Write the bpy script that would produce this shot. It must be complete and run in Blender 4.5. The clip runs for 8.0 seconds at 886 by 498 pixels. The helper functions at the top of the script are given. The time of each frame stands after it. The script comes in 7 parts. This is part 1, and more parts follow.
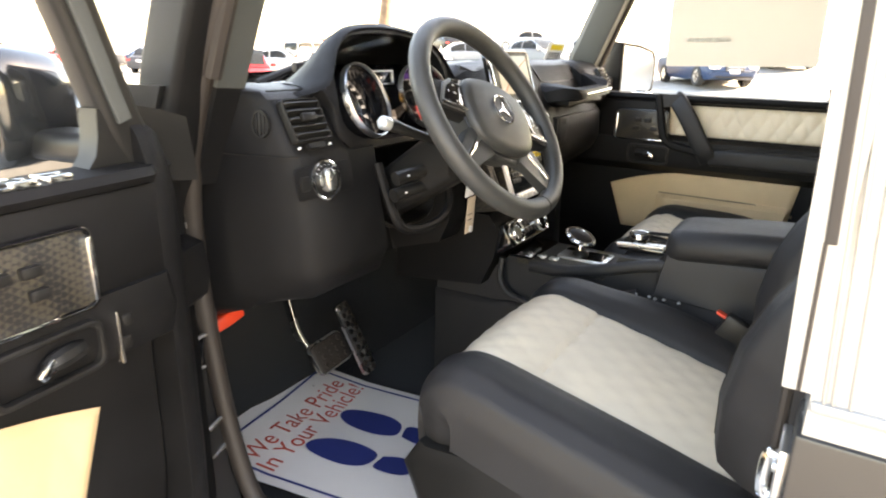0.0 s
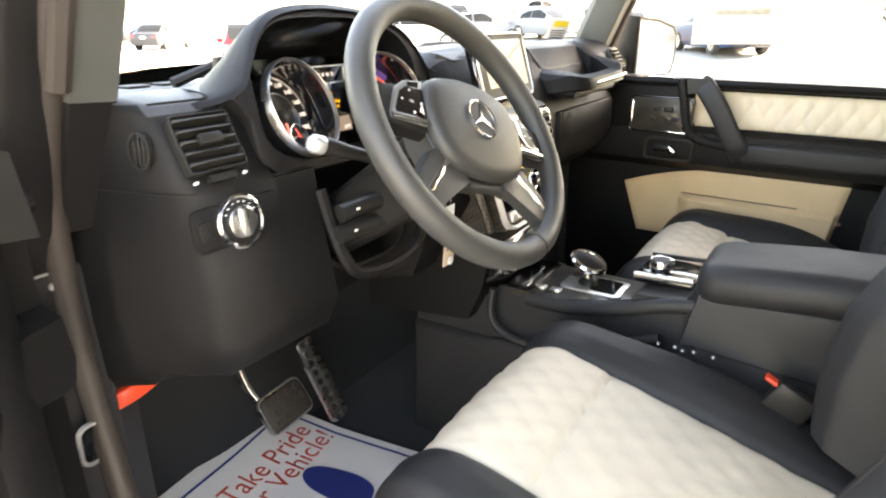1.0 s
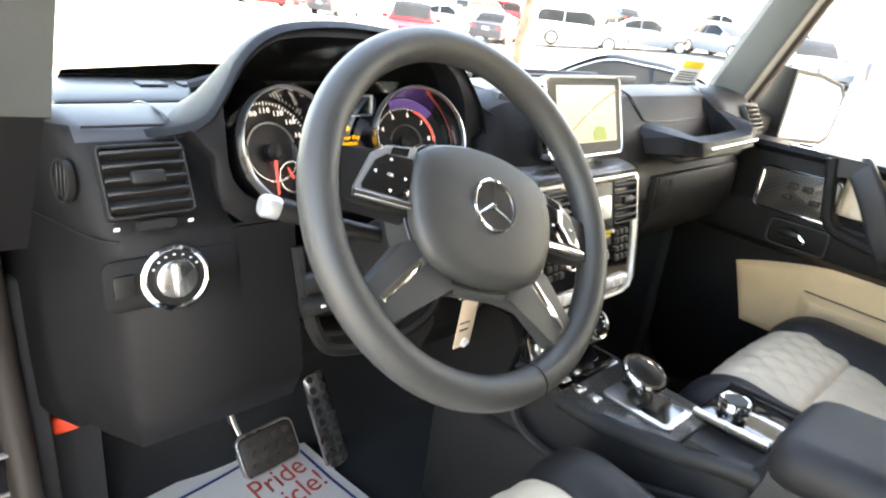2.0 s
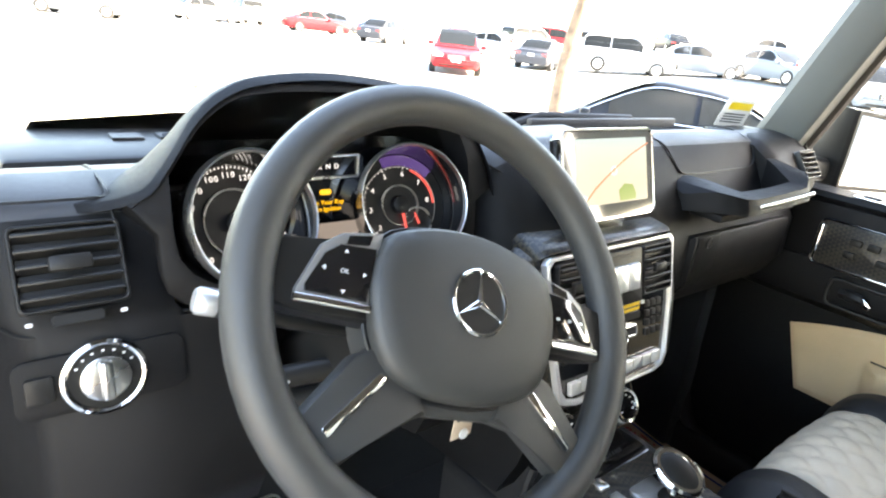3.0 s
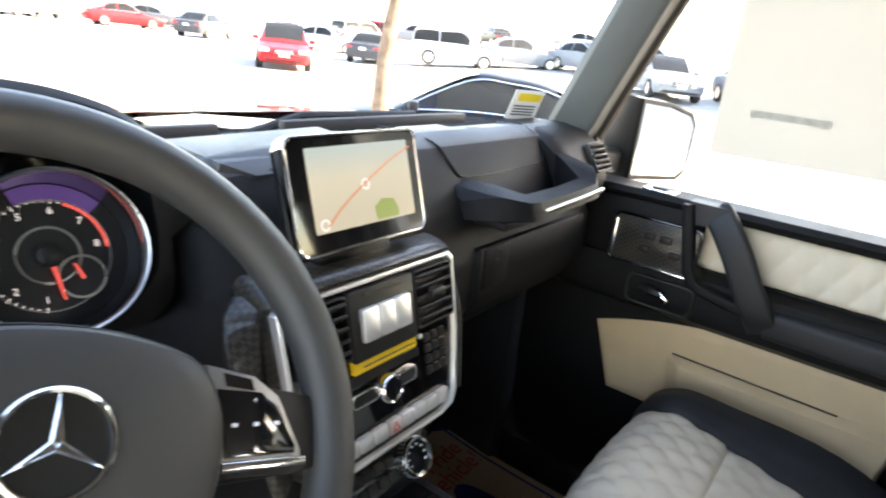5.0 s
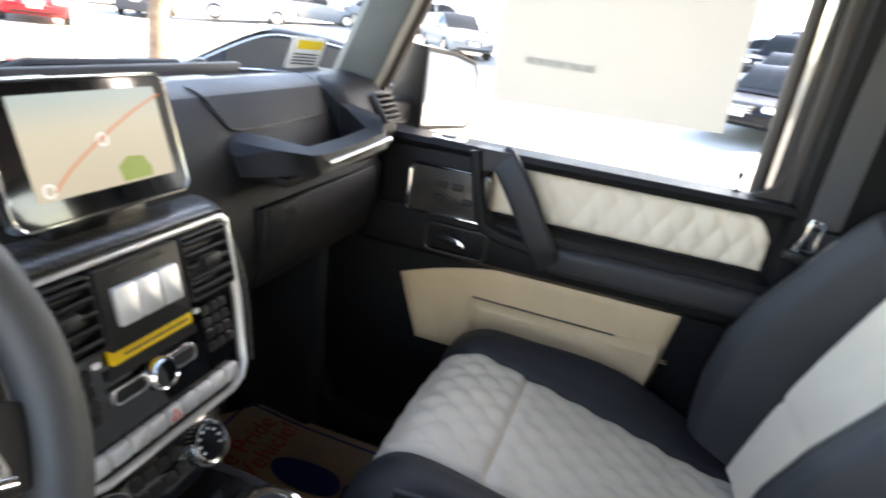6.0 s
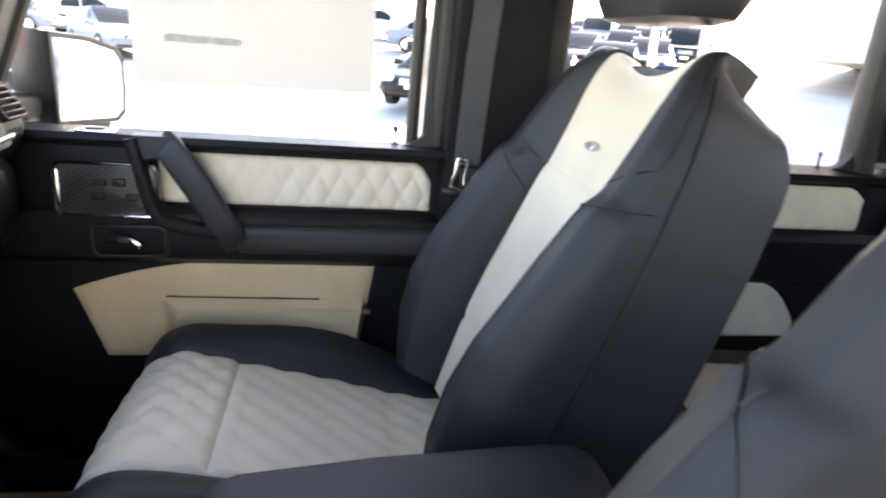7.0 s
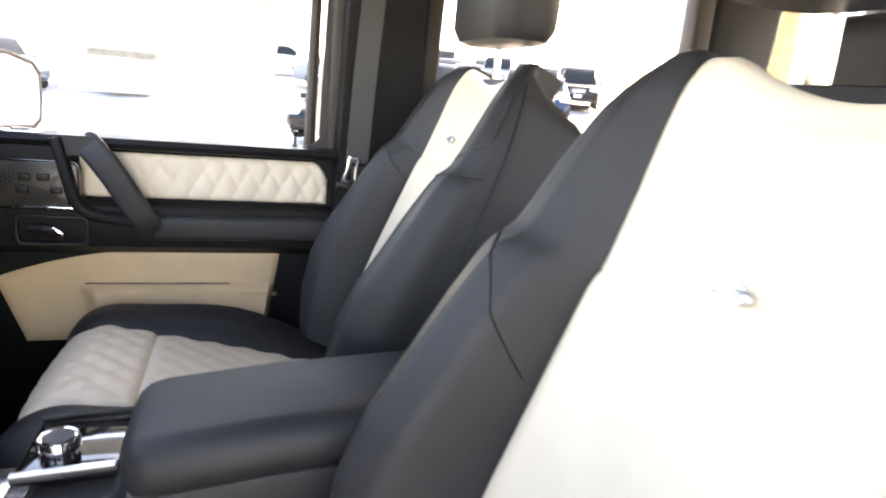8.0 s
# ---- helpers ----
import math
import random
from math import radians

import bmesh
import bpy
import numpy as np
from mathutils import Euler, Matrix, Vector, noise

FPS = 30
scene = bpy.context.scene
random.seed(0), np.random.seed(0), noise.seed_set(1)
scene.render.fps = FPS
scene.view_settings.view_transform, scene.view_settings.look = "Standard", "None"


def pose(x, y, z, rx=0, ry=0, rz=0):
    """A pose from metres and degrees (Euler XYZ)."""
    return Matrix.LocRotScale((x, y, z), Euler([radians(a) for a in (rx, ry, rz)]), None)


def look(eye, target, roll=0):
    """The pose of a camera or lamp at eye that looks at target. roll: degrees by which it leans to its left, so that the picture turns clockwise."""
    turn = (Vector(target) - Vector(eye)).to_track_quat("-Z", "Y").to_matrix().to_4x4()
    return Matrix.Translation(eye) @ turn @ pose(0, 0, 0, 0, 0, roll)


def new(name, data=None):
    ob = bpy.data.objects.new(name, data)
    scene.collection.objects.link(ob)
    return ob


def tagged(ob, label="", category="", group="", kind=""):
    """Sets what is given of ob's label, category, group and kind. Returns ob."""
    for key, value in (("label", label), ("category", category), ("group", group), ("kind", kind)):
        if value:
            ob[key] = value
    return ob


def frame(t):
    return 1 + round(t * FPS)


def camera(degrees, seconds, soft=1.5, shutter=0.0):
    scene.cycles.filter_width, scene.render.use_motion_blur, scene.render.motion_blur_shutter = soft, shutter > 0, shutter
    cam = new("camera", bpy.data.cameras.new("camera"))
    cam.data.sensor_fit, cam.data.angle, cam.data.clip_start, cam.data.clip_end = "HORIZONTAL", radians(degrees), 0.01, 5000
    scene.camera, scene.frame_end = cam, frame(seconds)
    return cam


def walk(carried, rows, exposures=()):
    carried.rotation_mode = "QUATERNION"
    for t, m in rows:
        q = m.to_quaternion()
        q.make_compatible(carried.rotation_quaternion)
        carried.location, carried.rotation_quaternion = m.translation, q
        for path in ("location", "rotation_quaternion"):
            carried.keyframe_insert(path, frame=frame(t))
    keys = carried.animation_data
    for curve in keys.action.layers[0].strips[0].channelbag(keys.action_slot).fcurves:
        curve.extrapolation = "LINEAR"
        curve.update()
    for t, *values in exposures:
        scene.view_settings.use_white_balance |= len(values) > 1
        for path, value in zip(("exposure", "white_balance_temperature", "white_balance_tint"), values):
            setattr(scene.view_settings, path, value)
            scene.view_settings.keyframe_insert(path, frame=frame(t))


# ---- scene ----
cam = camera(71.8, 8.0, 2.0, 0.4)
EXPOSE = [(0.0, 4.15, 10400, 18), (0.5, 4.45, 10500, 18), (1.0, 4.68, 10500, 18), (1.5, 4.82, 9800, 17), (3.0, 4.6, 8300, 13), (3.5, 4.4, 8200, 13), (5.5, 4.1, 8300, 17), (6.5, 4.2, 7900, 18), (7.0, 4.15, 7900, 20), (8.0, 4.5, 8800, 24)]
PATH = [
    (0, (-1.29, -0.483, 1.452), (0.322, 0.527, 0.835), 1.0),
    (0.5, (-1.166, -0.42, 1.454), (0.447, 0.548, 0.776), 1.0),
    (1, (-1.023, -0.389, 1.474), (0.547, 0.635, 0.776), 0.0),
    (1.5, (-0.877, -0.388, 1.509), (0.546, 0.794, 0.749), 4.4),
    (3, (-0.656, -0.315, 1.558), (0.562, 1.114, 0.868), 6.8),
    (3.5, (-0.598, -0.304, 1.571), (0.611, 1.142, 0.901), 5.4),
    (4, (-0.541, -0.292, 1.569), (0.742, 1.097, 0.917), 4.9),
    (5.5, (-0.415, -0.278, 1.549), (1.268, 0.568, 0.877), 7.6),
    (6, (-0.398, -0.293, 1.54), (1.401, 0.235, 0.843), 8.0),
    (6.5, (-0.393, -0.319, 1.528), (1.488, -0.303, 0.849), 8.7),
    (7, (-0.423, -0.355, 1.519), (1.442, -0.702, 0.886), 4.8),
    (7.5, (-0.505, -0.38, 1.503), (1.354, -0.838, 0.924), 3.3),
    (8, (-0.656, -0.354, 1.485), (1.178, -0.976, 0.983), 5.5),
]
walk(cam, [(t, look(eye, target, roll)) for t, eye, target, roll in PATH], EXPOSE)

# ---- world, sun, exposure ----
SUN_AZ, SUN_EL = 138.0, 33.0        # degrees clockwise from straight ahead; height
world = bpy.data.worlds.new("sky")
scene.world = world
world.use_nodes = True
wn = world.node_tree
wn.nodes.clear()
sky = wn.nodes.new("ShaderNodeTexSky")
sky.sky_type = "NISHITA"
sky.sun_disc = False
sky.sun_elevation = radians(SUN_EL)
sky.sun_rotation = radians(SUN_AZ)
bg = wn.nodes.new("ShaderNodeBackground")
bg.inputs["Strength"].default_value = 0.12
wo = wn.nodes.new("ShaderNodeOutputWorld")
wn.links.new(sky.outputs[0], bg.inputs[0])
wn.links.new(bg.outputs[0], wo.inputs[0])
sun_data = bpy.data.lights.new("sun", "SUN")
sun_data.energy, sun_data.angle, sun_data.color = 3.5, radians(0.6), (1.0, 0.90, 0.78)
sun_dir = Vector((math.sin(radians(SUN_AZ)) * math.cos(radians(SUN_EL)), math.cos(radians(SUN_AZ)) * math.cos(radians(SUN_EL)), math.sin(radians(SUN_EL))))
sun = new("sun", sun_data)
sun.matrix_world = look(sun_dir * 50, (0, 0, 0))

# ---- building helpers ----
WORLD = {}


def thing(name, loc, label, category, group="", kind="", turn=0.0):
    """An Empty at the base of a thing."""
    ob = new(name)
    ob.empty_display_size = 0.05
    ob.matrix_basis = pose(*loc, 0, 0, turn)
    WORLD[ob.name] = ob.matrix_basis.copy()
    return tagged(ob, label, category, group, kind)


def finish(name, bm, material, smooth=38):
    bmesh.ops.recalc_face_normals(bm, faces=bm.faces[:])
    me = bpy.data.meshes.new(name)
    bm.to_mesh(me)
    bm.free()
    me.shade_smooth()
    me.set_sharp_from_angle(angle=radians(smooth))
    me.materials.append(material)
    return me


def part(name, bm, material, parent, label="", smooth=38, flip=None):
    """One mesh, given in world places, under a thing or part."""
    if flip:
        bm.transform(flip)
    if parent is not None:
        bm.transform(WORLD[parent.name].inverted())
    ob = new(name, finish(name, bm, material, smooth))
    if parent is not None:
        ob.parent = parent
        WORLD[ob.name] = WORLD[parent.name]
    else:
        WORLD[ob.name] = Matrix.Identity(4)
    return tagged(ob, label)


def single(name, bm, material, label, category, group="", kind="", smooth=38):
    return tagged(part(name, bm, material, None, "", smooth), label, category, group, kind)


def join(*bms):
    out = bms[0]
    for b in bms[1:]:
        me = bpy.data.meshes.new("tmp")
        b.to_mesh(me)
        out.from_mesh(me)
        b.free()
        bpy.data.meshes.remove(me)
    return out


def box(x0, x1, y0, y1, z0, z1, bev=0.004, seg=2):
    bm = bmesh.new()
    bmesh.ops.create_cube(bm, size=1, matrix=Matrix.Translation(((x0 + x1) / 2, (y0 + y1) / 2, (z0 + z1) / 2)) @ Matrix.Diagonal((abs(x1 - x0), abs(y1 - y0), abs(z1 - z0), 1)))
    if bev:
        bmesh.ops.bevel(bm, geom=bm.edges[:], offset=bev, segments=seg, affect="EDGES", profile=0.5)
    return bm


def boxm(m, sx, sy, sz, bev=0.003, seg=2):
    bm = box(-sx / 2, sx / 2, -sy / 2, sy / 2, -sz / 2, sz / 2, bev, seg)
    bm.transform(m)
    return bm


def loft(rings, closed=True, caps=True):
    bm = bmesh.new()
    vs = [[bm.verts.new(p) for p in r] for r in rings]
    n = len(vs[0])
    for a, b in zip(vs, vs[1:]):
        for i in range(n if closed else n - 1):
            j = (i + 1) % n
            bm.faces.new((a[i], a[j], b[j], b[i]))
    if caps and closed:
        bm.faces.new(vs[0][::-1])
        bm.faces.new(vs[-1])
    return bm


def smooth_path(pts, n=6):
    """A smooth line through the points."""
    p = [Vector(q) for q in pts]
    out = []
    for i in range(len(p) - 1):
        a, b, c, d = p[max(i - 1, 0)], p[i], p[i + 1], p[min(i + 2, len(p) - 1)]
        for k in range(n):
            t = k / n
            out.append(0.5 * (2 * b + (c - a) * t + (2 * a - 5 * b + 4 * c - d) * t * t + (3 * b - 3 * c + d - a) * t ** 3))
    return out + [p[-1]]


def tube(pts, r, n=8, closed=False):
    """A round bar along a line; r may be a list."""
    p = [Vector(q) for q in pts]
    m = len(p)
    rings = []
    side = None
    for i in range(m):
        a, b = (p[i - 1], p[(i + 1) % m]) if closed else (p[max(i - 1, 0)], p[min(i + 1, m - 1)])
        d = (b - a).normalized()
        if side is None:
            side = d.orthogonal().normalized()
        side = (side - d * side.dot(d)).normalized()
        up = d.cross(side)
        rad = r[i] if isinstance(r, (list, tuple)) else r
        rings.append([p[i] + rad * (math.cos(2 * math.pi * k / n) * side + math.sin(2 * math.pi * k / n) * up) for k in range(n)])
    if closed:
        rings.append(rings[0])
        bm = loft(rings, True, False)
        bmesh.ops.remove_doubles(bm, verts=bm.verts[:], dist=1e-6)
        return bm
    return loft(rings)


def sweep(pts, shape, up=(0, 0, 1)):
    """A flat shape of (across, above) along a line; shape may be a function of the step from 0 to 1."""
    p = [Vector(q) for q in pts]
    rings = []
    for i in range(len(p)):
        d = (p[min(i + 1, len(p) - 1)] - p[max(i - 1, 0)]).normalized()
        s = d.cross(Vector(up)).normalized()
        u = s.cross(d)
        sh = shape(i / (len(p) - 1)) if callable(shape) else shape
        rings.append([p[i] + s * a + u * b for a, b in sh])
    return loft(rings)


def rrect(w, h, r, n=4):
    out = []
    for cx, cy, a0 in ((w / 2 - r, h / 2 - r, 0), (-w / 2 + r, h / 2 - r, 90), (-w / 2 + r, -h / 2 + r, 180), (w / 2 - r, -h / 2 + r, 270)):
        for k in range(n + 1):
            a = radians(a0 + 90 * k / n)
            out.append((cx + r * math.cos(a), cy + r * math.sin(a)))
    return out


def axes(o, xa, za):
    """A pose from a place, its own x and its outward z."""
    z = Vector(za).normalized()
    x = (Vector(xa) - z * Vector(xa).dot(z)).normalized()
    y = z.cross(x)
    return Matrix(((x[0], y[0], z[0], o[0]), (x[1], y[1], z[1], o[1]), (x[2], y[2], z[2], o[2]), (0, 0, 0, 1)))


def prism(poly, m, depth, bev=0.0, seg=2):
    """A flat outline made thick: from 0 to depth along its own z; the outer edges rounded."""
    bm = loft([[(x, y, 0) for x, y in poly], [(x, y, depth) for x, y in poly]])
    if bev:
        top = [e for e in bm.edges if all(abs(v.co.z - depth) < 1e-7 for v in e.verts)]
        bmesh.ops.bevel(bm, geom=top, offset=bev, segments=seg, affect="EDGES", profile=0.5)
    bm.transform(m)
    return bm


def band(outer, inner, m, depth, bev=0.0):
    """A flat frame between two outlines of equally many points."""
    rings = [[(x, y, 0) for x, y in outer], [(x, y, depth) for x, y in outer], [(x, y, depth) for x, y in inner], [(x, y, 0) for x, y in inner]]
    bm = loft(rings + [rings[0]], True, False)
    bmesh.ops.remove_doubles(bm, verts=bm.verts[:], dist=1e-7)
    if bev:
        e = [e for e in bm.edges if all(abs(v.co.z - depth) < 1e-7 for v in e.verts) and len(e.link_faces) == 2 and e.calc_face_angle(0) > 0.8]
        bmesh.ops.bevel(bm, geom=e, offset=bev, segments=2, affect="EDGES", profile=0.5)
    bm.transform(m)
    return bm


def lathe(m, prof, n=32, cap=True):
    bm = loft([[(r * math.cos(2 * math.pi * k / n), r * math.sin(2 * math.pi * k / n), z) for k in range(n)] for r, z in prof], True, cap)
    bm.transform(m)
    return bm


def grid(fn, nu, nv):
    """A sheet from fn(u, v), u and v from 0 to 1."""
    bm = bmesh.new()
    vs = [[bm.verts.new(fn(i / nu, j / nv)) for j in range(nv + 1)] for i in range(nu + 1)]
    for i in range(nu):
        for j in range(nv):
            bm.faces.new((vs[i][j], vs[i + 1][j], vs[i + 1][j + 1], vs[i][j + 1]))
    return bm


def quilt(a, b, high):
    """The height of diamond stitching: a and b count diamonds along the two directions."""
    return high * math.sqrt(abs(math.sin(math.pi * (a + b)) * math.sin(math.pi * (a - b))) + 1e-9)


def words(name, text, m, size, material, parent, align="CENTER", deep=0.0004):
    cu = bpy.data.curves.new(name, "FONT")
    cu.body, cu.size, cu.extrude, cu.align_x, cu.align_y = text, size, deep, align, "CENTER"
    tmp = bpy.data.objects.new(name, cu)
    scene.collection.objects.link(tmp)
    bpy.context.view_layer.update()
    me = bpy.data.meshes.new_from_object(tmp)
    bpy.data.objects.remove(tmp)
    bpy.data.curves.remove(cu)
    me.name = name
    me.transform((WORLD[parent.name].inverted() if parent else Matrix.Identity(4)) @ m)
    me.materials.clear()
    me.materials.append(material)
    ob = new(name, me)
    if parent:
        ob.parent = parent
        WORLD[ob.name] = WORLD[parent.name]
    return ob


# ---- materials ----
def material(name, color, rough=0.5, metal=0.0, bump=0.0, scale=300.0, vary=0.12, coarse=8.0, kind="noise", spec=0.5, coat=0.0, sheen=0.0):
    m = bpy.data.materials.new(name)
    m.use_nodes = True
    nt = m.node_tree
    b = nt.nodes["Principled BSDF"]
    co = nt.nodes.new("ShaderNodeTexCoord")
    big = nt.nodes.new("ShaderNodeTexNoise")
    big.inputs["Scale"].default_value = coarse
    big.inputs["Detail"].default_value = 6
    nt.links.new(co.outputs["Object"], big.inputs["Vector"])
    ramp = nt.nodes.new("ShaderNodeMapRange")
    ramp.inputs["From Min"].default_value, ramp.inputs["From Max"].default_value = 0.3, 0.7
    ramp.inputs["To Min"].default_value, ramp.inputs["To Max"].default_value = 1 - vary, 1 + vary
    nt.links.new(big.outputs["Fac"], ramp.inputs["Value"])
    mix = nt.nodes.new("ShaderNodeMix")
    mix.data_type, mix.blend_type = "RGBA", "MULTIPLY"
    mix.inputs["Factor"].default_value = 1.0
    mix.inputs["A"].default_value = (*color, 1)
    nt.links.new(ramp.outputs[0], mix.inputs["B"])
    nt.links.new(mix.outputs["Result"], b.inputs["Base Color"])
    rr = nt.nodes.new("ShaderNodeMapRange")
    rr.inputs["From Min"].default_value, rr.inputs["From Max"].default_value = 0.3, 0.7
    rr.inputs["To Min"].default_value, rr.inputs["To Max"].default_value = max(rough - 0.07, 0.02), min(rough + 0.07, 1)
    nt.links.new(big.outputs["Fac"], rr.inputs["Value"])
    nt.links.new(rr.outputs[0], b.inputs["Roughness"])
    b.inputs["Metallic"].default_value = metal
    b.inputs["Specular IOR Level"].default_value = spec
    b.inputs["Coat Weight"].default_value = coat
    b.inputs["Coat Roughness"].default_value = 0.05
    b.inputs["Sheen Weight"].default_value = sheen
    if bump:
        if kind == "cells":
            fine = nt.nodes.new("ShaderNodeTexVoronoi")
            fine.feature = "DISTANCE_TO_EDGE"
            out = fine.outputs["Distance"]
        else:
            fine = nt.nodes.new("ShaderNodeTexNoise")
            fine.inputs["Detail"].default_value = 4
            out = fine.outputs["Fac"]
        fine.inputs["Scale"].default_value = scale
        nt.links.new(co.outputs["Object"], fine.inputs["Vector"])
        bp = nt.nodes.new("ShaderNodeBump")
        bp.inputs["Strength"].default_value = bump
        bp.inputs["Distance"].default_value = 0.0015
        nt.links.new(out, bp.inputs["Height"])
        nt.links.new(bp.outputs[0], b.inputs["Normal"])
    return m


def glow(name, color, strength):
    m = bpy.data.materials.new(name)
    m.use_nodes = True
    b = m.node_tree.nodes["Principled BSDF"]
    b.inputs["Base Color"].default_value = (*[c * 0.2 for c in color], 1)
    b.inputs["Emission Color"].default_value = (*color, 1)
    b.inputs["Emission Strength"].default_value = strength
    b.inputs["Roughness"].default_value = 0.25
    return m


def glass(name, tint=(0.96, 0.98, 0.97)):
    """Thin clear pane: a little mirror, the rest straight through."""
    m = bpy.data.materials.new(name)
    m.use_nodes = True
    nt = m.node_tree
    nt.nodes.clear()
    out = nt.nodes.new("ShaderNodeOutputMaterial")
    mix = nt.nodes.new("ShaderNodeMixShader")
    tr = nt.nodes.new("ShaderNodeBsdfTransparent")
    tr.inputs[0].default_value = (*tint, 1)
    gl = nt.nodes.new("ShaderNodeBsdfGlossy")
    gl.inputs["Roughness"].default_value = 0.02
    fr = nt.nodes.new("ShaderNodeFresnel")
    fr.inputs[0].default_value = 1.3
    nt.links.new(fr.outputs[0], mix.inputs[0])
    nt.links.new(tr.outputs[0], mix.inputs[1])
    nt.links.new(gl.outputs[0], mix.inputs[2])
    nt.links.new(mix.outputs[0], out.inputs[0])
    return m


def weave(name):
    """Carbon fibre: a twill of two gloss directions under lacquer."""
    m = material(name, (0.02, 0.02, 0.022), 0.45, 0.0, coat=0.3, spec=0.4)
    nt = m.node_tree
    b = nt.nodes["Principled BSDF"]
    co = nt.nodes.new("ShaderNodeTexCoord")
    mp = nt.nodes.new("ShaderNodeMapping")
    mp.inputs["Rotation"].default_value = (0.6, 0.5, 0.785)
    ch = nt.nodes.new("ShaderNodeTexChecker")
    ch.inputs["Scale"].default_value = 170
    ch.inputs["Color1"].default_value = (0.012, 0.012, 0.013, 1)
    ch.inputs["Color2"].default_value = (0.050, 0.043, 0.032, 1)
    nt.links.new(co.outputs["Object"], mp.inputs[0])
    nt.links.new(mp.outputs[0], ch.inputs["Vector"])
    nt.links.new(ch.outputs["Color"], b.inputs["Base Color"])
    return m


BLACK = material("black_leather", (0.021, 0.0205, 0.0215), 0.48, bump=0.25, scale=900, kind="cells", vary=0.15, spec=0.34)
CREAM = material("cream_leather", (0.71, 0.605, 0.465), 0.5, bump=0.2, scale=700, kind="cells", vary=0.05, coarse=12)
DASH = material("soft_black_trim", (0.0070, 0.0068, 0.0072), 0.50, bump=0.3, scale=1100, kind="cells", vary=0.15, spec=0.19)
# The door's cream leather, tinted tan for warm light bounced off the ground.
WARMCREAM = material("bounce_tinted_cream_leather", (0.66, 0.465, 0.275), 0.5, bump=0.2, scale=700, kind="cells", vary=0.07, coarse=10)
# Dash black made lighter for the top: skylight put into the colour.
DASHSKY = material("skylit_dash_top", (0.028, 0.029, 0.032), 0.45, bump=0.3, scale=1000, kind="cells", vary=0.1)
PLASTIC = material("dark_plastic", (0.013, 0.0125, 0.012), 0.42, bump=0.12, scale=600, spec=0.3)
RIMLEATHER = material("wheel_leather", (0.042, 0.042, 0.040), 0.42, bump=0.22, scale=1200, kind="cells")
GREYTRIM = material("grey_pillar_trim", (0.055, 0.060, 0.058), 0.6, bump=0.25, scale=800)
RUBBER = material("rubber_seal", (0.024, 0.018, 0.015), 0.6, bump=0.15, scale=200)
CARPET = material("black_carpet", (0.012, 0.012, 0.013), 0.95, bump=0.8, scale=500, vary=0.3, sheen=0.1)
CHROME = material("chrome", (0.85, 0.85, 0.84), 0.09, 1.0, vary=0.03)
SATIN = material("satin_silver", (0.62, 0.62, 0.61), 0.28, 1.0, vary=0.06)
PIANO = material("piano_black", (0.006, 0.006, 0.007), 0.08, coat=1.0, vary=0.05)
CARBON = weave("carbon_fibre")
PAPER = material("white_paper", (0.80, 0.73, 0.66), 0.85, bump=0.25, scale=40, vary=0.04, coarse=5)
# Mat paper with the footwell's shade put into a darker tan.
PAPERSHADE = material("shaded_paper", (0.60, 0.40, 0.25), 0.85, bump=0.25, scale=40, vary=0.06, coarse=5)
BLUEINK = material("blue_ink", (0.015, 0.03, 0.16), 0.7, vary=0.1)
REDINK = material("red_ink", (0.62, 0.07, 0.04), 0.7, vary=0.08)
REDPLASTIC = material("red_plastic", (0.75, 0.06, 0.025), 0.4)
WHITEINK = material("white_mark", (0.8, 0.8, 0.8), 0.5)
YELLOW = material("yellow_sticker", (0.85, 0.55, 0.01), 0.5, vary=0.05)
TAGWOOD = material("tan_key_tag", (0.62, 0.50, 0.38), 0.6)
PAINT = material("dark_car_paint", (0.012, 0.012, 0.013), 0.40, 0.0, coat=0.3, vary=0.08)
BONNETPAINT = material("polished_bonnet_paint", (0.02, 0.021, 0.023), 0.12, 0.0, coat=1.0, vary=0.05)
# Jamb paint made pale silver to carry the sun glare on the left pillar.
SUNJAMB = material("sunlit_jamb_paint", (0.34, 0.34, 0.33), 0.35, 0.3, coat=0.6, vary=0.06)
GLASS = glass("window_glass")
ALU = material("bright_aluminium", (0.80, 0.80, 0.79), 0.36, 0.75, vary=0.05)
SATINGREY = material("satin_grey_metal", (0.34, 0.33, 0.315), 0.4, 0.6, vary=0.08)
MIRROR = material("mirror_glass", (0.9, 0.9, 0.9), 0.015, 1.0, vary=0.01)
BELT = material("seat_belt_webbing", (0.05, 0.05, 0.05), 0.75, bump=0.4, scale=900)
HEADLINER = material("dark_headliner", (0.10, 0.095, 0.09), 0.95, bump=0.4, scale=700)

# ---- the cabin shell ----
FLOOR = 0.612
floor = single("floor", box(-0.70, 0.70, -2.05, 0.66, 0.56, FLOOR, 0.01), CARPET, "black carpeted floor of the car cabin", "floor", kind="structure")
fire = loft([[(x, y, z) for y, z in ((0.52, 0.60), (0.60, 0.68), (0.63, 0.86), (0.63, 1.10), (0.62, 1.24), (0.68, 1.24), (0.68, 0.58))] for x in (-0.70, 0.70)])
single("wall_firewall", fire, CARPET, "black carpeted front bulkhead behind the pedals", "bulkhead", kind="structure")


def pillar_line(side):
    """The windscreen pillar, from the sill to the roof."""
    d = 0.072 if side < 0 else 0.0
    foot = (side * 0.679, 0.241 + d, 1.412) if side < 0 else (side * 0.680, 0.253, 1.384)
    return [foot, (side * 0.670, 0.168 + d, 1.58), (side * 0.658, 0.078 + 0.5 * d, 1.78), (side * 0.65, 0.035, 1.88)]


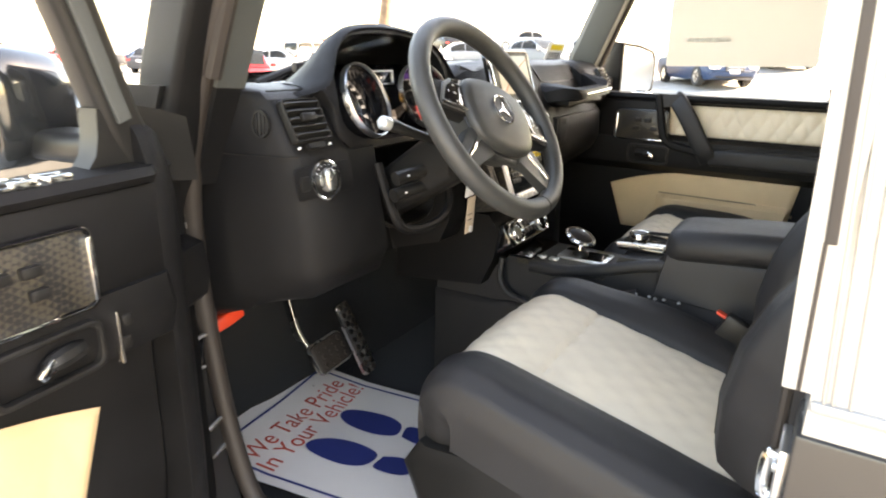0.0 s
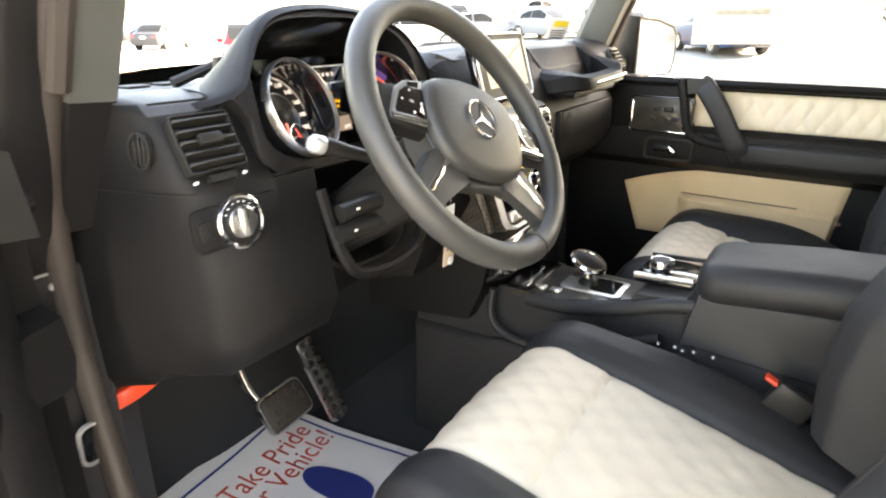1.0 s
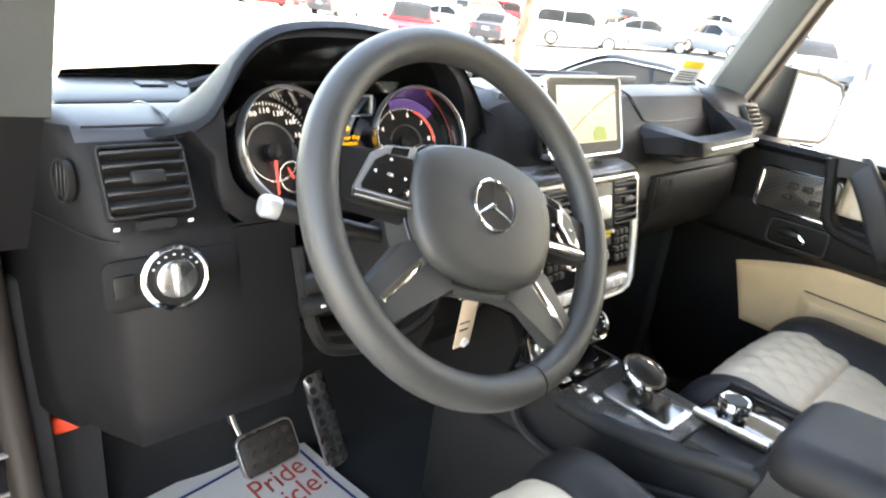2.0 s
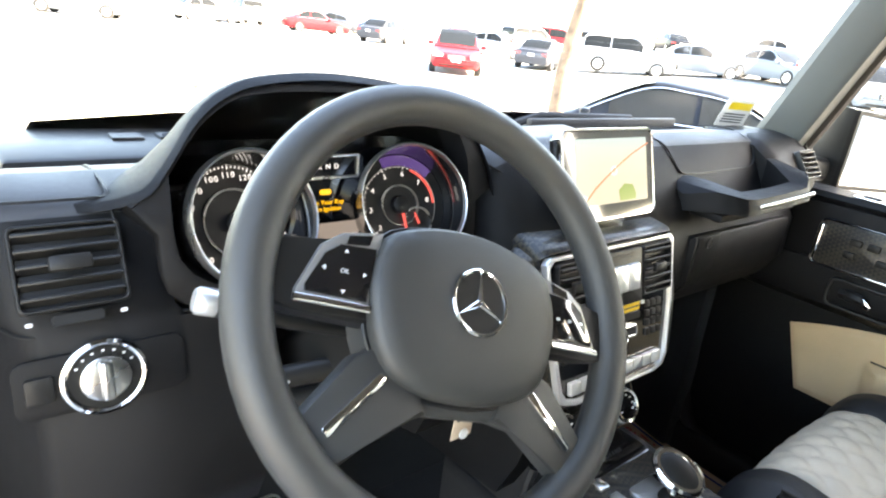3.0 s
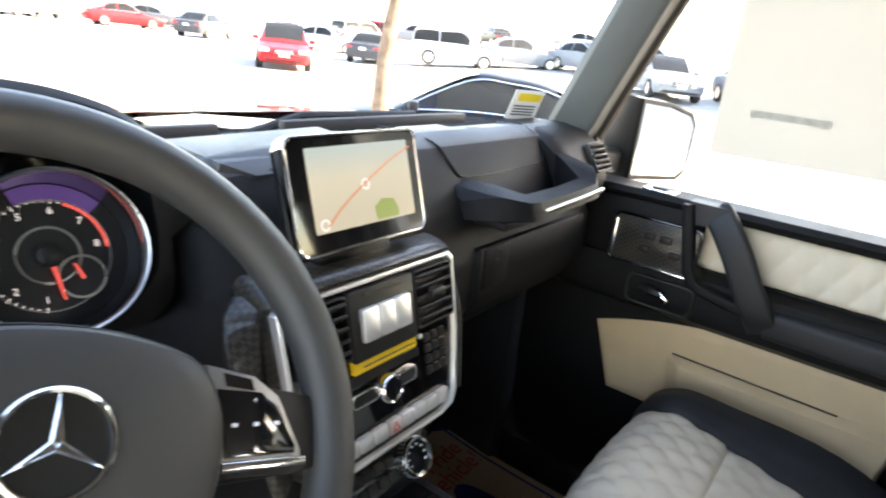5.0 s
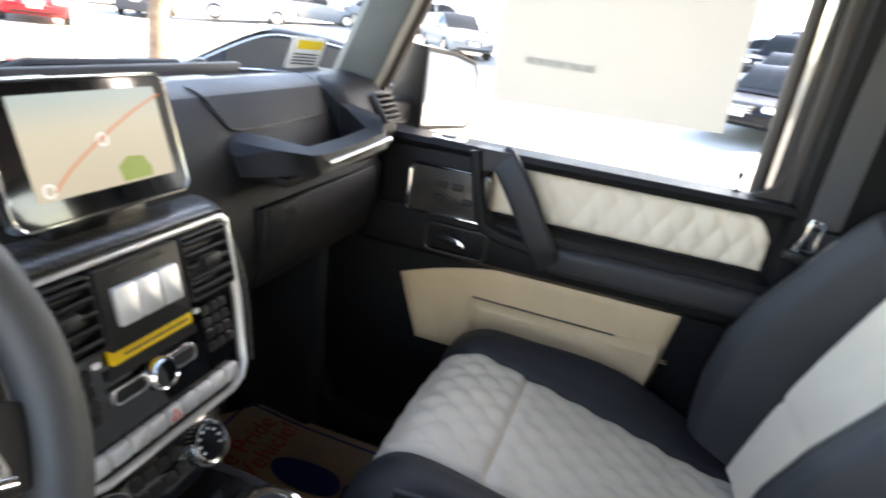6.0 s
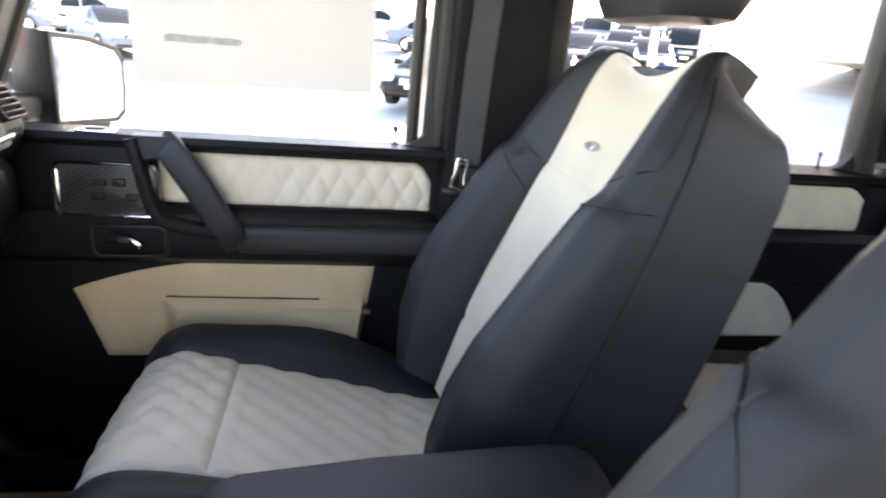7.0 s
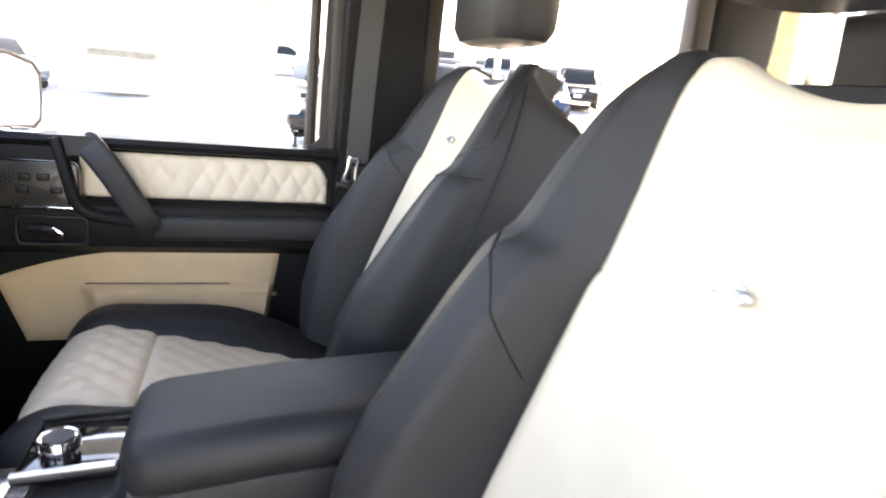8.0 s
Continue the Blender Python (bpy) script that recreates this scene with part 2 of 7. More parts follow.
for side, nm in ((-1, "left"), (1, "right")):
    pil = thing("wall_pillar", (side * 0.70, 0.33, 1.28), "dark grey trimmed windscreen pillar with rubber seal", "pillar", kind="structure")
    line = smooth_path(pillar_line(side), 5)
    section = [(-0.028, -0.046), (0.022, -0.046), (0.028, -0.036), (0.028, 0.026), (0.014, 0.043), (-0.016, 0.043), (-0.028, 0.026)]
    part("trim", sweep(line, section, (0, 1, 0)), GREYTRIM, pil)
    way = (Vector(line[1]) - Vector(line[0])).normalized()
    part("lower_trim", sweep([Vector(line[0]) - way * 0.16, Vector(line[0]) - way * 0.08, Vector(line[0])], section, (0, 1, 0)), DASH, pil, "black lower end of the pillar trim")
    out = [(side * 0.748, line[0][1] + 0.098, 1.16), (side * 0.742, line[0][1] + 0.050, 1.27)] + [(p[0] + side * 0.058, p[1] + 0.004, p[2]) for p in line]
    part("outer_pillar", sweep(out, rrect(0.056, 0.085, 0.012), (0, 1, 0)), DASH, pil, "black covered outer pillar")
    part("seal", tube([(p[0] + side * 0.034, p[1] - 0.048, p[2]) for p in line], 0.013), RUBBER, pil, "black rubber door seal")

    # hinge post below the belt, with the brown seal in front of it
    hp = thing("wall_hinge_post", (side * 0.74, 0.42, 0.62), "black painted hinge post of the door opening", "pillar", kind="structure")
    part("post", loft([[(side * 0.715, y, z), (side * 0.775, y - 0.005, z), (side * 0.775, y + 0.12, z), (side * 0.715, y + 0.12, z)] for z, y in ((0.60, 0.285), (0.72, 0.295), (0.90, 0.335), (1.12, 0.365), (1.30, 0.350), (1.40, 0.300))]), PAINT, hp)
    part("post_seal", tube(smooth_path([(side * 0.706, 0.10, 0.668), (side * 0.706, 0.20, 0.672), (side * 0.708, 0.268, 0.70), (side * 0.71, 0.318, 0.86), (side * 0.712, 0.346, 1.10), (side * 0.714, 0.336, 1.26), (side * 0.714, 0.305, 1.36), (side * 0.712, 0.25, 1.48), (side * 0.705, 0.165, 1.64), (side * 0.69, 0.075, 1.82)], 5), 0.016, 10), RUBBER, hp, "brown-black rubber door seal")
    if side < 0:
        part("cover_plate", prism(rrect(0.044, 0.092, 0.006), axes((-0.739, 0.346, 1.262), (1, 0, 0), (0, -1, -0.08)), 0.004, 0.001), GREYTRIM, hp, "grey cover plate")
        hm = axes((-0.738, 0.353, 1.163), (1, 0, 0), (0, -1, -0.05))
        part("hinge_leaf", prism(rrect(0.050, 0.078, 0.004), hm, 0.009, 0.002), PLASTIC, hp, "black bolted hinge leaf")
        for a, b in ((0.012, 0.024), (0.014, -0.022), (-0.016, -0.020)):
            part("bolt", lathe(hm @ Matrix.Translation((a, b, 0.009)), [(0.0055, 0), (0.0050, 0.003), (0.0005, 0.0034)], 12), SATINGREY, hp, "bolt head")
        part("hinge_edge", boxm(hm @ Matrix.Translation((-0.004, 0.040, 0.007)), 0.038, 0.003, 0.005, 0.001), SATINGREY, hp)
        part("hinge_pin", tube([(-0.750, 0.350, 1.098), (-0.715, 0.352, 1.104)], 0.0075, 12), SATIN, hp, "polished hinge pin")
        lm = axes((-0.728, 0.336, 0.972), (1, 0, 0), (0, -1, -0.1))
        part("check_slot", prism(rrect(0.026, 0.054, 0.010), lm @ Matrix.Translation((0, 0, 0.001)), 0.002), PIANO, hp)
        part("check_rim", band(rrect(0.036, 0.064, 0.014), rrect(0.026, 0.054, 0.010), lm, 0.006, 0.002), SATINGREY, hp, "worn metal rim of the check strap slot")
        for zz in (0.845, 0.790):
            part("lower_pin", tube([(-0.752, 0.312, zz - 0.004), (-0.722, 0.314, zz + 0.004)], 0.006, 10), SATIN, hp)

# body side behind the front doors: centre pillars, rear doors, rear quarters
for side in (-1, 1):
    bp = thing("wall_centre_pillar", (side * 0.70, -0.62, 0.70), "dark trimmed centre pillar of the car", "pillar", kind="structure")
    part("pillar_trim", loft([[(side * (0.655 - (0.05 if z > 1.75 else 0)), y0 - (0.06 if side < 0 else 0), z), (side * 0.70, y0 + 0.012 - (0.06 if side < 0 else 0), z), (side * 0.70, y1 - 0.012, z), (side * (0.655 - (0.05 if z > 1.75 else 0)), y1, z)] for z, y0, y1 in ((0.68, -0.54, -0.74), (1.30, -0.545, -0.735), (1.50, -0.55, -0.715), (1.86, -0.55, -0.70))]), DASH, bp)
    # Only the left face gets the pale sunlit paint; the right stays dark.
    part("outer_panel", loft([[(side * 0.70, y0, z), (side * 0.785 + (-side * 0.06 if z > 1.7 else 0), y0, z), (side * 0.785 + (-side * 0.06 if z > 1.7 else 0), y1, z), (side * 0.70, y1, z)] for z, y0, y1 in ((0.50, -0.50, -0.70), (1.30, -0.505, -0.70), (1.86, -0.52, -0.70))]), SUNJAMB if side < 0 else PAINT, bp, "pillar face painted pale for sunlight" if side < 0 else "")
    part("flange", tube(smooth_path([(side * 0.715, -0.492, 0.66), (side * 0.715, -0.49, 1.10), (side * 0.715, -0.49, 1.40), (side * 0.70, -0.495, 1.80)], 4), 0.012 if side > 0 else 0.005), RUBBER, bp, "black rubber seal along the opening")
    if side < 0:
        # Pale flange added in place of the sunlit seat bolster and pillar trim.
        part("sunlit_flange", loft([[(-0.786, y, z), (-0.725, y - 0.004, z), (-0.725, -0.506, z), (-0.786, -0.506, z)] for z, y in ((1.205, -0.484), (1.30, -0.480), (1.42, -0.477), (1.60, -0.472), (1.75, -0.470))]), SUNJAMB, bp, "added pale flange standing in for sunlit trim and bolster")
        part("flange_seal", sweep([(-0.788, -0.4955, 1.325), (-0.788, -0.4875, 1.488), (-0.786, -0.480, 1.64), (-0.780, -0.477, 1.74)], rrect(0.006, 0.008, 0.002), (0, 1, 0)), RUBBER, bp, "black rubber strip")
        part("flange_line", sweep([(-0.7865, -0.4955, 1.206), (-0.7865, -0.4925, 1.325)], rrect(0.004, 0.003, 0.001), (0, 1, 0)), RUBBER, bp)
        for y0, y1 in ((-0.5135, -0.5005), (-0.5195, -0.5065), (-0.531, -0.518)):
            part("panel_rib", sweep([(-0.785, y0, 1.20), (-0.785, y1, 1.42), (-0.780, y1 + 0.008, 1.68)], rrect(0.006, 0.0028, 0.001), (0, 1, 0)), SATINGREY, bp)
        part("panel_lip", box(-0.790, -0.74, -0.600, -0.505, 1.190, 1.200, 0.003), SUNJAMB, bp)
        # Dark panel over the lower jamb paints in the shade there.
        part("shade_cover", box(-0.7895, -0.72, -0.690, -0.4995, 0.52, 1.168, 0.004), PAINT, bp, "dark lower face painted in for the shade on the pillar")
        stk = part("striker_plate", boxm(axes((-0.752, -0.496, 1.100), (1, 0, 0), (0, 1, 0)), 0.050, 0.085, 0.008, 0.002), SATIN, bp, "bright striker plate")
        part("striker_loop", tube(smooth_path([(-0.752, -0.494, 1.122), (-0.752, -0.486, 1.122), (-0.752, -0.484, 1.102), (-0.752, -0.486, 1.082), (-0.752, -0.494, 1.082)], 4), 0.0055, 8), CHROME, bp, "chrome striker loop")
        for zz in (1.085, 1.045):
            part("screw", lathe(axes((-0.768, -0.492, zz + 0.037), (1, 0, 0), (0, 1, 0)), [(0.006, 0), (0.005, 0.003), (0.0005, 0.003)], 12), SATIN, bp)
        for zz in (0.86, 0.98):
            part("plug", lathe(axes((-0.742, -0.4995, zz), (1, 0, 0), (0, 1, 0)), [(0.009, 0), (0.008, 0.003), (0.0005, 0.003)], 16), RUBBER, bp)
    # roof rails and sills
    single("trim_roof_rail", sweep([(side * 0.64, 0.06, 1.88), (side * 0.64, -2.0, 1.88)], rrect(0.12, 0.09, 0.02)), HEADLINER, "dark trimmed roof rail above the doors", "roof rail", kind="structure")
    single("trim_door_sill", sweep([(side * 0.735, 0.45, 0.645), (side * 0.735, -2.0, 0.645)], rrect(0.10, 0.08, 0.012)), PAINT, "dark painted door sill of the car", "door sill", kind="structure")
    if side > 0:
        kick = box(0.655, 0.72, 0.28, 0.62, 0.60, 1.31, 0.01)
        single("wall_kick_panel", kick, CARPET, "black carpeted side panel of the footwell", "side panel", kind="structure")
        continue
    single("wall_kick_panel", box(-0.70, -0.672, 0.36, 0.62, 0.60, 1.20, 0.008), CARPET, "black carpeted side panel of the footwell", "side panel", kind="structure")
    plate = sweep([(side * 0.715, 0.30, 0.689), (side * 0.715, -0.46, 0.689)], rrect(0.05, 0.006, 0.002))
    single("trim_sill_plate", plate, CHROME, "polished metal step plate on the sill", "sill plate", kind="structure")

single("ceiling", box(-0.62, 0.62, -2.0, 0.05, 1.86, 1.90, 0.015), HEADLINER, "dark fabric headliner of the car roof", "ceiling", kind="structure")
single("roof", box(-0.72, 0.72, -2.1, 0.06, 1.905, 1.95, 0.02), PAINT, "dark painted car roof", "roof", kind="structure")

# windscreen with its lower frame
ws = thing("window_windscreen", (0, 0.36, 1.36), "clear flat windscreen in a black frame", "windscreen", kind="structure")
pane = loft([[(-0.70, 0.322, 1.352), (0.70, 0.322, 1.352)], [(-0.66, 0.055, 1.87), (0.66, 0.055, 1.87)]], False, False)
wp = part("pane", pane, GLASS, ws)
wp.visible_shadow = False
part("lower_frame", sweep([(-0.69, 0.352, 1.335), (0.69, 0.352, 1.335)], rrect(0.05, 0.03, 0.008)), RUBBER, ws)
part("upper_frame", sweep([(-0.64, 0.055, 1.875), (0.64, 0.055, 1.875)], rrect(0.06, 0.05, 0.01)), RUBBER, ws)

# bonnet and cowl
bon = thing("bonnet", (0, 1.1, 1.0), "dark glossy flat bonnet seen through the windscreen", "bonnet", kind="structure")
part("bonnet_skin", loft([[(-0.60, y, z - 0.05), (-0.575, y, z - 0.008), (-0.40, y, z + 0.004), (0, y, z + 0.012), (0.40, y, z + 0.004), (0.575, y, z - 0.008), (0.60, y, z - 0.05)] for y, z in ((0.58, 1.398), (0.9, 1.37), (1.4, 1.31), (1.75, 1.24), (1.80, 1.12))], False, False), BONNETPAINT, bon)
part("cowl", box(-0.62, 0.62, 0.42, 0.585, 1.33, 1.380, 0.008), PLASTIC, bon, "black slotted plastic cowl")
for k in range(18):
    x = -0.50 + k * 0.055
    # A few slots are painted white for the light they catch.
    part("slot", box(x, x + 0.036, 0.505, 0.535, 1.379, 1.3835, 0.001, 1), WHITEINK if k in (2, 3, 7, 8, 9, 10) else PLASTIC, bon)
for x0, x1 in ((-0.45, 0.0), (0.08, 0.53)):
    wip = thing("windscreen_wiper", (x0, 0.47, 1.403), "black windscreen wiper resting on the glass", "wiper", "windscreen wipers")
    part("arm", tube([(x0, 0.47, 1.386), (x0 + 0.1, 0.445, 1.422), ((x0 + x1) / 2 + 0.1, 0.41, 1.424)], [0.009, 0.007, 0.006]), PLASTIC, wip)
    part("blade", box(x0 + 0.02, x1, 0.385, 0.399, 1.408, 1.426, 0.003), RUBBER, wip)

# front body under the bonnet, rear floor pan and wheels
nose = thing("wall_front_body", (0, 1.2, 0.2), "dark painted front body of the car under its bonnet", "car body", kind="structure")
part("engine_bay", box(-0.585, 0.585, 0.72, 1.78, 0.30, 1.20, 0.02), PAINT, nose)
for side in (-1, 1):
    wing = [(0.46, 0.62), (0.46, 1.28), (0.60, 1.30), (1.30, 1.24), (1.76, 1.16), (1.80, 1.05), (1.80, 0.62), (1.62, 0.62), (1.56, 0.78), (1.40, 0.86), (1.20, 0.86), (1.04, 0.78), (0.98, 0.62)]
    part("front_wing", loft([[(side * x, y, z) for y, z in wing] for x in (0.60, 0.765, 0.78)]), PAINT, nose)
part("bumper", box(-0.78, 0.78, 1.80, 1.92, 0.42, 0.66, 0.03), PAINT, nose)
single("wall_floor_pan", box(-0.74, 0.74, -2.08, 0.72, 0.34, 0.555, 0.02), PAINT, "dark painted floor pan under the cabin", "floor pan", kind="structure")
for side in (-1, 1):
    for y in (1.30, -1.52):
        wt = thing("road_wheel", (side * 0.66, y, -0.10), "black road wheel of the off-roader", "wheel", "road wheels")
        hub = axes((side * 0.56, y, 0.28), (0, 1, 0), (side, 0, 0))
        part("tyre", lathe(hub, [(0.235, 0.02), (0.25, 0.0), (0.35, 0.0), (0.378, 0.03), (0.378, 0.19), (0.35, 0.22), (0.25, 0.22), (0.235, 0.20)], 32, False), RUBBER, wt, "black tyre")
        part("rim", lathe(hub, [(0.24, 0.20), (0.22, 0.205), (0.19, 0.16), (0.07, 0.17), (0.05, 0.20), (0.001, 0.20)], 28), SATIN, wt, "alloy rim")

# ---- side doors ----
HINGE_Y = 0.318
M_RIGHT = Matrix.Identity(4)
M_LEFT = Matrix.Translation((-0.76, HINGE_Y, -0.022)) @ pose(0, 0, 0, 0, 0, -82) @ Matrix.Translation((0.76, -HINGE_Y, 0)) @ Matrix.Diagonal((-1, 1, 1, 1))


def pad_sheet(outline_lo, outline_hi, y0, y1, base, high, da, db, ny=70, nz=18, edge=0.10):
    """A quilted panel on a door, x inwards; the outlines give z for each y."""
    def f(u, v):
        y = y0 + (y1 - y0) * u
        lo, hi = outline_lo(u), outline_hi(u)
        z = lo + (hi - lo) * v
        e = min(1.0, min(u, 1 - u) * (abs(y1 - y0)) / 0.012, min(v, 1 - v) * (hi - lo) / 0.012)
        e = math.sqrt(max(0.0, 1 - (1 - max(e, 0)) ** 2))
        h = (0.006 + quilt(y / da, z / db, high)) * e
        return (base(z) - h, y, z)
    return grid(f, ny, nz)


def front_door(name, m, label, front=((0.335, 0.012), (0.33, 0.0)), post=None):
    """A front side door; built as the right one, then turned by m."""
    d = thing(name, m @ Vector((0.72, -0.05, 0.62)), label, "car door", kind="structure")
    prof = [(0.722, 0.62), (0.716, 0.80), (0.700, 0.90), (0.694, 1.10), (0.650, 1.125), (0.640, 1.16), (0.648, 1.205), (0.684, 1.213), (0.684, 1.313), (0.652, 1.319), (0.646, 1.328), (0.652, 1.338), (0.712, 1.340), (0.728, 1.30), (0.735, 0.62)]
    ys = list(front) + [(0.15, 0.0), (0.10, 0.0), (-0.10, 0.0), (-0.30, 0.0), (-0.50, 0.0), (-0.545, 0.0), (-0.55, 0.012)]
    rings = []
    for y, k in ys:
        rings.append([(min(x + k, 0.735), y, z) for x, z in prof])
    part("card", loft(rings), DASH, d, flip=m)
    part("outer_skin", box(0.736, 0.785, -0.58, HINGE_Y - 0.01, 0.60, 1.325, 0.012), PAINT, d, "dark painted outer skin", flip=m)
    # upper quilted panel
    hi = lambda u: 1.310 - (0.040 * max(0, (u - 0.92) / 0.08) ** 2.2)
    up = pad_sheet(lambda u: 1.217, hi, -0.050, -0.529, lambda z: 0.687, 0.0055, 0.043, 0.078, 120, 28)
    part("upper_panel", up, CREAM, d, "cream diamond-quilted leather panel", flip=m)
    # lower panel with its map pocket
    hi2 = lambda u: 1.048 + 0.059 * (1 - (1 - min(u / 0.55, 1)) ** 2) + 0.002 * u
    def low(u, v):
        y = 0.110 - 0.542 * u
        z0, z1 = 0.912, hi2(u)
        z = z0 + (z1 - z0) * v
        y += -0.048 * (1 - v) * (1 - u) + 0.03 * (1 - v) * u
        edge = min(1.0, max(0, (u - 0.26) / 0.05)) * min(1.0, max(0, (1.036 - z) / 0.012))
        e = min(1.0, min(u, 1 - u) / 0.02, min(v, 1 - v) / 0.08)
        h = 0.004 * e + quilt(y / 0.10, z / 0.30, 0.0025) * e * (1 - edge) + 0.022 * edge * min(1, (1 - u) / 0.02)
        return (0.692 - h, y, z)
    part("lower_panel", grid(low, 90, 46), WARMCREAM, d, "cream leather panel tinted tan for warm bounce, with a stitched map pocket", flip=m)
    part("pocket_slot", sweep([(0.684, -0.050 - 0.37 * k / 12, 1.0375 - 0.003 * k / 12) for k in range(10)], rrect(0.005, 0.0018, 0.0006)), PLASTIC, d, "dark opening of the map pocket", flip=m)
    for dz in (0.0, 0.005):
        part("stitching", tube([(0.6685, -0.055 - 0.37 * k / 12, 1.021 - dz - 0.003 * k / 12) for k in range(13)], 0.0008, 5), WARMCREAM, d, flip=m)
    # control plate with bright side bars
    part("control_block", box(0.654, 0.690, -0.046, 0.205, 1.190, 1.319, 0.008), DASH, d, flip=m)
    pm = axes((0.653, 0.020, 1.245), (0, -1, 0), (-1, 0, 0))
    part("control_plate", prism(rrect(0.155, 0.086, 0.012), pm, 0.010, 0.003), CARBON, d, "carbon-fibre control plate", flip=m)
    part("plate_frame", band(rrect(0.163, 0.094, 0.014), rrect(0.155, 0.086, 0.012), pm, 0.012, 0.002), PIANO, d, flip=m)
    for y in (0.094, -0.042):
        part("bright_bar", box(0.636, 0.644, y - 0.0035, y + 0.0035, 1.208, 1.280, 0.002), CHROME, d, "polished bar", flip=m)
    part("bright_edge", box(0.637, 0.644, -0.055, 0.05, 1.2005, 1.2045, 0.0015), CHROME, d, flip=m)
    for y, z in ((0.03, 1.26), (0.0, 1.26), (-0.02, 1.235), (0.035, 1.235)):
        part("button", box(0.635, 0.644, y - 0.010, y + 0.010, z - 0.006, z + 0.006, 0.002), PLASTIC, d, flip=m)
    # latch lever in its dish
    sh = 0.042 if post else 0.0
    lm = axes((0.646, -0.01 + sh, 1.158), (0, -1, 0), (-1, 0, 0))
    part("lever_dish", band(rrect(0.125, 0.060, 0.014), rrect(0.111, 0.046, 0.010), lm, 0.010, 0.003), PLASTIC, d, flip=m)
    part("lever", tube(smooth_path([(0.645, 0.025 + sh, 1.160), (0.634, 0.005 + sh, 1.163), (0.632, -0.021 + sh, 1.160)], 4), [0.011] * 6 + [0.010, 0.008, 0.006], 8), PLASTIC, d, flip=m)
    part("lever_tip", boxm(axes((0.629, -0.020 + sh, 1.158), (0, -0.8, -0.55), (-1, 0, 0)), 0.024, 0.012, 0.008, 0.003), CHROME, d, "chrome lever tip", flip=m)
    if post:
        ends = ((0.655, 0.200), (0.654, 0.212), (0.664, 0.234), (0.684, 0.256), (0.708, 0.272), (0.735, 0.280), (0.735, 0.200))
        part("front_trim", loft([[(min(x + k, 0.735), y, z) for x, y in ends] for z, k in ((0.63, 0.03), (0.70, 0.012), (0.90, 0.002), (1.10, 0.0), (1.28, 0.0), (1.33, 0.006), (1.37, 0.018), (1.392, 0.034))]), DASH, d, "smooth black trim at the hinge end", 70, flip=m)
        for q, dz in enumerate((0.0, 0.026)):
            part("seat_button", box(0.640, 0.648, 0.121 - 0.005 * q, 0.135 - 0.005 * q, 1.160 - dz, 1.176 - dz, 0.003), PLASTIC, d, flip=m)
        part("button_strip", box(0.638, 0.648, 0.112, 0.1155, 1.120, 1.185, 0.001), SATIN, d, flip=m)
        for q in range(4):
            part("window_switch", box(0.652 + 0.018 * (q % 2), 0.664 + 0.018 * (q % 2), 0.072 - 0.038 * (q // 2), 0.100 - 0.038 * (q // 2), 1.338, 1.346, 0.002), CHROME, d, "small bright switch", flip=m)
    # grab handle: sloping strap standing off the door
    part("handle_root", loft([[(x, y, z) for y, z in ((-0.020, 1.330), (-0.026, 1.341), (-0.088, 1.341), (-0.104, 1.330), (-0.104, 1.312), (-0.030, 1.300))] for x in (0.632, 0.638, 0.668)]), BLACK, d, flip=m)
    hand = smooth_path([(0.650, -0.074, 1.326), (0.641, -0.080, 1.322), (0.632, -0.098, 1.302), (0.627, -0.126, 1.262), (0.627, -0.152, 1.216), (0.632, -0.174, 1.180), (0.650, -0.186, 1.152)], 5)
    part("grab_handle", sweep(hand, rrect(0.050, 0.020, 0.009), (-1, 0, 0)), BLACK, d, "black leather grab handle", flip=m)
    part("handle_surround", sweep(smooth_path([(0.648, -0.026, 1.335), (0.646, -0.038, 1.28), (0.646, -0.052, 1.222), (0.646, -0.078, 1.194), (0.646, -0.16, 1.180)], 4), rrect(0.020, 0.05, 0.006), (-1, 0, 0)), DASH, d, flip=m)
    part("armrest_band", sweep([(0.650, -0.19, 1.165), (0.640, -0.23, 1.168), (0.636, -0.4, 1.170), (0.638, -0.53, 1.17)], rrect(0.03, 0.050, 0.012)), BLACK, d, "black padded armrest band", flip=m)
    # sill details
    part("window_switch", box(0.652, 0.682, 0.005, 0.065, 1.338, 1.3425, 0.002), CHROME, d, "small bright switch", flip=m)
    part("switch_key", box(0.657, 0.677, 0.022, 0.052, 1.3425, 1.346, 0.0015), PLASTIC, d, flip=m)
    part("lock_pin", lathe(Matrix.Translation((0.700, -0.458, 1.338)), [(0.007, 0), (0.007, 0.003), (0.0028, 0.005), (0.0028, 0.022), (0.005, 0.026), (0.005, 0.032), (0.002, 0.034)], 10), PLASTIC, d, "black lock pin", flip=m)
    # window frame and pane
    part("frame_rear", sweep([(0.708, -0.548, 1.33), (0.700, -0.550, 1.60), (0.675, -0.552, 1.84)], rrect(0.045, 0.050, 0.008), (0, 1, 0)), RUBBER, d, "black window frame", flip=m)
    part("frame_top", sweep([(0.672, -0.56, 1.84), (0.662, -0.10, 1.84), (0.662, 0.06, 1.82)], rrect(0.04, 0.045, 0.008)), RUBBER, d, flip=m)
    part("frame_front", sweep(smooth_path(post, 4) if post else [(0.712, 0.325, 1.335), (0.70, 0.255, 1.45), (0.685, 0.15, 1.66), (0.668, 0.06, 1.84)], rrect(0.04, 0.050 if post else 0.035, 0.010), (0, 1, 0)), PLASTIC, d, flip=m)
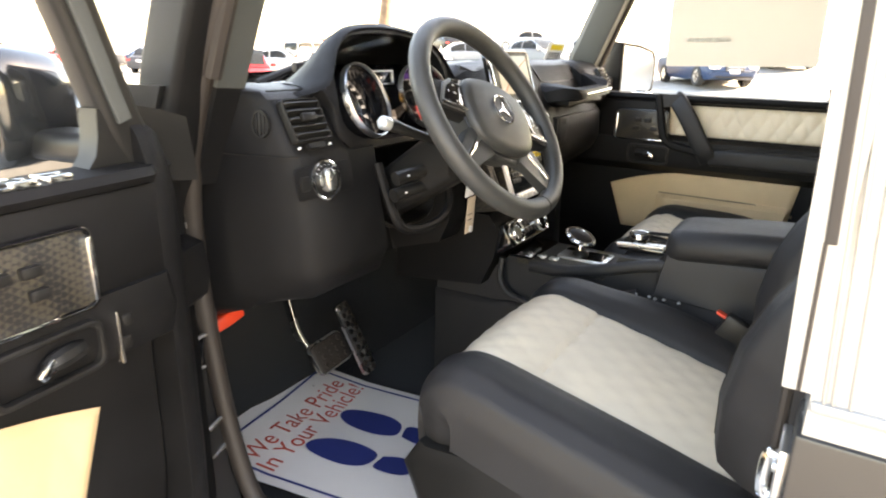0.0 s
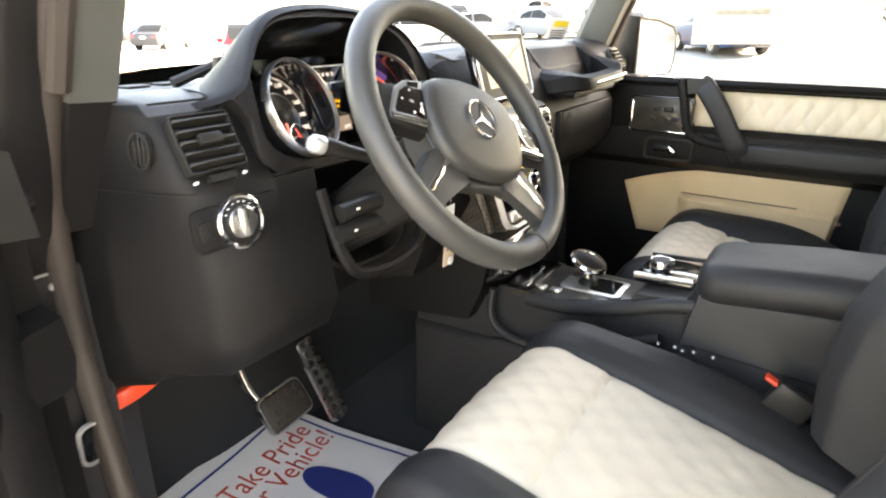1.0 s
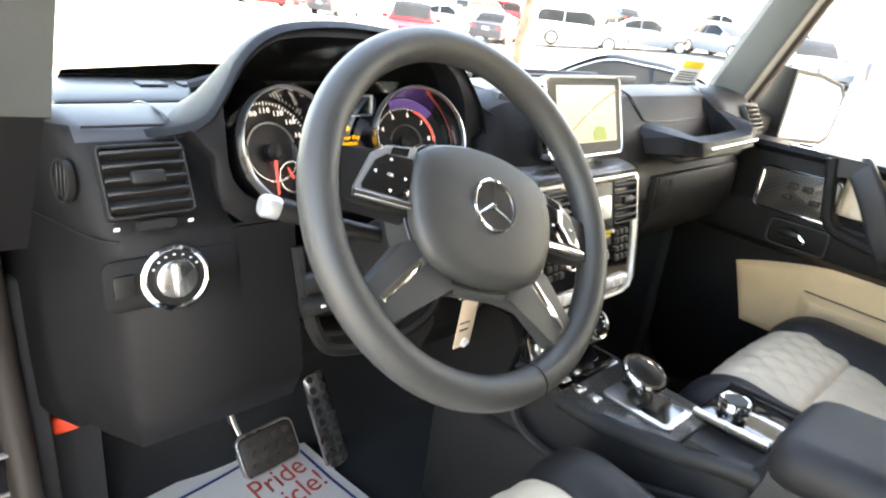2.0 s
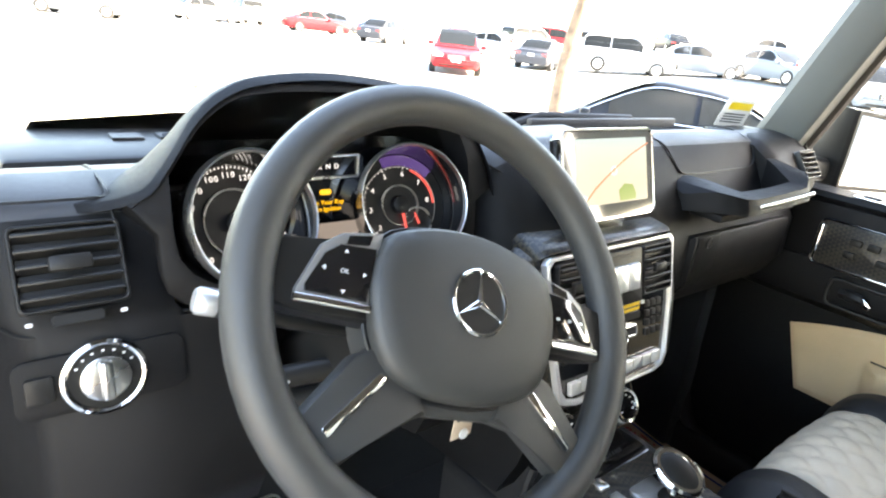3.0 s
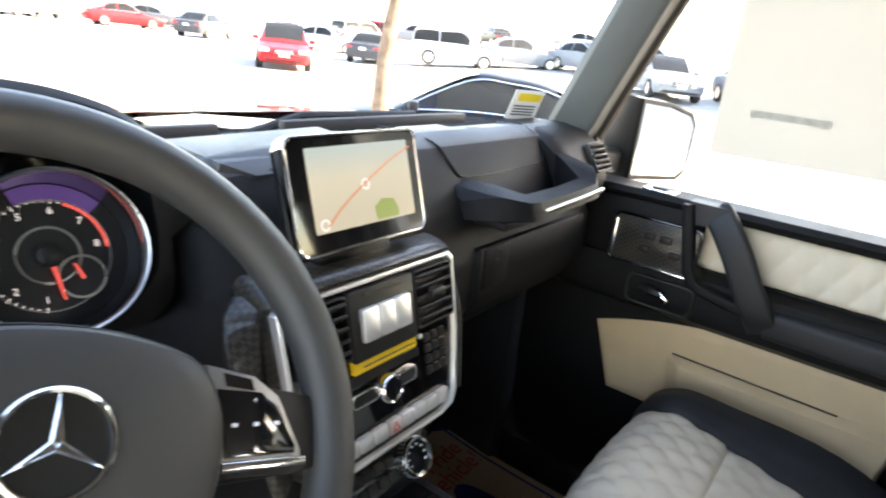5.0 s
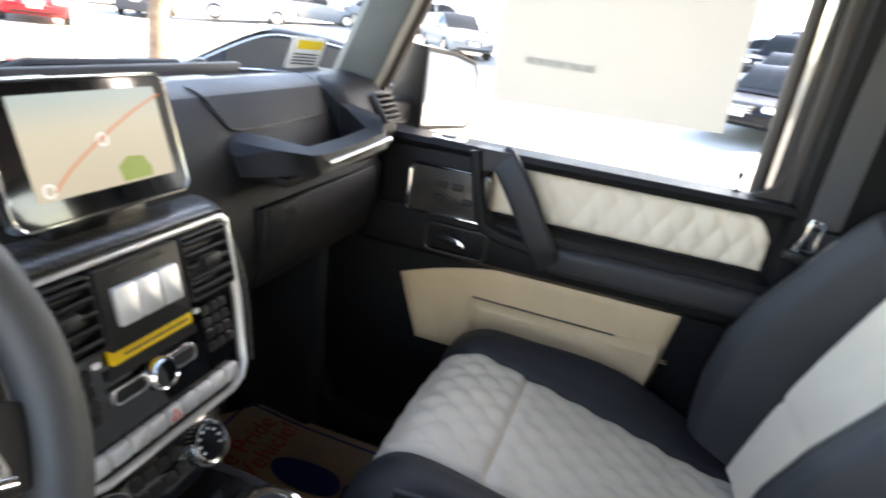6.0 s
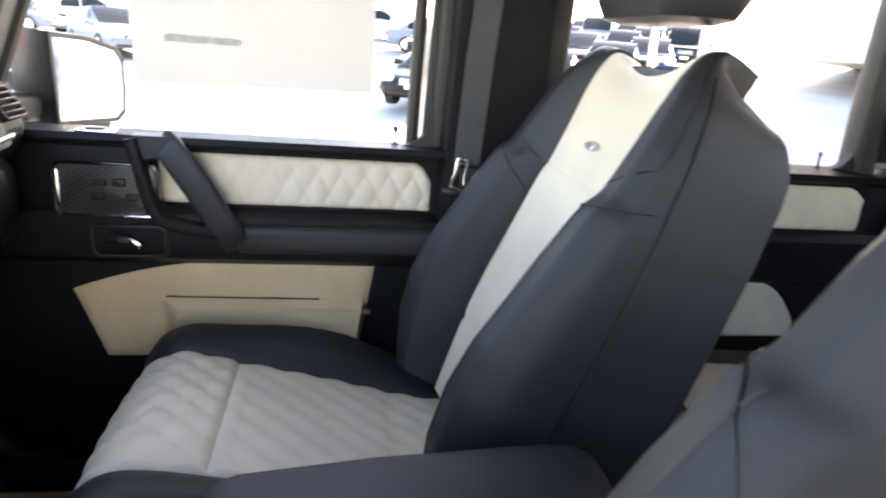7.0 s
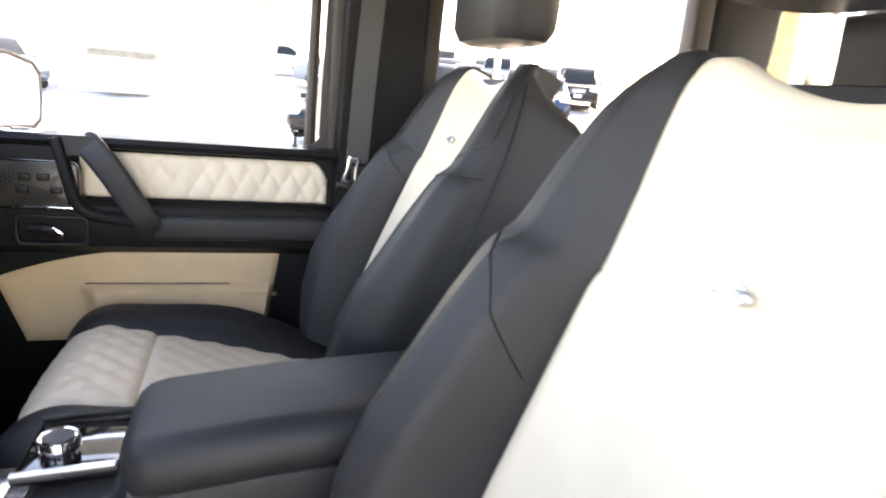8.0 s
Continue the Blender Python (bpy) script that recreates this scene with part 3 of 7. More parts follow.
    if post:
        part("post_trim", sweep([(x - 0.022, y - 0.004, z) for x, y, z in smooth_path(post, 4)][4:], rrect(0.006, 0.019, 0.002), (0, 1, 0)), GREYTRIM, d, "grey strip along the window post", flip=m)
    cor = [(0.706, -0.526, 1.338), (0.706, -0.462, 1.338), (0.706, -0.480, 1.341), (0.706, -0.500, 1.350), (0.706, -0.514, 1.366), (0.706, -0.521, 1.388), (0.706, -0.524, 1.415)]
    part("frame_corner", loft([cor, [(x - 0.02, y, z) for x, y, z in cor]]), RUBBER, d, flip=m)
    sail = [(0.700, 0.300, 1.338), (0.700, 0.175, 1.338), (0.698, 0.185, 1.40), (0.694, 0.205, 1.45), (0.692, 0.25, 1.45)]
    if post:
        sail = [(0.686, y, z) for y, z in ((0.300, 1.300), (0.130, 1.322), (0.140, 1.336), (0.153, 1.352), (0.159, 1.374), (0.162, 1.405), (0.216, 1.405), (0.250, 1.398), (0.290, 1.385))]
    part("mirror_sail", loft([sail, [(x + 0.03, y, z) for x, y, z in sail]]), PLASTIC, d, "black triangle behind the mirror", flip=m)
    g = part("pane", loft([[(0.716, 0.30, 1.33), (0.716, -0.55, 1.33)], [(0.684, 0.06, 1.83), (0.684, -0.55, 1.83)]], False, False), GLASS, d, flip=m)
    g.visible_shadow = False
    return d


def wing_mirror(m, label):
    """An outside mirror; built as the right one, then turned by m."""
    w = thing("wing_mirror", m @ Vector((0.80, 0.15, 1.33)), label, "wing mirror", "wing mirrors")
    pm = axes((0.884, 0.125, 1.398), (0.94, -0.34, 0), (-0.34, -0.94, 0))
    gm = axes((0.884, 0.125, 1.398), (0.923, -0.385, 0), (-0.385, -0.923, 0)) @ Matrix.Translation((0, 0, 0.002))
    shape = [(-0.085, -0.068), (0.06, -0.074), (0.082, -0.060), (0.088, -0.02), (0.088, 0.035), (0.070, 0.058), (0.0, 0.074), (-0.085, 0.080)]
    big = [(x * 1.09, y * 1.11) for x, y in shape]
    rings = [[pm @ Vector((x, y, 0.004)) for x, y in big], [pm @ Vector((x * 1.02, y * 1.03, -0.02)) for x, y in big], [pm @ Vector((x, y, -0.07)) for x, y in big], [pm @ Vector((x * 0.6, y * 0.6, -0.10)) for x, y in big]]
    part("housing", loft(rings), PAINT, w, "black mirror housing", flip=m)
    part("glass", prism([(x * 0.985, y * 0.985) for x, y in shape], gm, 0.009), MIRROR, w, "mirror glass", flip=m)
    part("rim", band(big, shape, pm @ Matrix.Translation((0, 0, 0.003)), 0.012, 0.001), PLASTIC, w, flip=m)
    part("foot", sweep([(0.72, 0.22, 1.36), (0.80, 0.20, 1.355)], rrect(0.07, 0.05, 0.015)), PLASTIC, w, flip=m)
    return w


def door_mirror(m, label):
    """The mirror of the open door: a deep rounded housing whose inner side shows."""
    w = thing("wing_mirror", m @ Vector((0.80, 0.20, 1.33)), label, "wing mirror", "wing mirrors")
    secs = ((0.160, 0.94, 0.94), (0.166, 1.0, 1.0), (0.205, 1.0, 1.0), (0.245, 0.96, 0.96), (0.270, 0.88, 0.86), (0.286, 0.72, 0.70), (0.295, 0.45, 0.45))
    part("housing", loft([[(0.960 + x * kx, y, 1.392 + z * kz) for x, z in rrect(0.196, 0.158, 0.045, 6)] for y, kx, kz in secs]), BONNETPAINT, w, "glossy black mirror housing", 60, flip=m)
    part("rim", band(rrect(0.184, 0.146, 0.042, 6), rrect(0.172, 0.134, 0.038, 6), axes((0.960, 0.160, 1.392), (1, 0, 0), (0, -1, 0)), 0.004, 0.001), CHROME, w, flip=m)
    part("glass", prism(rrect(0.171, 0.133, 0.037, 6), axes((0.960, 0.161, 1.392), (1, 0, 0), (0, -1, 0)), 0.003), MIRROR, w, "mirror glass", flip=m)
    part("foot", sweep([(0.72, 0.235, 1.352), (0.80, 0.232, 1.345), (0.90, 0.230, 1.345)], rrect(0.07, 0.04, 0.015)), PLASTIC, w, flip=m)
    return w


front_door("door_1", M_RIGHT, "closed front car door with cream quilted panels and black trim")
front_door("door_2", M_LEFT, "open front car door with cream quilted panels and carbon plate", post=[(0.704, 0.224, 1.335), (0.702, 0.196, 1.39), (0.698, 0.160, 1.50), (0.690, 0.122, 1.60), (0.668, 0.04, 1.82)], front=((0.312, 0.055), (0.27, 0.045), (0.225, 0.025), (0.205, 0.008), (0.195, 0.0)))
wing_mirror(M_RIGHT, "black outside mirror reflecting bright cars")
door_mirror(M_LEFT, "glossy black outside mirror on the open door")

# price sheet stuck inside the right window
sheet = thing("window_sticker", (0.70, -0.22, 1.41), "large translucent paper price sheet stuck on the side window", "paper sheet")
PAPERGLOW = material("thin_paper", (0.36, 0.35, 0.32), 0.9, vary=0.03, coarse=14)
nt = PAPERGLOW.node_tree
tl = nt.nodes.new("ShaderNodeBsdfTranslucent")
tl.inputs[0].default_value = (0.26, 0.255, 0.235, 1)
ms = nt.nodes.new("ShaderNodeMixShader")
ms.inputs[0].default_value = 0.55
nt.links.new(nt.nodes["Principled BSDF"].outputs[0], ms.inputs[1])
nt.links.new(tl.outputs[0], ms.inputs[2])
nt.links.new(ms.outputs[0], nt.nodes["Material Output"].inputs[0])


SHEETINK = material("faded_print", (0.34, 0.33, 0.30), 0.9, vary=0.2, coarse=60)


def on_glass(y, z):
    return (0.716 - 0.064 * (z - 1.33) - 0.004, y, z)


part("paper", grid(lambda u, v: on_glass(-0.018 - 0.395 * u, 1.418 + 0.008 * u + 0.29 * v), 8, 8), PAPERGLOW, sheet)
for z, y0, y1 in ((1.488, -0.07, -0.19),):
    part("print_bar", grid(lambda u, v, z=z, y0=y0, y1=y1: (on_glass(y0 + (y1 - y0) * u, z + 0.012 * v)[0] - 0.001, y0 + (y1 - y0) * u, z + 0.012 * v), 2, 1), SHEETINK, sheet)

# ---- dashboard ----
dash = thing("dashboard", (0, 0.3, 0.9), "black soft-trimmed dashboard with vents and instrument hood", "dashboard")
LEFTP = [(0.46, 1.345), (0.37, 1.385), (0.30, 1.398), (0.250, 1.390), (0.234, 1.378), (0.198, 1.302), (0.192, 1.292), (0.178, 1.20), (0.162, 1.115), (0.185, 1.065), (0.30, 1.03), (0.42, 0.985), (0.46, 1.0)]
RIGHTP = [(0.46, 1.320), (0.37, 1.388), (0.30, 1.422), (0.235, 1.432), (0.205, 1.418), (0.155, 1.335), (0.146, 1.305), (0.132, 1.285), (0.130, 1.21), (0.155, 1.165), (0.27, 1.08), (0.42, 0.97), (0.46, 1.0)]


def blend(a, b, k):
    return [(p[0] + (q[0] - p[0]) * k, p[1] + (q[1] - p[1]) * k) for p, q in zip(a, b)]


COLP = [(y if i < 6 or i > 9 else max(y, 0.31), z) for i, (y, z) in enumerate(LEFTP)]
DIALP = [p if i < 2 or i > 5 else (max(p[0], 0.285), p[1] - (0.012 if i < 5 else 0.0)) for i, p in enumerate(LEFTP)]
DIALCOL = [d if 1 < i < 6 else c for i, (d, c) in enumerate(zip(DIALP, COLP))]


def set_back(p, yf, k):
    """The left end of the dash: its face turned away towards the pillar."""
    return [(max(y, yf + 0.10 * max(0, 1.12 - z)) if i not in (0, 12) else y, 1.2 + (z - 1.2) * k) for i, (y, z) in enumerate(p)]


stations = [(-0.704, set_back(LEFTP, 0.42, 0.93), 1), (-0.692, set_back(LEFTP, 0.385, 0.97), 1), (-0.672, set_back(LEFTP, 0.320, 0.99), 1), (-0.655, set_back(LEFTP, 0.262, 1), 1), (-0.643, set_back(LEFTP, 0.222, 1), 1), (-0.632, set_back(LEFTP, 0.202, 1), 1), (-0.620, LEFTP, 1), (-0.519, LEFTP, 1), (-0.511, DIALP, 1), (-0.447, DIALP, 1), (-0.437, DIALCOL, 1), (-0.25, DIALCOL, 1), (-0.24, DIALP, 1), (-0.165, DIALP, 1), (-0.15, blend(LEFTP, RIGHTP, 0.3), 1), (-0.11, blend(LEFTP, RIGHTP, 0.8), 1), (0.0, RIGHTP, 1), (0.15, RIGHTP, 1), (0.35, RIGHTP, 1), (0.56, RIGHTP, 1), (0.61, RIGHTP, 0.96), (0.63, RIGHTP, 0.8)]
rings = []
for x, p, k in stations:
    cy, cz = 0.34, 1.2
    rings.append([(x, cy + (y - cy) * k, cz + (z - cz) * k) for y, z in p])
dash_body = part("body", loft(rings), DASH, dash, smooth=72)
# Upward faces take the lighter black that stands for skylight.
dash_body.data.materials.append(DASHSKY)
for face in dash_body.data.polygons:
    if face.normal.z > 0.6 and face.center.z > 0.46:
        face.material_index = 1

# instrument hood: a bell-shaped rise of the dash top over the dials
BELL = [(-0.640, 1.374), (-0.595, 1.383), (-0.560, 1.390), (-0.532, 1.404), (-0.509, 1.429), (-0.486, 1.457), (-0.458, 1.478), (-0.420, 1.491), (-0.347, 1.497), (-0.265, 1.491), (-0.215, 1.480), (-0.180, 1.463), (-0.162, 1.438), (-0.150, 1.405), (-0.143, 1.372)]
bell_line = smooth_path([(x, 0, z) for x, z in BELL], 4)
lean = lambda p, d: (p[0], 0.196 + 0.16 * (p[2] - 1.29) + 0.3 * max(0.0, p[2] - 1.40) + d, p[2])


def bell(x):
    for p, q in zip(bell_line, bell_line[1:]):
        if p.x <= x <= q.x:
            return p.z + (q.z - p.z) * (x - p.x) / max(q.x - p.x, 1e-6)
    return 1.374


def hood_ring(y, k, inset=0.0):
    out = []
    for p in bell_line:
        z = 1.370 + (p.z - 1.370) * k - inset
        if y is None:
            q = lean((p.x, 0, z), -0.004 + 0.032 * min(1, max(0, (-0.535 - p.x) / 0.05)))
            out.append((q[0], q[1] + (0.006 if inset == 0 else 0), z))
        else:
            out.append((p.x if p.x > -0.30 else -0.30 + (p.x + 0.30) * (1 - 0.07 * min(1, (y - 0.25) / 0.06) * min(1, (p.z - 1.374) / 0.08)), y, z))
    return out


part("hood", loft([hood_ring(None, 1, 0.006), hood_ring(None, 1.0), hood_ring(0.268, 1.0), hood_ring(0.290, 0.90), hood_ring(0.312, 0.72), hood_ring(0.340, 0.48), hood_ring(0.370, 0.24), hood_ring(0.40, 0.06), hood_ring(0.42, 0.0)], False, False), DASH, dash, "arched instrument hood", 60)
# fascia round the dials: closes the hood down to the lower dash
def fascia_ring(kind):
    pts = []
    for k in range(64):
        a = 2 * math.pi * k / 64
        c, s = math.cos(a), math.sin(a)
        if kind == "in":
            r = (abs(c / 0.168) ** 3.2 + abs(s / 0.074) ** 3.2) ** (-1 / 3.2)
            x, z = -0.347 + r * c, 1.372 + r * s
            if s > 0:
                x = -0.347 + 0.168 * math.copysign(abs(c) ** 0.8, c)
                z = min(bell(x) - 0.012, 1.372 + 0.108 * s ** 0.45)
            pts.append((x, 0.0, z))
        elif s > 0.02:
            x = -0.347 + 0.203 * c
            pts.append((x, 0.0, bell(x) - 0.005))
        else:
            r = (abs(c / 0.181) ** 6 + abs(s / 0.074) ** 6) ** (-1 / 6)
            pts.append((-0.347 + r * c, 0.0, 1.364 + r * s))
    return pts


fo, fi = fascia_ring("out"), fascia_ring("in")
part("fascia", loft([[lean((p[0], 0, p[2] - 0.010), 0.022) for p in fo], [lean(p, 0.003) for p in fo], [lean(((p[0] + 0.347) * 0.985 - 0.347, 0, p[2] - 0.002), 0.0) for p in fo], [lean(p, 0.0) for p in fi], [lean(p, 0.006) for p in fi], [lean(p, 0.045) for p in fi]], True, False), DASH, dash, "black fascia round the dials", 60)
# dial panel behind the dials
part("dial_panel", prism([(x, z) for x, z in rrect(0.336, 0.125, 0.05, 5)], Matrix(((1, 0, 0, -0.347), (0, 0, -1, 0.296), (0, 1, 0, 1.362), (0, 0, 0, 1))), 0.004), PIANO, dash, "glossy black instrument panel")

FACE = material("dial_face", (0.008, 0.008, 0.009), 0.4)
NEEDLE = glow("red_needle", (0.9, 0.13, 0.12), 0.055)
NUM = glow("lit_numbers", (0.85, 0.88, 0.95), 0.060)
AMBER = glow("amber_message", (1.0, 0.55, 0.03), 0.06)
GREYSCR = glow("grey_screen", (0.45, 0.40, 0.38), 0.030)
VIOLETREFL = glow("violet_reflection", (0.12, 0.07, 0.30), 0.036)


def dial(cx, cz, r, nums, a0, a1, needle, small, yaw, ring=0.78):
    """A round dial in a bright ring, facing the driver."""
    g = thing("instrument_dial", (cx, 0.24, cz - r), "round white-numbered dial with red needle in a bright ring", "dial", "instrument dials")
    m = axes((cx, 0.248, cz - 0.020), (1, yaw, 0), (yaw, -1, 0.42))
    part("face", lathe(m, [(r * 0.96, 0), (r * 0.96, 0.002), (0.0005, 0.0021)], 40), FACE, g)
    part("tube_wall", lathe(m, [(r * 0.96, 0.0), (r * 1.0, 0.030), (r * 1.02, 0.044)], 48, False), PIANO, g)
    part("bezel", lathe(m, [(r * 1.015, 0.043), (r * 1.03, 0.048), (r * 1.055, 0.049), (r * 1.075, 0.046), (r * 1.078, 0.036)], 48, False), SATIN, g, "polished bezel ring")
    part("inner_ring", lathe(m, [(r * (ring - 0.24), 0.0025), (r * (ring - 0.24), 0.005), (r * (ring - 0.21), 0.005), (r * (ring - 0.21), 0.0025)], 36, False), SATIN, g)
    n = len(nums)
    for i, t in enumerate(nums):
        a = radians(a0 + (a1 - a0) * i / (n - 1))
        p = (r * ring * math.cos(a), r * ring * math.sin(a))
        for j, digit in enumerate(t):
            words("numeral", digit, m @ Matrix.Translation((p[0] + (j - (len(t) - 1) / 2) * r * 0.085, p[1], 0.0026)), r * 0.135, NUM, g)
    for i in range(n * 5 - 4):
        a = radians(a0 + (a1 - a0) * i / (n * 5 - 5))
        mm = m @ Matrix.Translation((r * (ring + 0.13) * math.cos(a), r * (ring + 0.13) * math.sin(a), 0.003)) @ Matrix.Rotation(a, 4, "Z")
        part("tick", boxm(mm, r * (0.07 if i % 5 == 0 else 0.04), r * 0.016, 0.0006, 0), NUM, g)
    a = radians(needle)
    part("needle", prism([(-0.003, -0.002), (r * (ring + 0.02), -0.0010), (r * (ring + 0.02), 0.0010), (-0.003, 0.002)], m @ Matrix.Translation((0, 0, 0.007)) @ Matrix.Rotation(a, 4, "Z"), 0.0015), NEEDLE, g, "red needle")
    part("hub", lathe(m, [(0.010, 0.003), (0.010, 0.010), (0.007, 0.012), (0.0005, 0.012)], 20), PLASTIC, g)
    ms2 = m @ Matrix.Translation((small[0] * r, small[1] * r, 0.003))
    part("small_ring", lathe(ms2, [(r * 0.27, 0), (r * 0.27, 0.003), (r * 0.30, 0.003), (r * 0.30, 0)], 28, False), SATIN, g)
    part("small_needle", prism([(-0.002, -0.0016), (r * 0.2, -0.0008), (r * 0.2, 0.0008), (-0.002, 0.0016)], ms2 @ Matrix.Translation((0, 0, 0.003)) @ Matrix.Rotation(radians(110), 4, "Z"), 0.001), NEEDLE, g)
    return g


DR = 0.0615
dial(-0.447, 1.372, DR, ["20", "40", "60", "70", "80", "90", "100", "110", "120", "140", "160", "180", "200"], 245, -25, 262, (0.30, -0.50), 0.17, 0.76)
tach = dial(-0.252, 1.372, DR, ["1", "2", "3", "4", "5", "6", "7", "8"], 260, 8, 278, (0.34, -0.34), -0.17, 0.60)
mt = axes((-0.252, 0.2475, 1.352), (1, -0.17, 0), (-0.17, -1, 0.42))


def arc_band(r0, r1, a0, a1, n=14):
    """A flat part of a ring between two angles."""
    t = [radians(a0 + (a1 - a0) * k / n) for k in range(n + 1)]
    return [(r1 * math.cos(q), r1 * math.sin(q)) for q in t] + [(r0 * math.cos(q), r0 * math.sin(q)) for q in t[::-1]]


# Violet reflection inside the tube, painted as a glowing sector.
part("reflection_sector", prism(arc_band(0.0465, 0.0585, 42, 112), mt, 0.003), VIOLETREFL, tach, "violet reflection painted inside the dial")
part("red_band", prism(arc_band(0.0430, 0.0452, 2, 68), mt, 0.0032), NEEDLE, tach, "red band of the scale")
part("scale_rim", lathe(mt, [(0.0455, 0.002), (0.0455, 0.0035), (0.0463, 0.0035), (0.0463, 0.002)], 44, False), SATINGREY, tach)

info = thing("driver_display", (-0.345, 0.24, 1.31), "small dark display with amber message between the dials", "display")
im = axes((-0.347, 0.256, 1.372), (1, 0, 0), (0, -1, 0.12))
part("screen", prism(rrect(0.095, 0.105, 0.006), im @ Matrix.Translation((0, -0.012, 0)), 0.004), PIANO, info)
part("gear_window", band(rrect(0.082, 0.026, 0.003), rrect(0.077, 0.021, 0.002), im @ Matrix.Translation((0, 0.029, 0.004)), 0.004, 0.001), SATIN, info, "bright frame of the gear display")
words("gear_letters", "P  R  N  D", im @ Matrix.Translation((0.0, 0.029, 0.005)), 0.0075, NUM, info)
part("key_sign", prism(rrect(0.014, 0.006, 0.0028), im @ Matrix.Translation((0, 0.002, 0.0045)), 0.0006), AMBER, info)
words("message", "Take Your Key\nfrom Ignition", im @ Matrix.Translation((0, -0.013, 0.005)), 0.0072, AMBER, info)
part("lower_screen", prism(rrect(0.074, 0.022, 0.001), im @ Matrix.Translation((0.004, -0.043, 0.0045)), 0.0006), GREYSCR, info)
words("clock", "03:51", im @ Matrix.Translation((-0.02, -0.049, 0.0056)), 0.007, NUM, info)
words("temperature", "53°F", im @ Matrix.Translation((0.03, -0.049, 0.0056)), 0.007, NUM, info)


def air_vent(m, w, h, n, label, tab=True):
    """A slatted air outlet; its own x across, z outwards."""
    v = thing("air_vent", m.translation, label, "air vent", "dashboard air vents")
    part("recess", prism(rrect(w, h, 0.005), m @ Matrix.Translation((0, 0, 0.0015)), 0.002), FACE, v)
    part("surround", band(rrect(w + 0.006, h + 0.006, 0.005), rrect(w, h, 0.004), m, 0.013, 0.002), PLASTIC, v)
    for k in range(n):
        y = -h / 2 + h * (k + 0.5) / n
        part("slat", boxm(m @ Matrix.Translation((0, y, 0.010)) @ Matrix.Rotation(radians(-28), 4, "X"), w, h / n * 0.30, 0.011, 0.0010, 1), PLASTIC, v)
    if tab:
        part("tab", boxm(m @ Matrix.Translation((0, 0.002, 0.016)), 0.42 * w, 0.013, 0.008, 0.003), PLASTIC, v, "small adjusting tab")
    return v


# driver's corner: vent, thumb wheel, lamp switch
vm = axes((-0.594, 0.213, 1.343), (1, 0, 0), (0, -0.88, 0.46))
air_vent(vm, 0.072, 0.062, 5, "black slatted air outlet beside the driver's dials")
vw = thing("vent_wheel", vm @ Vector((0, -0.042, 0)), "small ribbed thumb wheel under the outlet", "thumb wheel")
part("slot", prism(rrect(0.036, 0.008, 0.003), vm @ Matrix.Translation((0, -0.0415, 0.002)), 0.009), PLASTIC, vw)
for dx in (-0.033, 0.033):
    part("mark", prism(rrect(0.0045, 0.003, 0.001), vm @ Matrix.Translation((dx, -0.0415, 0.003)), 0.004), WHITEINK, vw)
sv = thing("side_vent", (-0.656, 0.26, 1.31), "small oval slatted side window outlet", "air vent")
sm = axes((-0.6510, 0.240, 1.343), (-0.28, 0.96, 0), (-0.96, -0.28, 0.05))
ov = [(0.0125 * math.cos(2 * math.pi * k / 28), 0.0185 * math.sin(2 * math.pi * k / 28)) for k in range(28)]
part("rim", band([(x * 1.12, y * 1.1) for x, y in ov], ov, sm, 0.007, 0.002), PLASTIC, sv)
part("recess", prism(ov, sm, 0.003), FACE, sv)
for k in (-1, 0, 1):
    part("slat", boxm(sm @ Matrix.Translation((k * 0.006, 0, 0.004)), 0.0016, 0.031, 0.004, 0.0005, 1), PLASTIC, sv)
sw = thing("lamp_switch", (-0.582, 0.196, 1.22), "rotary headlamp switch in a bright chrome ring", "rotary switch")
m = axes((-0.580, 0.1855, 1.254), (1, 0, 0), (0, -0.988, 0.152))
part("plate", prism(rrect(0.128, 0.050, 0.010), m, 0.003, 0.001), DASH, sw)
part("ring", lathe(m, [(0.0268, 0.002), (0.0278, 0.005), (0.030, 0.0062), (0.0325, 0.005), (0.0332, 0.001)], 44, False), CHROME, sw, "chrome ring")
part("face", lathe(m, [(0.0270, 0.003), (0.0270, 0.005), (0.0005, 0.0051)], 40), PLASTIC, sw)
part("knob", lathe(m, [(0.0195, 0.004), (0.0190, 0.009), (0.0165, 0.0105), (0.0005, 0.0105)], 36), SATIN, sw, "satin metal knob")
part("grip", boxm(m @ Matrix.Translation((0, 0, 0.0125)), 0.010, 0.034, 0.010, 0.003), SATIN, sw, "raised grip of the knob")
for k in range(7):
    a = radians(30 + 20 * k)
    part("mark", boxm(m @ Matrix.Translation((0.0235 * math.cos(a), 0.0235 * math.sin(a), 0.0053)), 0.0022, 0.0014, 0.0006, 0), WHITEINK, sw)
part("side_button", prism(rrect(0.020, 0.022, 0.003), m @ Matrix.Translation((-0.046, 0, 0.003)), 0.003, 0.001), PLASTIC, sw)
latch = single("bonnet_release", join(sweep(smooth_path([(-0.664, 0.405, 0.968), (-0.648, 0.396, 0.974), (-0.622, 0.394, 0.980), (-0.598, 0.398, 0.984)], 4), rrect(0.018, 0.026, 0.005))), REDPLASTIC, "red plastic bonnet release handle under the dashboard", "release handle")
# lip round the column opening
lip = smooth_path([(-0.446, 0.184, 1.262), (-0.444, 0.168, 1.21), (-0.438, 0.152, 1.165), (-0.415, 0.146, 1.140), (-0.35, 0.143, 1.130), (-0.29, 0.145, 1.138), (-0.256, 0.152, 1.162), (-0.246, 0.170, 1.21), (-0.243, 0.186, 1.262)], 5)
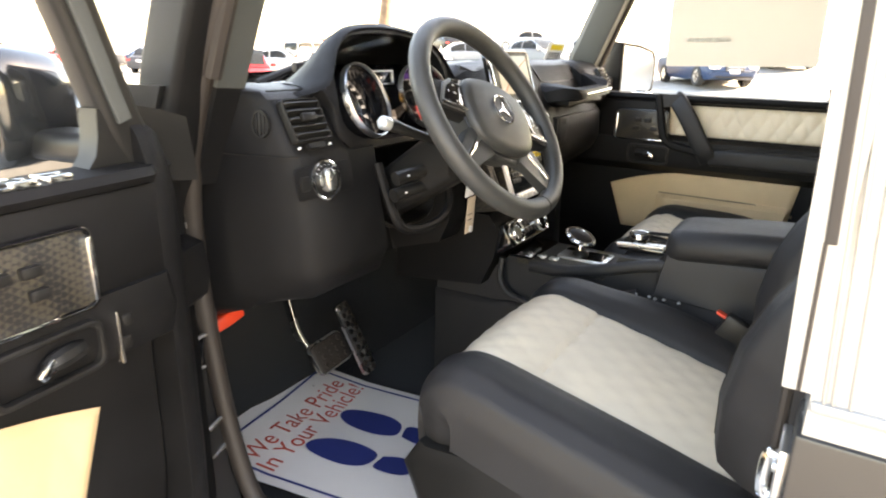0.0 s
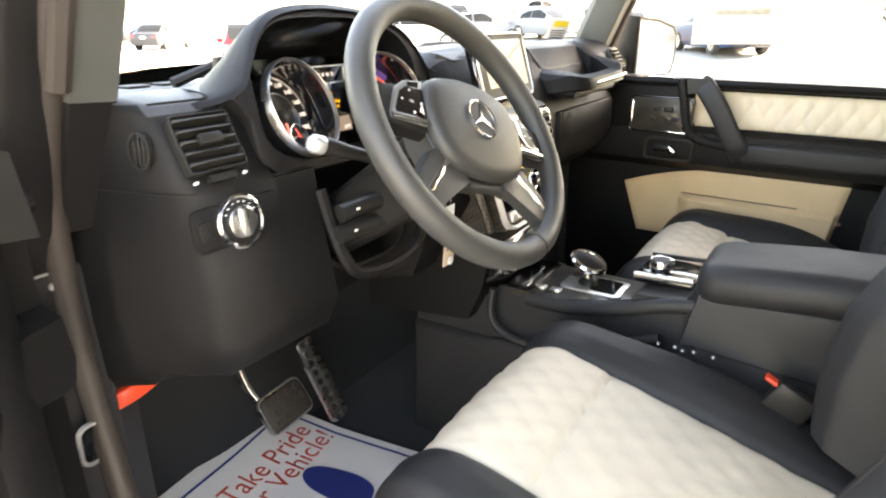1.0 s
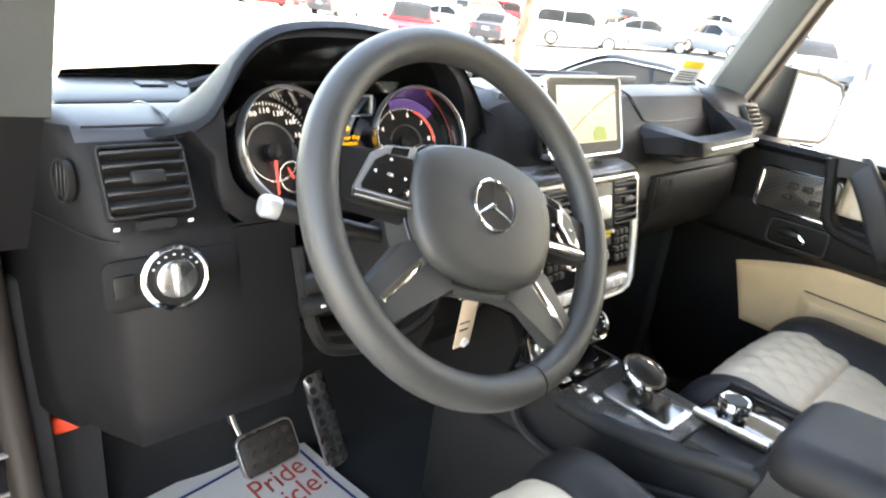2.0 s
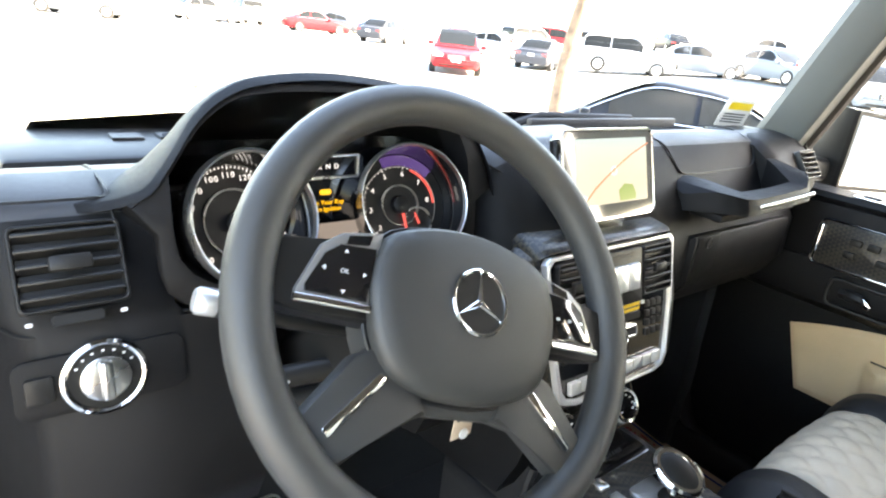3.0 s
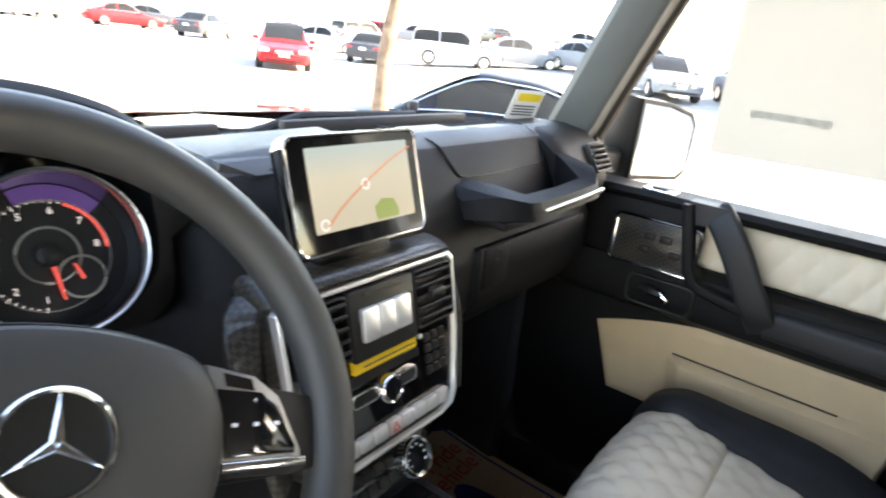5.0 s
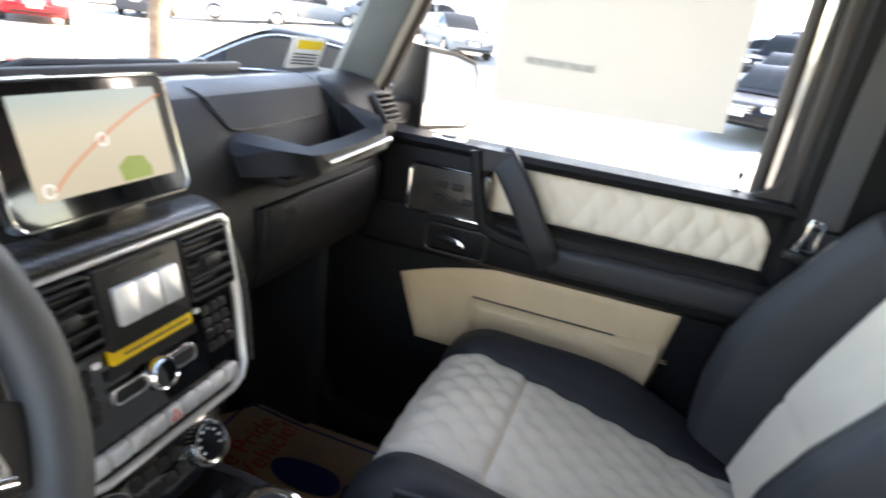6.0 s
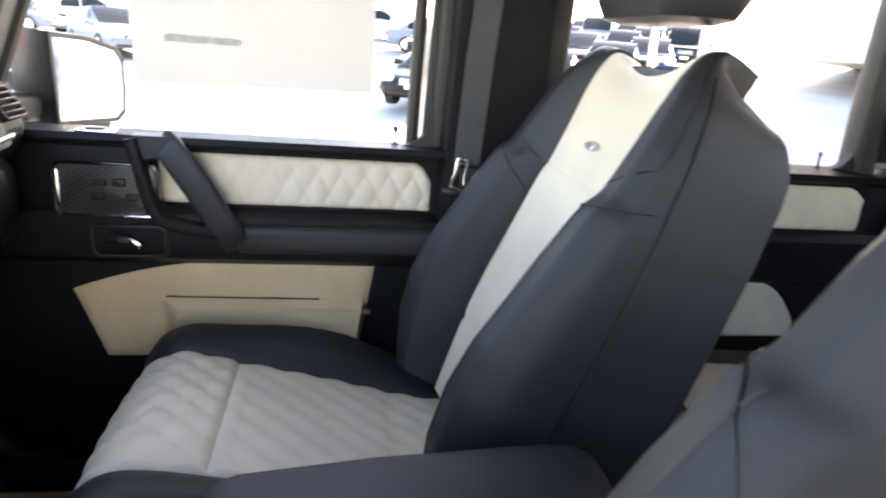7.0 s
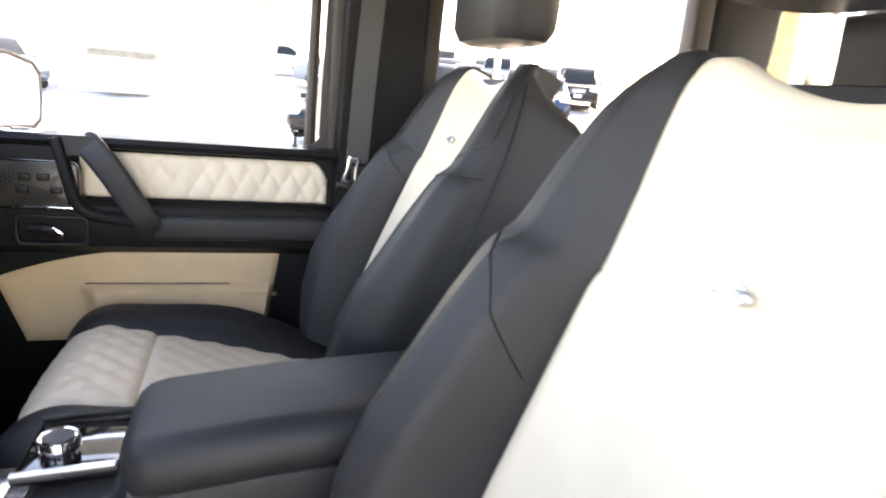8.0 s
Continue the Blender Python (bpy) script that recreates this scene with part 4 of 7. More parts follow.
part("column_lip", tube(lip, 0.009, 8), DASH, dash, "rolled lip of the column opening")
part("column_tray", sweep(smooth_path([(-0.43, 0.215, 1.16), (-0.40, 0.21, 1.135), (-0.34, 0.21, 1.128), (-0.28, 0.21, 1.135), (-0.255, 0.215, 1.16)], 4), rrect(0.05, 0.006, 0.002)), PLASTIC, dash)

# passenger side: top flap seam, glove box, grab bar, corner vent
def seam(name, pts, r=0.0014, par=dash, mtl=None):
    return part(name, tube(smooth_path(pts, 4), r, 5), mtl or PLASTIC, par)


seam("airbag_seam", [(0.19, 0.30, 1.4315), (0.205, 0.215, 1.4245), (0.225, 0.19, 1.395), (0.25, 0.18, 1.378), (0.40, 0.18, 1.378), (0.47, 0.183, 1.382), (0.485, 0.20, 1.412), (0.485, 0.245, 1.4325), (0.485, 0.31, 1.4275)])
seam("face_seam", [(-0.690, 0.380, 1.294), (-0.672, 0.318, 1.294), (-0.655, 0.260, 1.294), (-0.643, 0.220, 1.294), (-0.632, 0.2005, 1.294), (-0.618, 0.1955, 1.294), (-0.56, 0.1955, 1.294), (-0.50, 0.1955, 1.294), (-0.455, 0.1955, 1.294)])
seam("top_seam", [(-0.635, 0.245, 1.3895), (-0.60, 0.243, 1.3895), (-0.54, 0.243, 1.3895)])
for x in (-0.556,):
    seam("stitched_seam", [(x, 0.40, 1.373), (x, 0.33, 1.3945), (x, 0.26, 1.394), (x, 0.236, 1.381), (x, 0.215, 1.337)])
part("airbag_mark", prism(rrect(0.026, 0.006, 0.002), axes((0.338, 0.240, 1.4325), (1, 0, 0), (0, 0, 1)), 0.0006), PLASTIC, dash)
gb = thing("glove_box", (0.38, 0.13, 1.20), "black glove box lid with a round lock", "glove box")
part("lid", loft([[(x, 0.131 - d, 1.292 - e), (x, 0.128 - d, 1.288 - e), (x, 0.127 - d, 1.215 + e), (x, 0.148 - d, 1.178 + e), (x, 0.162, 1.178), (x, 0.15, 1.292)] for x, d, e in ((0.222, 0, 0.004), (0.226, 0.004, 0), (0.55, 0.004, 0), (0.554, 0, 0.004))]), DASH, gb)
part("lock", lathe(axes((0.264, 0.125, 1.279), (1, 0, 0), (0, -1, 0)), [(0.009, 0), (0.010, 0.003), (0.008, 0.005), (0.006, 0.003), (0.0005, 0.003)], 20), PLASTIC, gb, "round black lock")
part("lock_plate", box(0.232, 0.298, 0.1215, 0.126, 1.230, 1.292, 0.003), DASH, gb)
gbar = thing("dash_grab_bar", (0.38, 0.14, 1.31), "black grab bar with bright strip on the passenger dashboard", "grab bar")


bar = loft([[(x, y, z) for y, z in sec] for x, sec in (
    (0.214, ((0.192, 1.372), (0.160, 1.354), (0.152, 1.330), (0.190, 1.322))),
    (0.240, ((0.192, 1.378), (0.116, 1.366), (0.094, 1.338), (0.190, 1.318))),
    (0.266, ((0.150, 1.374), (0.084, 1.362), (0.074, 1.338), (0.140, 1.324))),
    (0.292, ((0.108, 1.365), (0.080, 1.361), (0.073, 1.339), (0.104, 1.330))),
    (0.380, ((0.106, 1.366), (0.079, 1.363), (0.072, 1.342), (0.102, 1.333))),
    (0.462, ((0.108, 1.370), (0.079, 1.367), (0.071, 1.346), (0.104, 1.336))),
    (0.478, ((0.150, 1.390), (0.086, 1.378), (0.075, 1.348), (0.150, 1.334))),
    (0.500, ((0.190, 1.402), (0.104, 1.386), (0.090, 1.350), (0.185, 1.332))),
    (0.512, ((0.190, 1.400), (0.128, 1.384), (0.118, 1.352), (0.185, 1.334))))])
bmesh.ops.bevel(bar, geom=[e for e in bar.edges if e.is_manifold and e.calc_face_angle() > 0.5], offset=0.004, segments=2, affect="EDGES")
part("bar", bar, DASH, gbar)
part("strip", sweep(smooth_path([(0.289, 0.073, 1.350), (0.35, 0.0725, 1.352), (0.42, 0.0715, 1.355), (0.477, 0.0715, 1.358)], 5), rrect(0.005, 0.007, 0.002)), SATIN, gbar, "bright metal strip")
part("tray_floor", box(0.236, 0.490, 0.100, 0.190, 1.322, 1.334, 0.003), DASH, gbar)
cheek = [(0.30, 1.428), (0.235, 1.430), (0.190, 1.422), (0.160, 1.402), (0.140, 1.372), (0.132, 1.345), (0.138, 1.320), (0.16, 1.29), (0.30, 1.29)]
part("vent_cheek", loft([[(x, 0.24 + (y - 0.24) * k, 1.36 + (z - 1.36) * k) for y, z in cheek] for x, k in ((0.486, 0.86), (0.500, 0.97), (0.516, 1.0), (0.640, 1.0), (0.652, 0.96), (0.660, 0.86))]), DASH, dash, "rounded corner of the dashboard")
rv = axes((0.612, 0.150, 1.380), (1, 0.05, 0), (0.02, -0.84, 0.54))
air_vent(rv, 0.062, 0.050, 5, "small black slatted corner outlet", tab=False)
part("speaker_hump", loft([[(x, y, z) for x, z in ((-0.12 + k, 1.39), (-0.11 + k, 1.422 + h), (0.10 - k, 1.426 + h), (0.12 - k, 1.39))] for y, k, h in ((0.205, 0.03, -0.012), (0.22, 0.0, 0.0), (0.32, 0.0, 0.004), (0.36, 0.02, -0.02))]), DASHSKY, dash)
seam("hood_side_crease", [(-0.148, 0.225, 1.405), (-0.12, 0.21, 1.392), (-0.09, 0.20, 1.395)])

# parking permit behind the glass
tag = thing("windscreen_permit", (0.55, 0.33, 1.40), "white and yellow printed permit leaning on the windscreen", "permit")
tm = axes((0.606, 0.305, 1.452), (0.94, -0.2, 0.0), (-0.25, -0.87, -0.35))
part("card", prism(rrect(0.078, 0.060, 0.003), tm, 0.001), PAPER, tag)
part("yellow_band", prism(rrect(0.060, 0.016, 0.001), tm @ Matrix.Translation((0.004, 0.016, 0.001)), 0.0006), YELLOW, tag)
for k in range(4):
    part("print_bar", prism(rrect(0.058, 0.0028, 0.0005), tm @ Matrix.Translation((0, -0.002 - 0.006 * k, 0.001)), 0.0005), PLASTIC if k == 0 else BELT, tag)

# ---- steering wheel ----
WC, WT = Vector((-0.352, 0.0095, 1.347)), radians(33.4)
WN = Vector((0, -math.cos(WT), math.sin(WT)))
WM = axes(WC, (1, 0, 0), WN) @ Matrix.Rotation(radians(-21), 4, "Z")      # own y up the wheel, z to the driver
wheel = thing("steering_wheel", WC, "black leather steering wheel turned a little clockwise", "steering wheel")
rim = [WM @ Vector((0.1728 * math.cos(2 * math.pi * k / 72), 0.1728 * math.sin(2 * math.pi * k / 72), 0)) for k in range(72)]
part("rim", tube(rim, 0.0170, 16, True), RIMLEATHER, wheel, "leather-wrapped rim")
for a in (-66,):
    a = radians(a)
    ring = [WM @ (Matrix.Rotation(a, 4, "Z") @ Vector((0.1728 + 0.0176 * math.cos(t), 0, 0.0176 * math.sin(t)))) for t in [2 * math.pi * k / 18 for k in range(18)]]
    part("rim_seam", tube(ring, 0.0006, 5, True), PLASTIC, wheel)
pad = [(-0.0895, 0.000), (-0.085, 0.026), (-0.070, 0.045), (-0.034, 0.056), (0.0, 0.0590), (0.034, 0.056), (0.070, 0.045), (0.085, 0.026), (0.0895, 0.000), (0.084, -0.034), (0.068, -0.060), (0.040, -0.073), (0.0, -0.077), (-0.040, -0.073), (-0.068, -0.060), (-0.084, -0.034)]
pad = [(p[0], p[1]) for p in smooth_path([(x, y, 0) for x, y in pad + pad[:1]], 3)][:-1]
rings = [[WM @ Vector((x * k, y * k, z)) for x, y in pad] for k, z in ((0.94, -0.04), (0.98, -0.01), (1.0, 0.004), (0.985, 0.012), (0.94, 0.0165), (0.80, 0.0195), (0.45, 0.0215), (0.05, 0.022))]
part("airbag_cover", loft(rings), RIMLEATHER, wheel, "domed black airbag cover")
part("cover_gap", tube([WM @ Vector((x * 1.015, y * 1.015, 0.001)) for x, y in pad], 0.002, 6, True), FACE, wheel)
# star badge of the maker as a plain ring with three arms
bm_ = WM @ Matrix.Translation((0, 0, 0.0225))
part("badge_ring", lathe(bm_, [(0.0235, 0), (0.0240, 0.0025), (0.0255, 0.003), (0.0268, 0.002), (0.0268, 0)], 44, False), CHROME, wheel, "round chrome badge ring")
for k in range(3):
    part("badge_arm", prism([(-0.0030, 0.0), (0, 0.0245), (0.0030, 0.0)], bm_ @ Matrix.Rotation(radians(120 * k), 4, "Z"), 0.0022, 0.001, 1), CHROME, wheel)
part("badge_bed", lathe(bm_, [(0.0240, -0.002), (0.0240, 0.0004), (0.0005, 0.0004)], 36), PLASTIC, wheel)
for s in (-1, 1):
    # upper spoke with its key pad
    sp = [(s * x, y) for x, y in ((0.070, 0.036), (0.120, 0.028), (0.172, 0.020), (0.174, -0.022), (0.140, -0.026), (0.078, -0.028))]
    part("spoke", prism(sp if s > 0 else sp[::-1], WM @ Matrix.Translation((0, 0, -0.016)), 0.020, 0.004), PLASTIC, wheel)
    fr = [(s * x, y) for x, y in ((0.080, 0.041), (0.112, 0.034), (0.128, 0.022), (0.143, -0.012), (0.143, -0.020), (0.088, -0.020))]
    ins = [(s * x, y) for x, y in ((0.0860, 0.0265), (0.1145, 0.0240), (0.1255, 0.0155), (0.1375, -0.009), (0.1370, -0.0135), (0.0905, -0.0135))]
    part("pad_frame", prism(fr if s > 0 else fr[::-1], WM, 0.0085, 0.002), SATINGREY, wheel, "satin metal key frame")
    part("pad_keys", prism(ins if s > 0 else ins[::-1], WM @ Matrix.Translation((0, 0, 0.0085)), 0.0022, 0.001), PIANO, wheel, "black key pad")
    part("chrome_lip", sweep([WM @ Vector((s * 0.088, -0.0185, 0.010)), WM @ Vector((s * 0.115, -0.0185, 0.010)), WM @ Vector((s * 0.144, -0.0185, 0.009))], rrect(0.006, 0.004, 0.0015), WN), CHROME, wheel)
    km = WM @ Matrix.Translation((s * 0.110, 0.005, 0.0108))
    if s < 0:
        words("key_text", "OK", km, 0.0044, WHITEINK, wheel)
        for a in range(4):
            part("arrow", prism([(-0.0018, 0), (0.0018, 0), (0, 0.0027)], km @ Matrix.Rotation(radians(90 * a), 4, "Z") @ Matrix.Translation((0, 0.0135 if a % 2 == 0 else 0.0145, 0)), 0.0005), WHITEINK, wheel)
    else:
        for t, dx, dy in (("+", 0.0, 0.014), ("-", 0.0, -0.014)):
            words("key_text", t, km @ Matrix.Translation((dx, dy, 0)), 0.006, WHITEINK, wheel)
        for dx, dy in ((-0.014, 0.0), (0.014, 0.0), (0.0, 0.0)):
            part("key_sign", prism(rrect(0.0040, 0.0024, 0.001), km @ Matrix.Translation((dx, dy, 0)), 0.0005), WHITEINK, wheel)
    tk = [(s * x, y) for x, y in ((0.090, 0.036), (0.108, 0.032), (0.110, 0.025), (0.092, 0.028))]
    part("top_key", prism(tk if s > 0 else tk[::-1], WM @ Matrix.Translation((0, 0, 0.0085)), 0.0012), PIANO, wheel)
    # lower spoke with a bright inlay
    lo = [(s * x, y) for x, y in ((0.038, -0.070), (0.072, -0.040), (0.092, -0.050), (0.136, -0.104), (0.108, -0.132), (0.058, -0.092), (0.030, -0.086))]
    part("lower_spoke", prism(lo[::-1] if s > 0 else lo, WM @ Matrix.Translation((0, 0, -0.012)), 0.017, 0.004), RIMLEATHER, wheel)
    part("inlay", boxm(WM @ Matrix.Translation((s * 0.0895, -0.0825, 0.0045)) @ Matrix.Rotation(radians(-45 * s), 4, "Z"), 0.060, 0.0085, 0.006, 0.0025), CHROME, wheel, "polished inlay")
part("lower_bridge", sweep(smooth_path([WM @ Vector((-0.058, -0.080, -0.006)), WM @ Vector((-0.02, -0.080, -0.006)), WM @ Vector((0.02, -0.080, -0.006)), WM @ Vector((0.058, -0.080, -0.006))], 4), rrect(0.014, 0.014, 0.005), WN), RIMLEATHER, wheel)

# column, stalks, ignition
col = thing("steering_column", (-0.357, 0.10, 1.25), "black plastic steering column shroud", "steering column")
part("shroud", loft([[WC + Vector((x * w, 0, 0)) - WN * d + Vector((0, 0, 1)) * (z * h - 0.02) for x, z in rrect(2, 2, 0.5, 3)] for d, w, h in ((0.045, 0.045, 0.045), (0.06, 0.062, 0.058), (0.14, 0.060, 0.055), (0.27, 0.055, 0.05))]), PLASTIC, col)
part("stalk", tube(smooth_path([(-0.41, 0.085, 1.305), (-0.47, 0.095, 1.325), (-0.512, 0.108, 1.340)], 4), [0.008] * 5 + [0.0085, 0.010, 0.011, 0.011], 10), PLASTIC, col, "black indicator stalk")
part("stalk_tip", lathe(axes((-0.512, 0.108, 1.340), (0, 0, 1), (-0.8, 0.15, 0.25)), [(0.0095, 0), (0.0108, 0.002), (0.0108, 0.015), (0.0085, 0.018), (0.0005, 0.018)], 24), ALU, col, "bright stalk tip")
for z, y in ((1.252, 0.11), (1.222, 0.115)):
    part("lower_stalk", tube([(-0.40, y, z), (-0.445, y + 0.012, z - 0.004), (-0.470, y + 0.018, z - 0.008)], [0.011, 0.011, 0.012], 12), PLASTIC, col, "short black stalk with white marks")
    part("stalk_mark", boxm(axes((-0.452, y + 0.003, z - 0.003), (1, 0, 0), (0, -1, 0.2)), 0.006, 0.003, 0.002, 0.0005), WHITEINK, col)
part("ignition", lathe(axes((-0.218, 0.180, 1.215), (1, 0, 0), (0, -1, 0.15)), [(0.020, 0), (0.020, 0.012), (0.016, 0.014), (0.012, 0.006), (0.0005, 0.006)], 28), PLASTIC, col)
ktag = thing("key_tag", (-0.217, 0.125, 1.09), "tan card tag with white top hanging from the key", "key tag")
part("key_blade", tube([(-0.218, 0.175, 1.215), (-0.2175, 0.135, 1.209)], 0.006, 8), PLASTIC, ktag, "black key in the ignition")
part("tag_ring", tube([(-0.217 + 0.008 * math.cos(k * 0.45), 0.127, 1.200 + 0.010 * math.sin(k * 0.45)) for k in range(14)], 0.0010, 5, True), CHROME, ktag)
part("tag_top", boxm(axes((-0.217, 0.126, 1.180), (1, 0, 0), (0, -1, -0.08)), 0.034, 0.026, 0.0016, 0.0005), WHITEINK, ktag, "white upper part of the tag")
part("tag_body", boxm(axes((-0.216, 0.1245, 1.128), (1, 0, 0), (0, -1, -0.08)), 0.032, 0.078, 0.0014, 0.0005), TAGWOOD, ktag)
for k in range(4):
    part("print_bar", boxm(axes((-0.220, 0.1232, 1.152 - 0.011 * k), (1, 0, 0), (0, -1, -0.08)), 0.020 - 0.004 * (k % 2), 0.0018, 0.0006, 0), PLASTIC, ktag)
part("tag_disc", lathe(axes((-0.216, 0.1235, 1.098), (1, 0, 0), (0, -1, 0)), [(0.007, 0), (0.007, 0.002), (0.0005, 0.002)], 20), WHITEINK, ktag, "round pale disc")

# ---- navigation screen ----
nav = thing("navigation_screen", (0.003, 0.16, 1.32), "tablet-like navigation screen in a polished frame showing a map", "screen")
nm_ = axes((0.012, 0.153, 1.3985), (1, 0, 0), (0, -0.955, 0.297))
part("housing", prism(rrect(0.188, 0.114, 0.012), nm_ @ Matrix.Translation((0, 0, -0.018)), 0.018), PIANO, nav)
part("frame", band(rrect(0.192, 0.118, 0.013), rrect(0.1845, 0.1105, 0.010), nm_ @ Matrix.Translation((0, 0, -0.010)), 0.013, 0.002), CHROME, nav, "polished frame")
part("bezel", prism(rrect(0.184, 0.110, 0.010), nm_, 0.0015), PIANO, nav, "glossy black bezel")
MAP = bpy.data.materials.new("map_picture")
MAP.use_nodes = True
nt = MAP.node_tree
b = nt.nodes["Principled BSDF"]
co = nt.nodes.new("ShaderNodeTexCoord")
sp = nt.nodes.new("ShaderNodeSeparateXYZ")
nt.links.new(co.outputs["Generated"], sp.inputs[0])
rp = nt.nodes.new("ShaderNodeValToRGB")
e = rp.color_ramp.elements
e[0].position, e[0].color = 0.0, (0.50, 0.50, 0.42, 1)
e[1].position, e[1].color = 1.0, (0.36, 0.52, 0.58, 1)
mid = e.new(0.62)
mid.color = (0.58, 0.60, 0.52, 1)
nt.links.new(sp.outputs["Z"], rp.inputs[0])
nt.links.new(rp.outputs[0], b.inputs["Emission Color"])
b.inputs["Emission Strength"].default_value = 0.062
b.inputs["Base Color"].default_value = (0.05, 0.05, 0.05, 1)
b.inputs["Roughness"].default_value = 0.3
part("map", prism(rrect(0.149, 0.084, 0.002), nm_ @ Matrix.Translation((0.004, 0.004, 0.0015)), 0.0005), MAP, nav, "pale lit map")
ROUTE = glow("route_red", (0.70, 0.26, 0.14), 0.050)
PARK = glow("map_green", (0.30, 0.42, 0.14), 0.050)
rt = [(-0.058, -0.036), (-0.040, -0.022), (-0.020, -0.010), (0.010, 0.006), (0.040, 0.020), (0.078, 0.034)]
part("route", tube([nm_ @ Vector((x + 0.004, y + 0.004, 0.0022)) for x, y in rt], 0.0011, 5), ROUTE, nav)
part("green_area", prism([(0.012, -0.040), (0.010, -0.026), (0.022, -0.018), (0.040, -0.020), (0.047, -0.032), (0.046, -0.040)], nm_ @ Matrix.Translation((0.004, 0.004, 0.002)), 0.0004), PARK, nav)
for x, y in ((0.005, 0.004), (-0.058, -0.030)):
    part("map_mark", lathe(nm_ @ Matrix.Translation((x, y, 0.002)), [(0.004, 0), (0.004, 0.0006), (0.0062, 0.0006), (0.0062, 0)], 20, False), NUM, nav)
part("stand", box(-0.05, 0.06, 0.145, 0.22, 1.32, 1.37, 0.008), PIANO, nav)

# ---- centre stack ----
stack = thing("centre_console_stack", (0.008, 0.12, 1.0), "centre control stack in a polished frame", "control panel")
SM = axes((0.008, 0.100, 1.217), (1, 0, 0), (0, -0.968, 0.252))
outl = [(-0.135, 0.090), (-0.127, 0.098), (0.127, 0.098), (0.135, 0.090), (0.131, 0.0), (0.118, -0.078), (0.108, -0.092), (0.085, -0.098), (-0.085, -0.098), (-0.108, -0.092), (-0.118, -0.078), (-0.131, 0.0)]
inn = [(x * 0.945, y * 0.935) for x, y in outl]
part("body", prism([(x * 1.02, y * 1.02) for x, y in outl], SM @ Matrix.Translation((0, 0, -0.10)), 0.098), CARBON, stack, "carbon-fibre sides")
part("panel", prism(inn, SM @ Matrix.Translation((0, 0, -0.002)), 0.004), PIANO, stack, "glossy black panel")
part("frame", band(outl, inn, SM @ Matrix.Translation((0, 0, -0.003)), 0.011, 0.003), ALU, stack, "polished frame")
part("top_deck", loft([[(x, 0.135, 1.312 - e), (x, 0.121 + e, 1.3145 - e), (x, 0.1185 + e, 1.3185 - e), (x, 0.122 + e, 1.3225 - e), (x, 0.134, 1.3255 - e), (x, 0.160, 1.329 - e), (x, 0.20, 1.332 - e), (x, 0.20, 1.310 - e)] for x, e in ((-0.130, 0.012), (-0.124, 0.004), (-0.112, 0.0), (0.128, 0.0), (0.140, 0.004), (0.146, 0.012))]), CARBON, stack, "glossy carbon-fibre top deck")
for s in (-1, 1):
    air_vent(SM @ Matrix.Translation((s * 0.086, 0.055, 0.0)), 0.062, 0.062, 5, "black slatted centre air outlet")
part("button_bed", prism(rrect(0.100, 0.075, 0.003), SM @ Matrix.Translation((0, 0.052, 0.002)), 0.010, 0.002), PLASTIC, stack)
part("slot", prism(rrect(0.056, 0.004, 0.001), SM @ Matrix.Translation((0, 0.083, 0.0122)), 0.0006), FACE, stack)
for k in (-1, 0, 1):
    part("lock_button", prism(rrect(0.0245, 0.036, 0.003), SM @ Matrix.Translation((k * 0.0255, 0.052, 0.012)), 0.006, 0.0025), ALU, stack, "silver differential button")
part("notice", prism(rrect(0.100, 0.016, 0.002), SM @ Matrix.Translation((0, 0.010, 0.003)), 0.0045), YELLOW, stack, "yellow notice sticker")
part("notice_print", prism(rrect(0.080, 0.0016, 0.0003), SM @ Matrix.Translation((0, 0.010, 0.013)), 0.0004), BELT, stack)
for x in (-0.062, 0.062):
    part("small_light", prism(rrect(0.007, 0.005, 0.001), SM @ Matrix.Translation((x, 0.009, 0.002)), 0.003), WHITEINK, stack)
part("disc_slot", prism(rrect(0.110, 0.010, 0.002), SM @ Matrix.Translation((0, -0.006, 0.002)), 0.003), PLASTIC, stack)
part("volume_bar", prism(rrect(0.100, 0.013, 0.004), SM @ Matrix.Translation((-0.006, -0.026, 0.002)), 0.005, 0.001), PLASTIC, stack)
part("bar_edge", band(rrect(0.104, 0.017, 0.005), rrect(0.098, 0.011, 0.004), SM @ Matrix.Translation((-0.006, -0.026, 0.002)), 0.006, 0.001), CHROME, stack)
part("volume_knob", lathe(SM @ Matrix.Translation((-0.006, -0.026, 0.004)), [(0.0165, 0), (0.0165, 0.012), (0.0145, 0.015), (0.0125, 0.014), (0.0005, 0.0138)], 32), CHROME, stack, "chrome volume knob")
part("knob_cap", lathe(SM @ Matrix.Translation((-0.006, -0.026, 0.018)), [(0.0122, 0), (0.0122, 0.0004), (0.0005, 0.0005)], 28), PIANO, stack)
for i in range(4):
    for j in range(3):
        part("key", prism(rrect(0.011, 0.010, 0.002), SM @ Matrix.Translation((0.074 + 0.0135 * j, 0.004 - 0.0135 * i, 0.002)), 0.003, 0.001), PLASTIC, stack)
        part("left_key", prism(rrect(0.011, 0.010, 0.002), SM @ Matrix.Translation((-0.074 - 0.0135 * j, 0.004 - 0.0135 * i, 0.002)), 0.003, 0.001), PLASTIC, stack)
for k in range(9):
    part("switch", prism(rrect(0.0205, 0.017, 0.002), SM @ Matrix.Translation((-0.088 + 0.022 * k, -0.074, 0.003)), 0.007, 0.002), ALU, stack, "silver switch" if k == 0 else "")
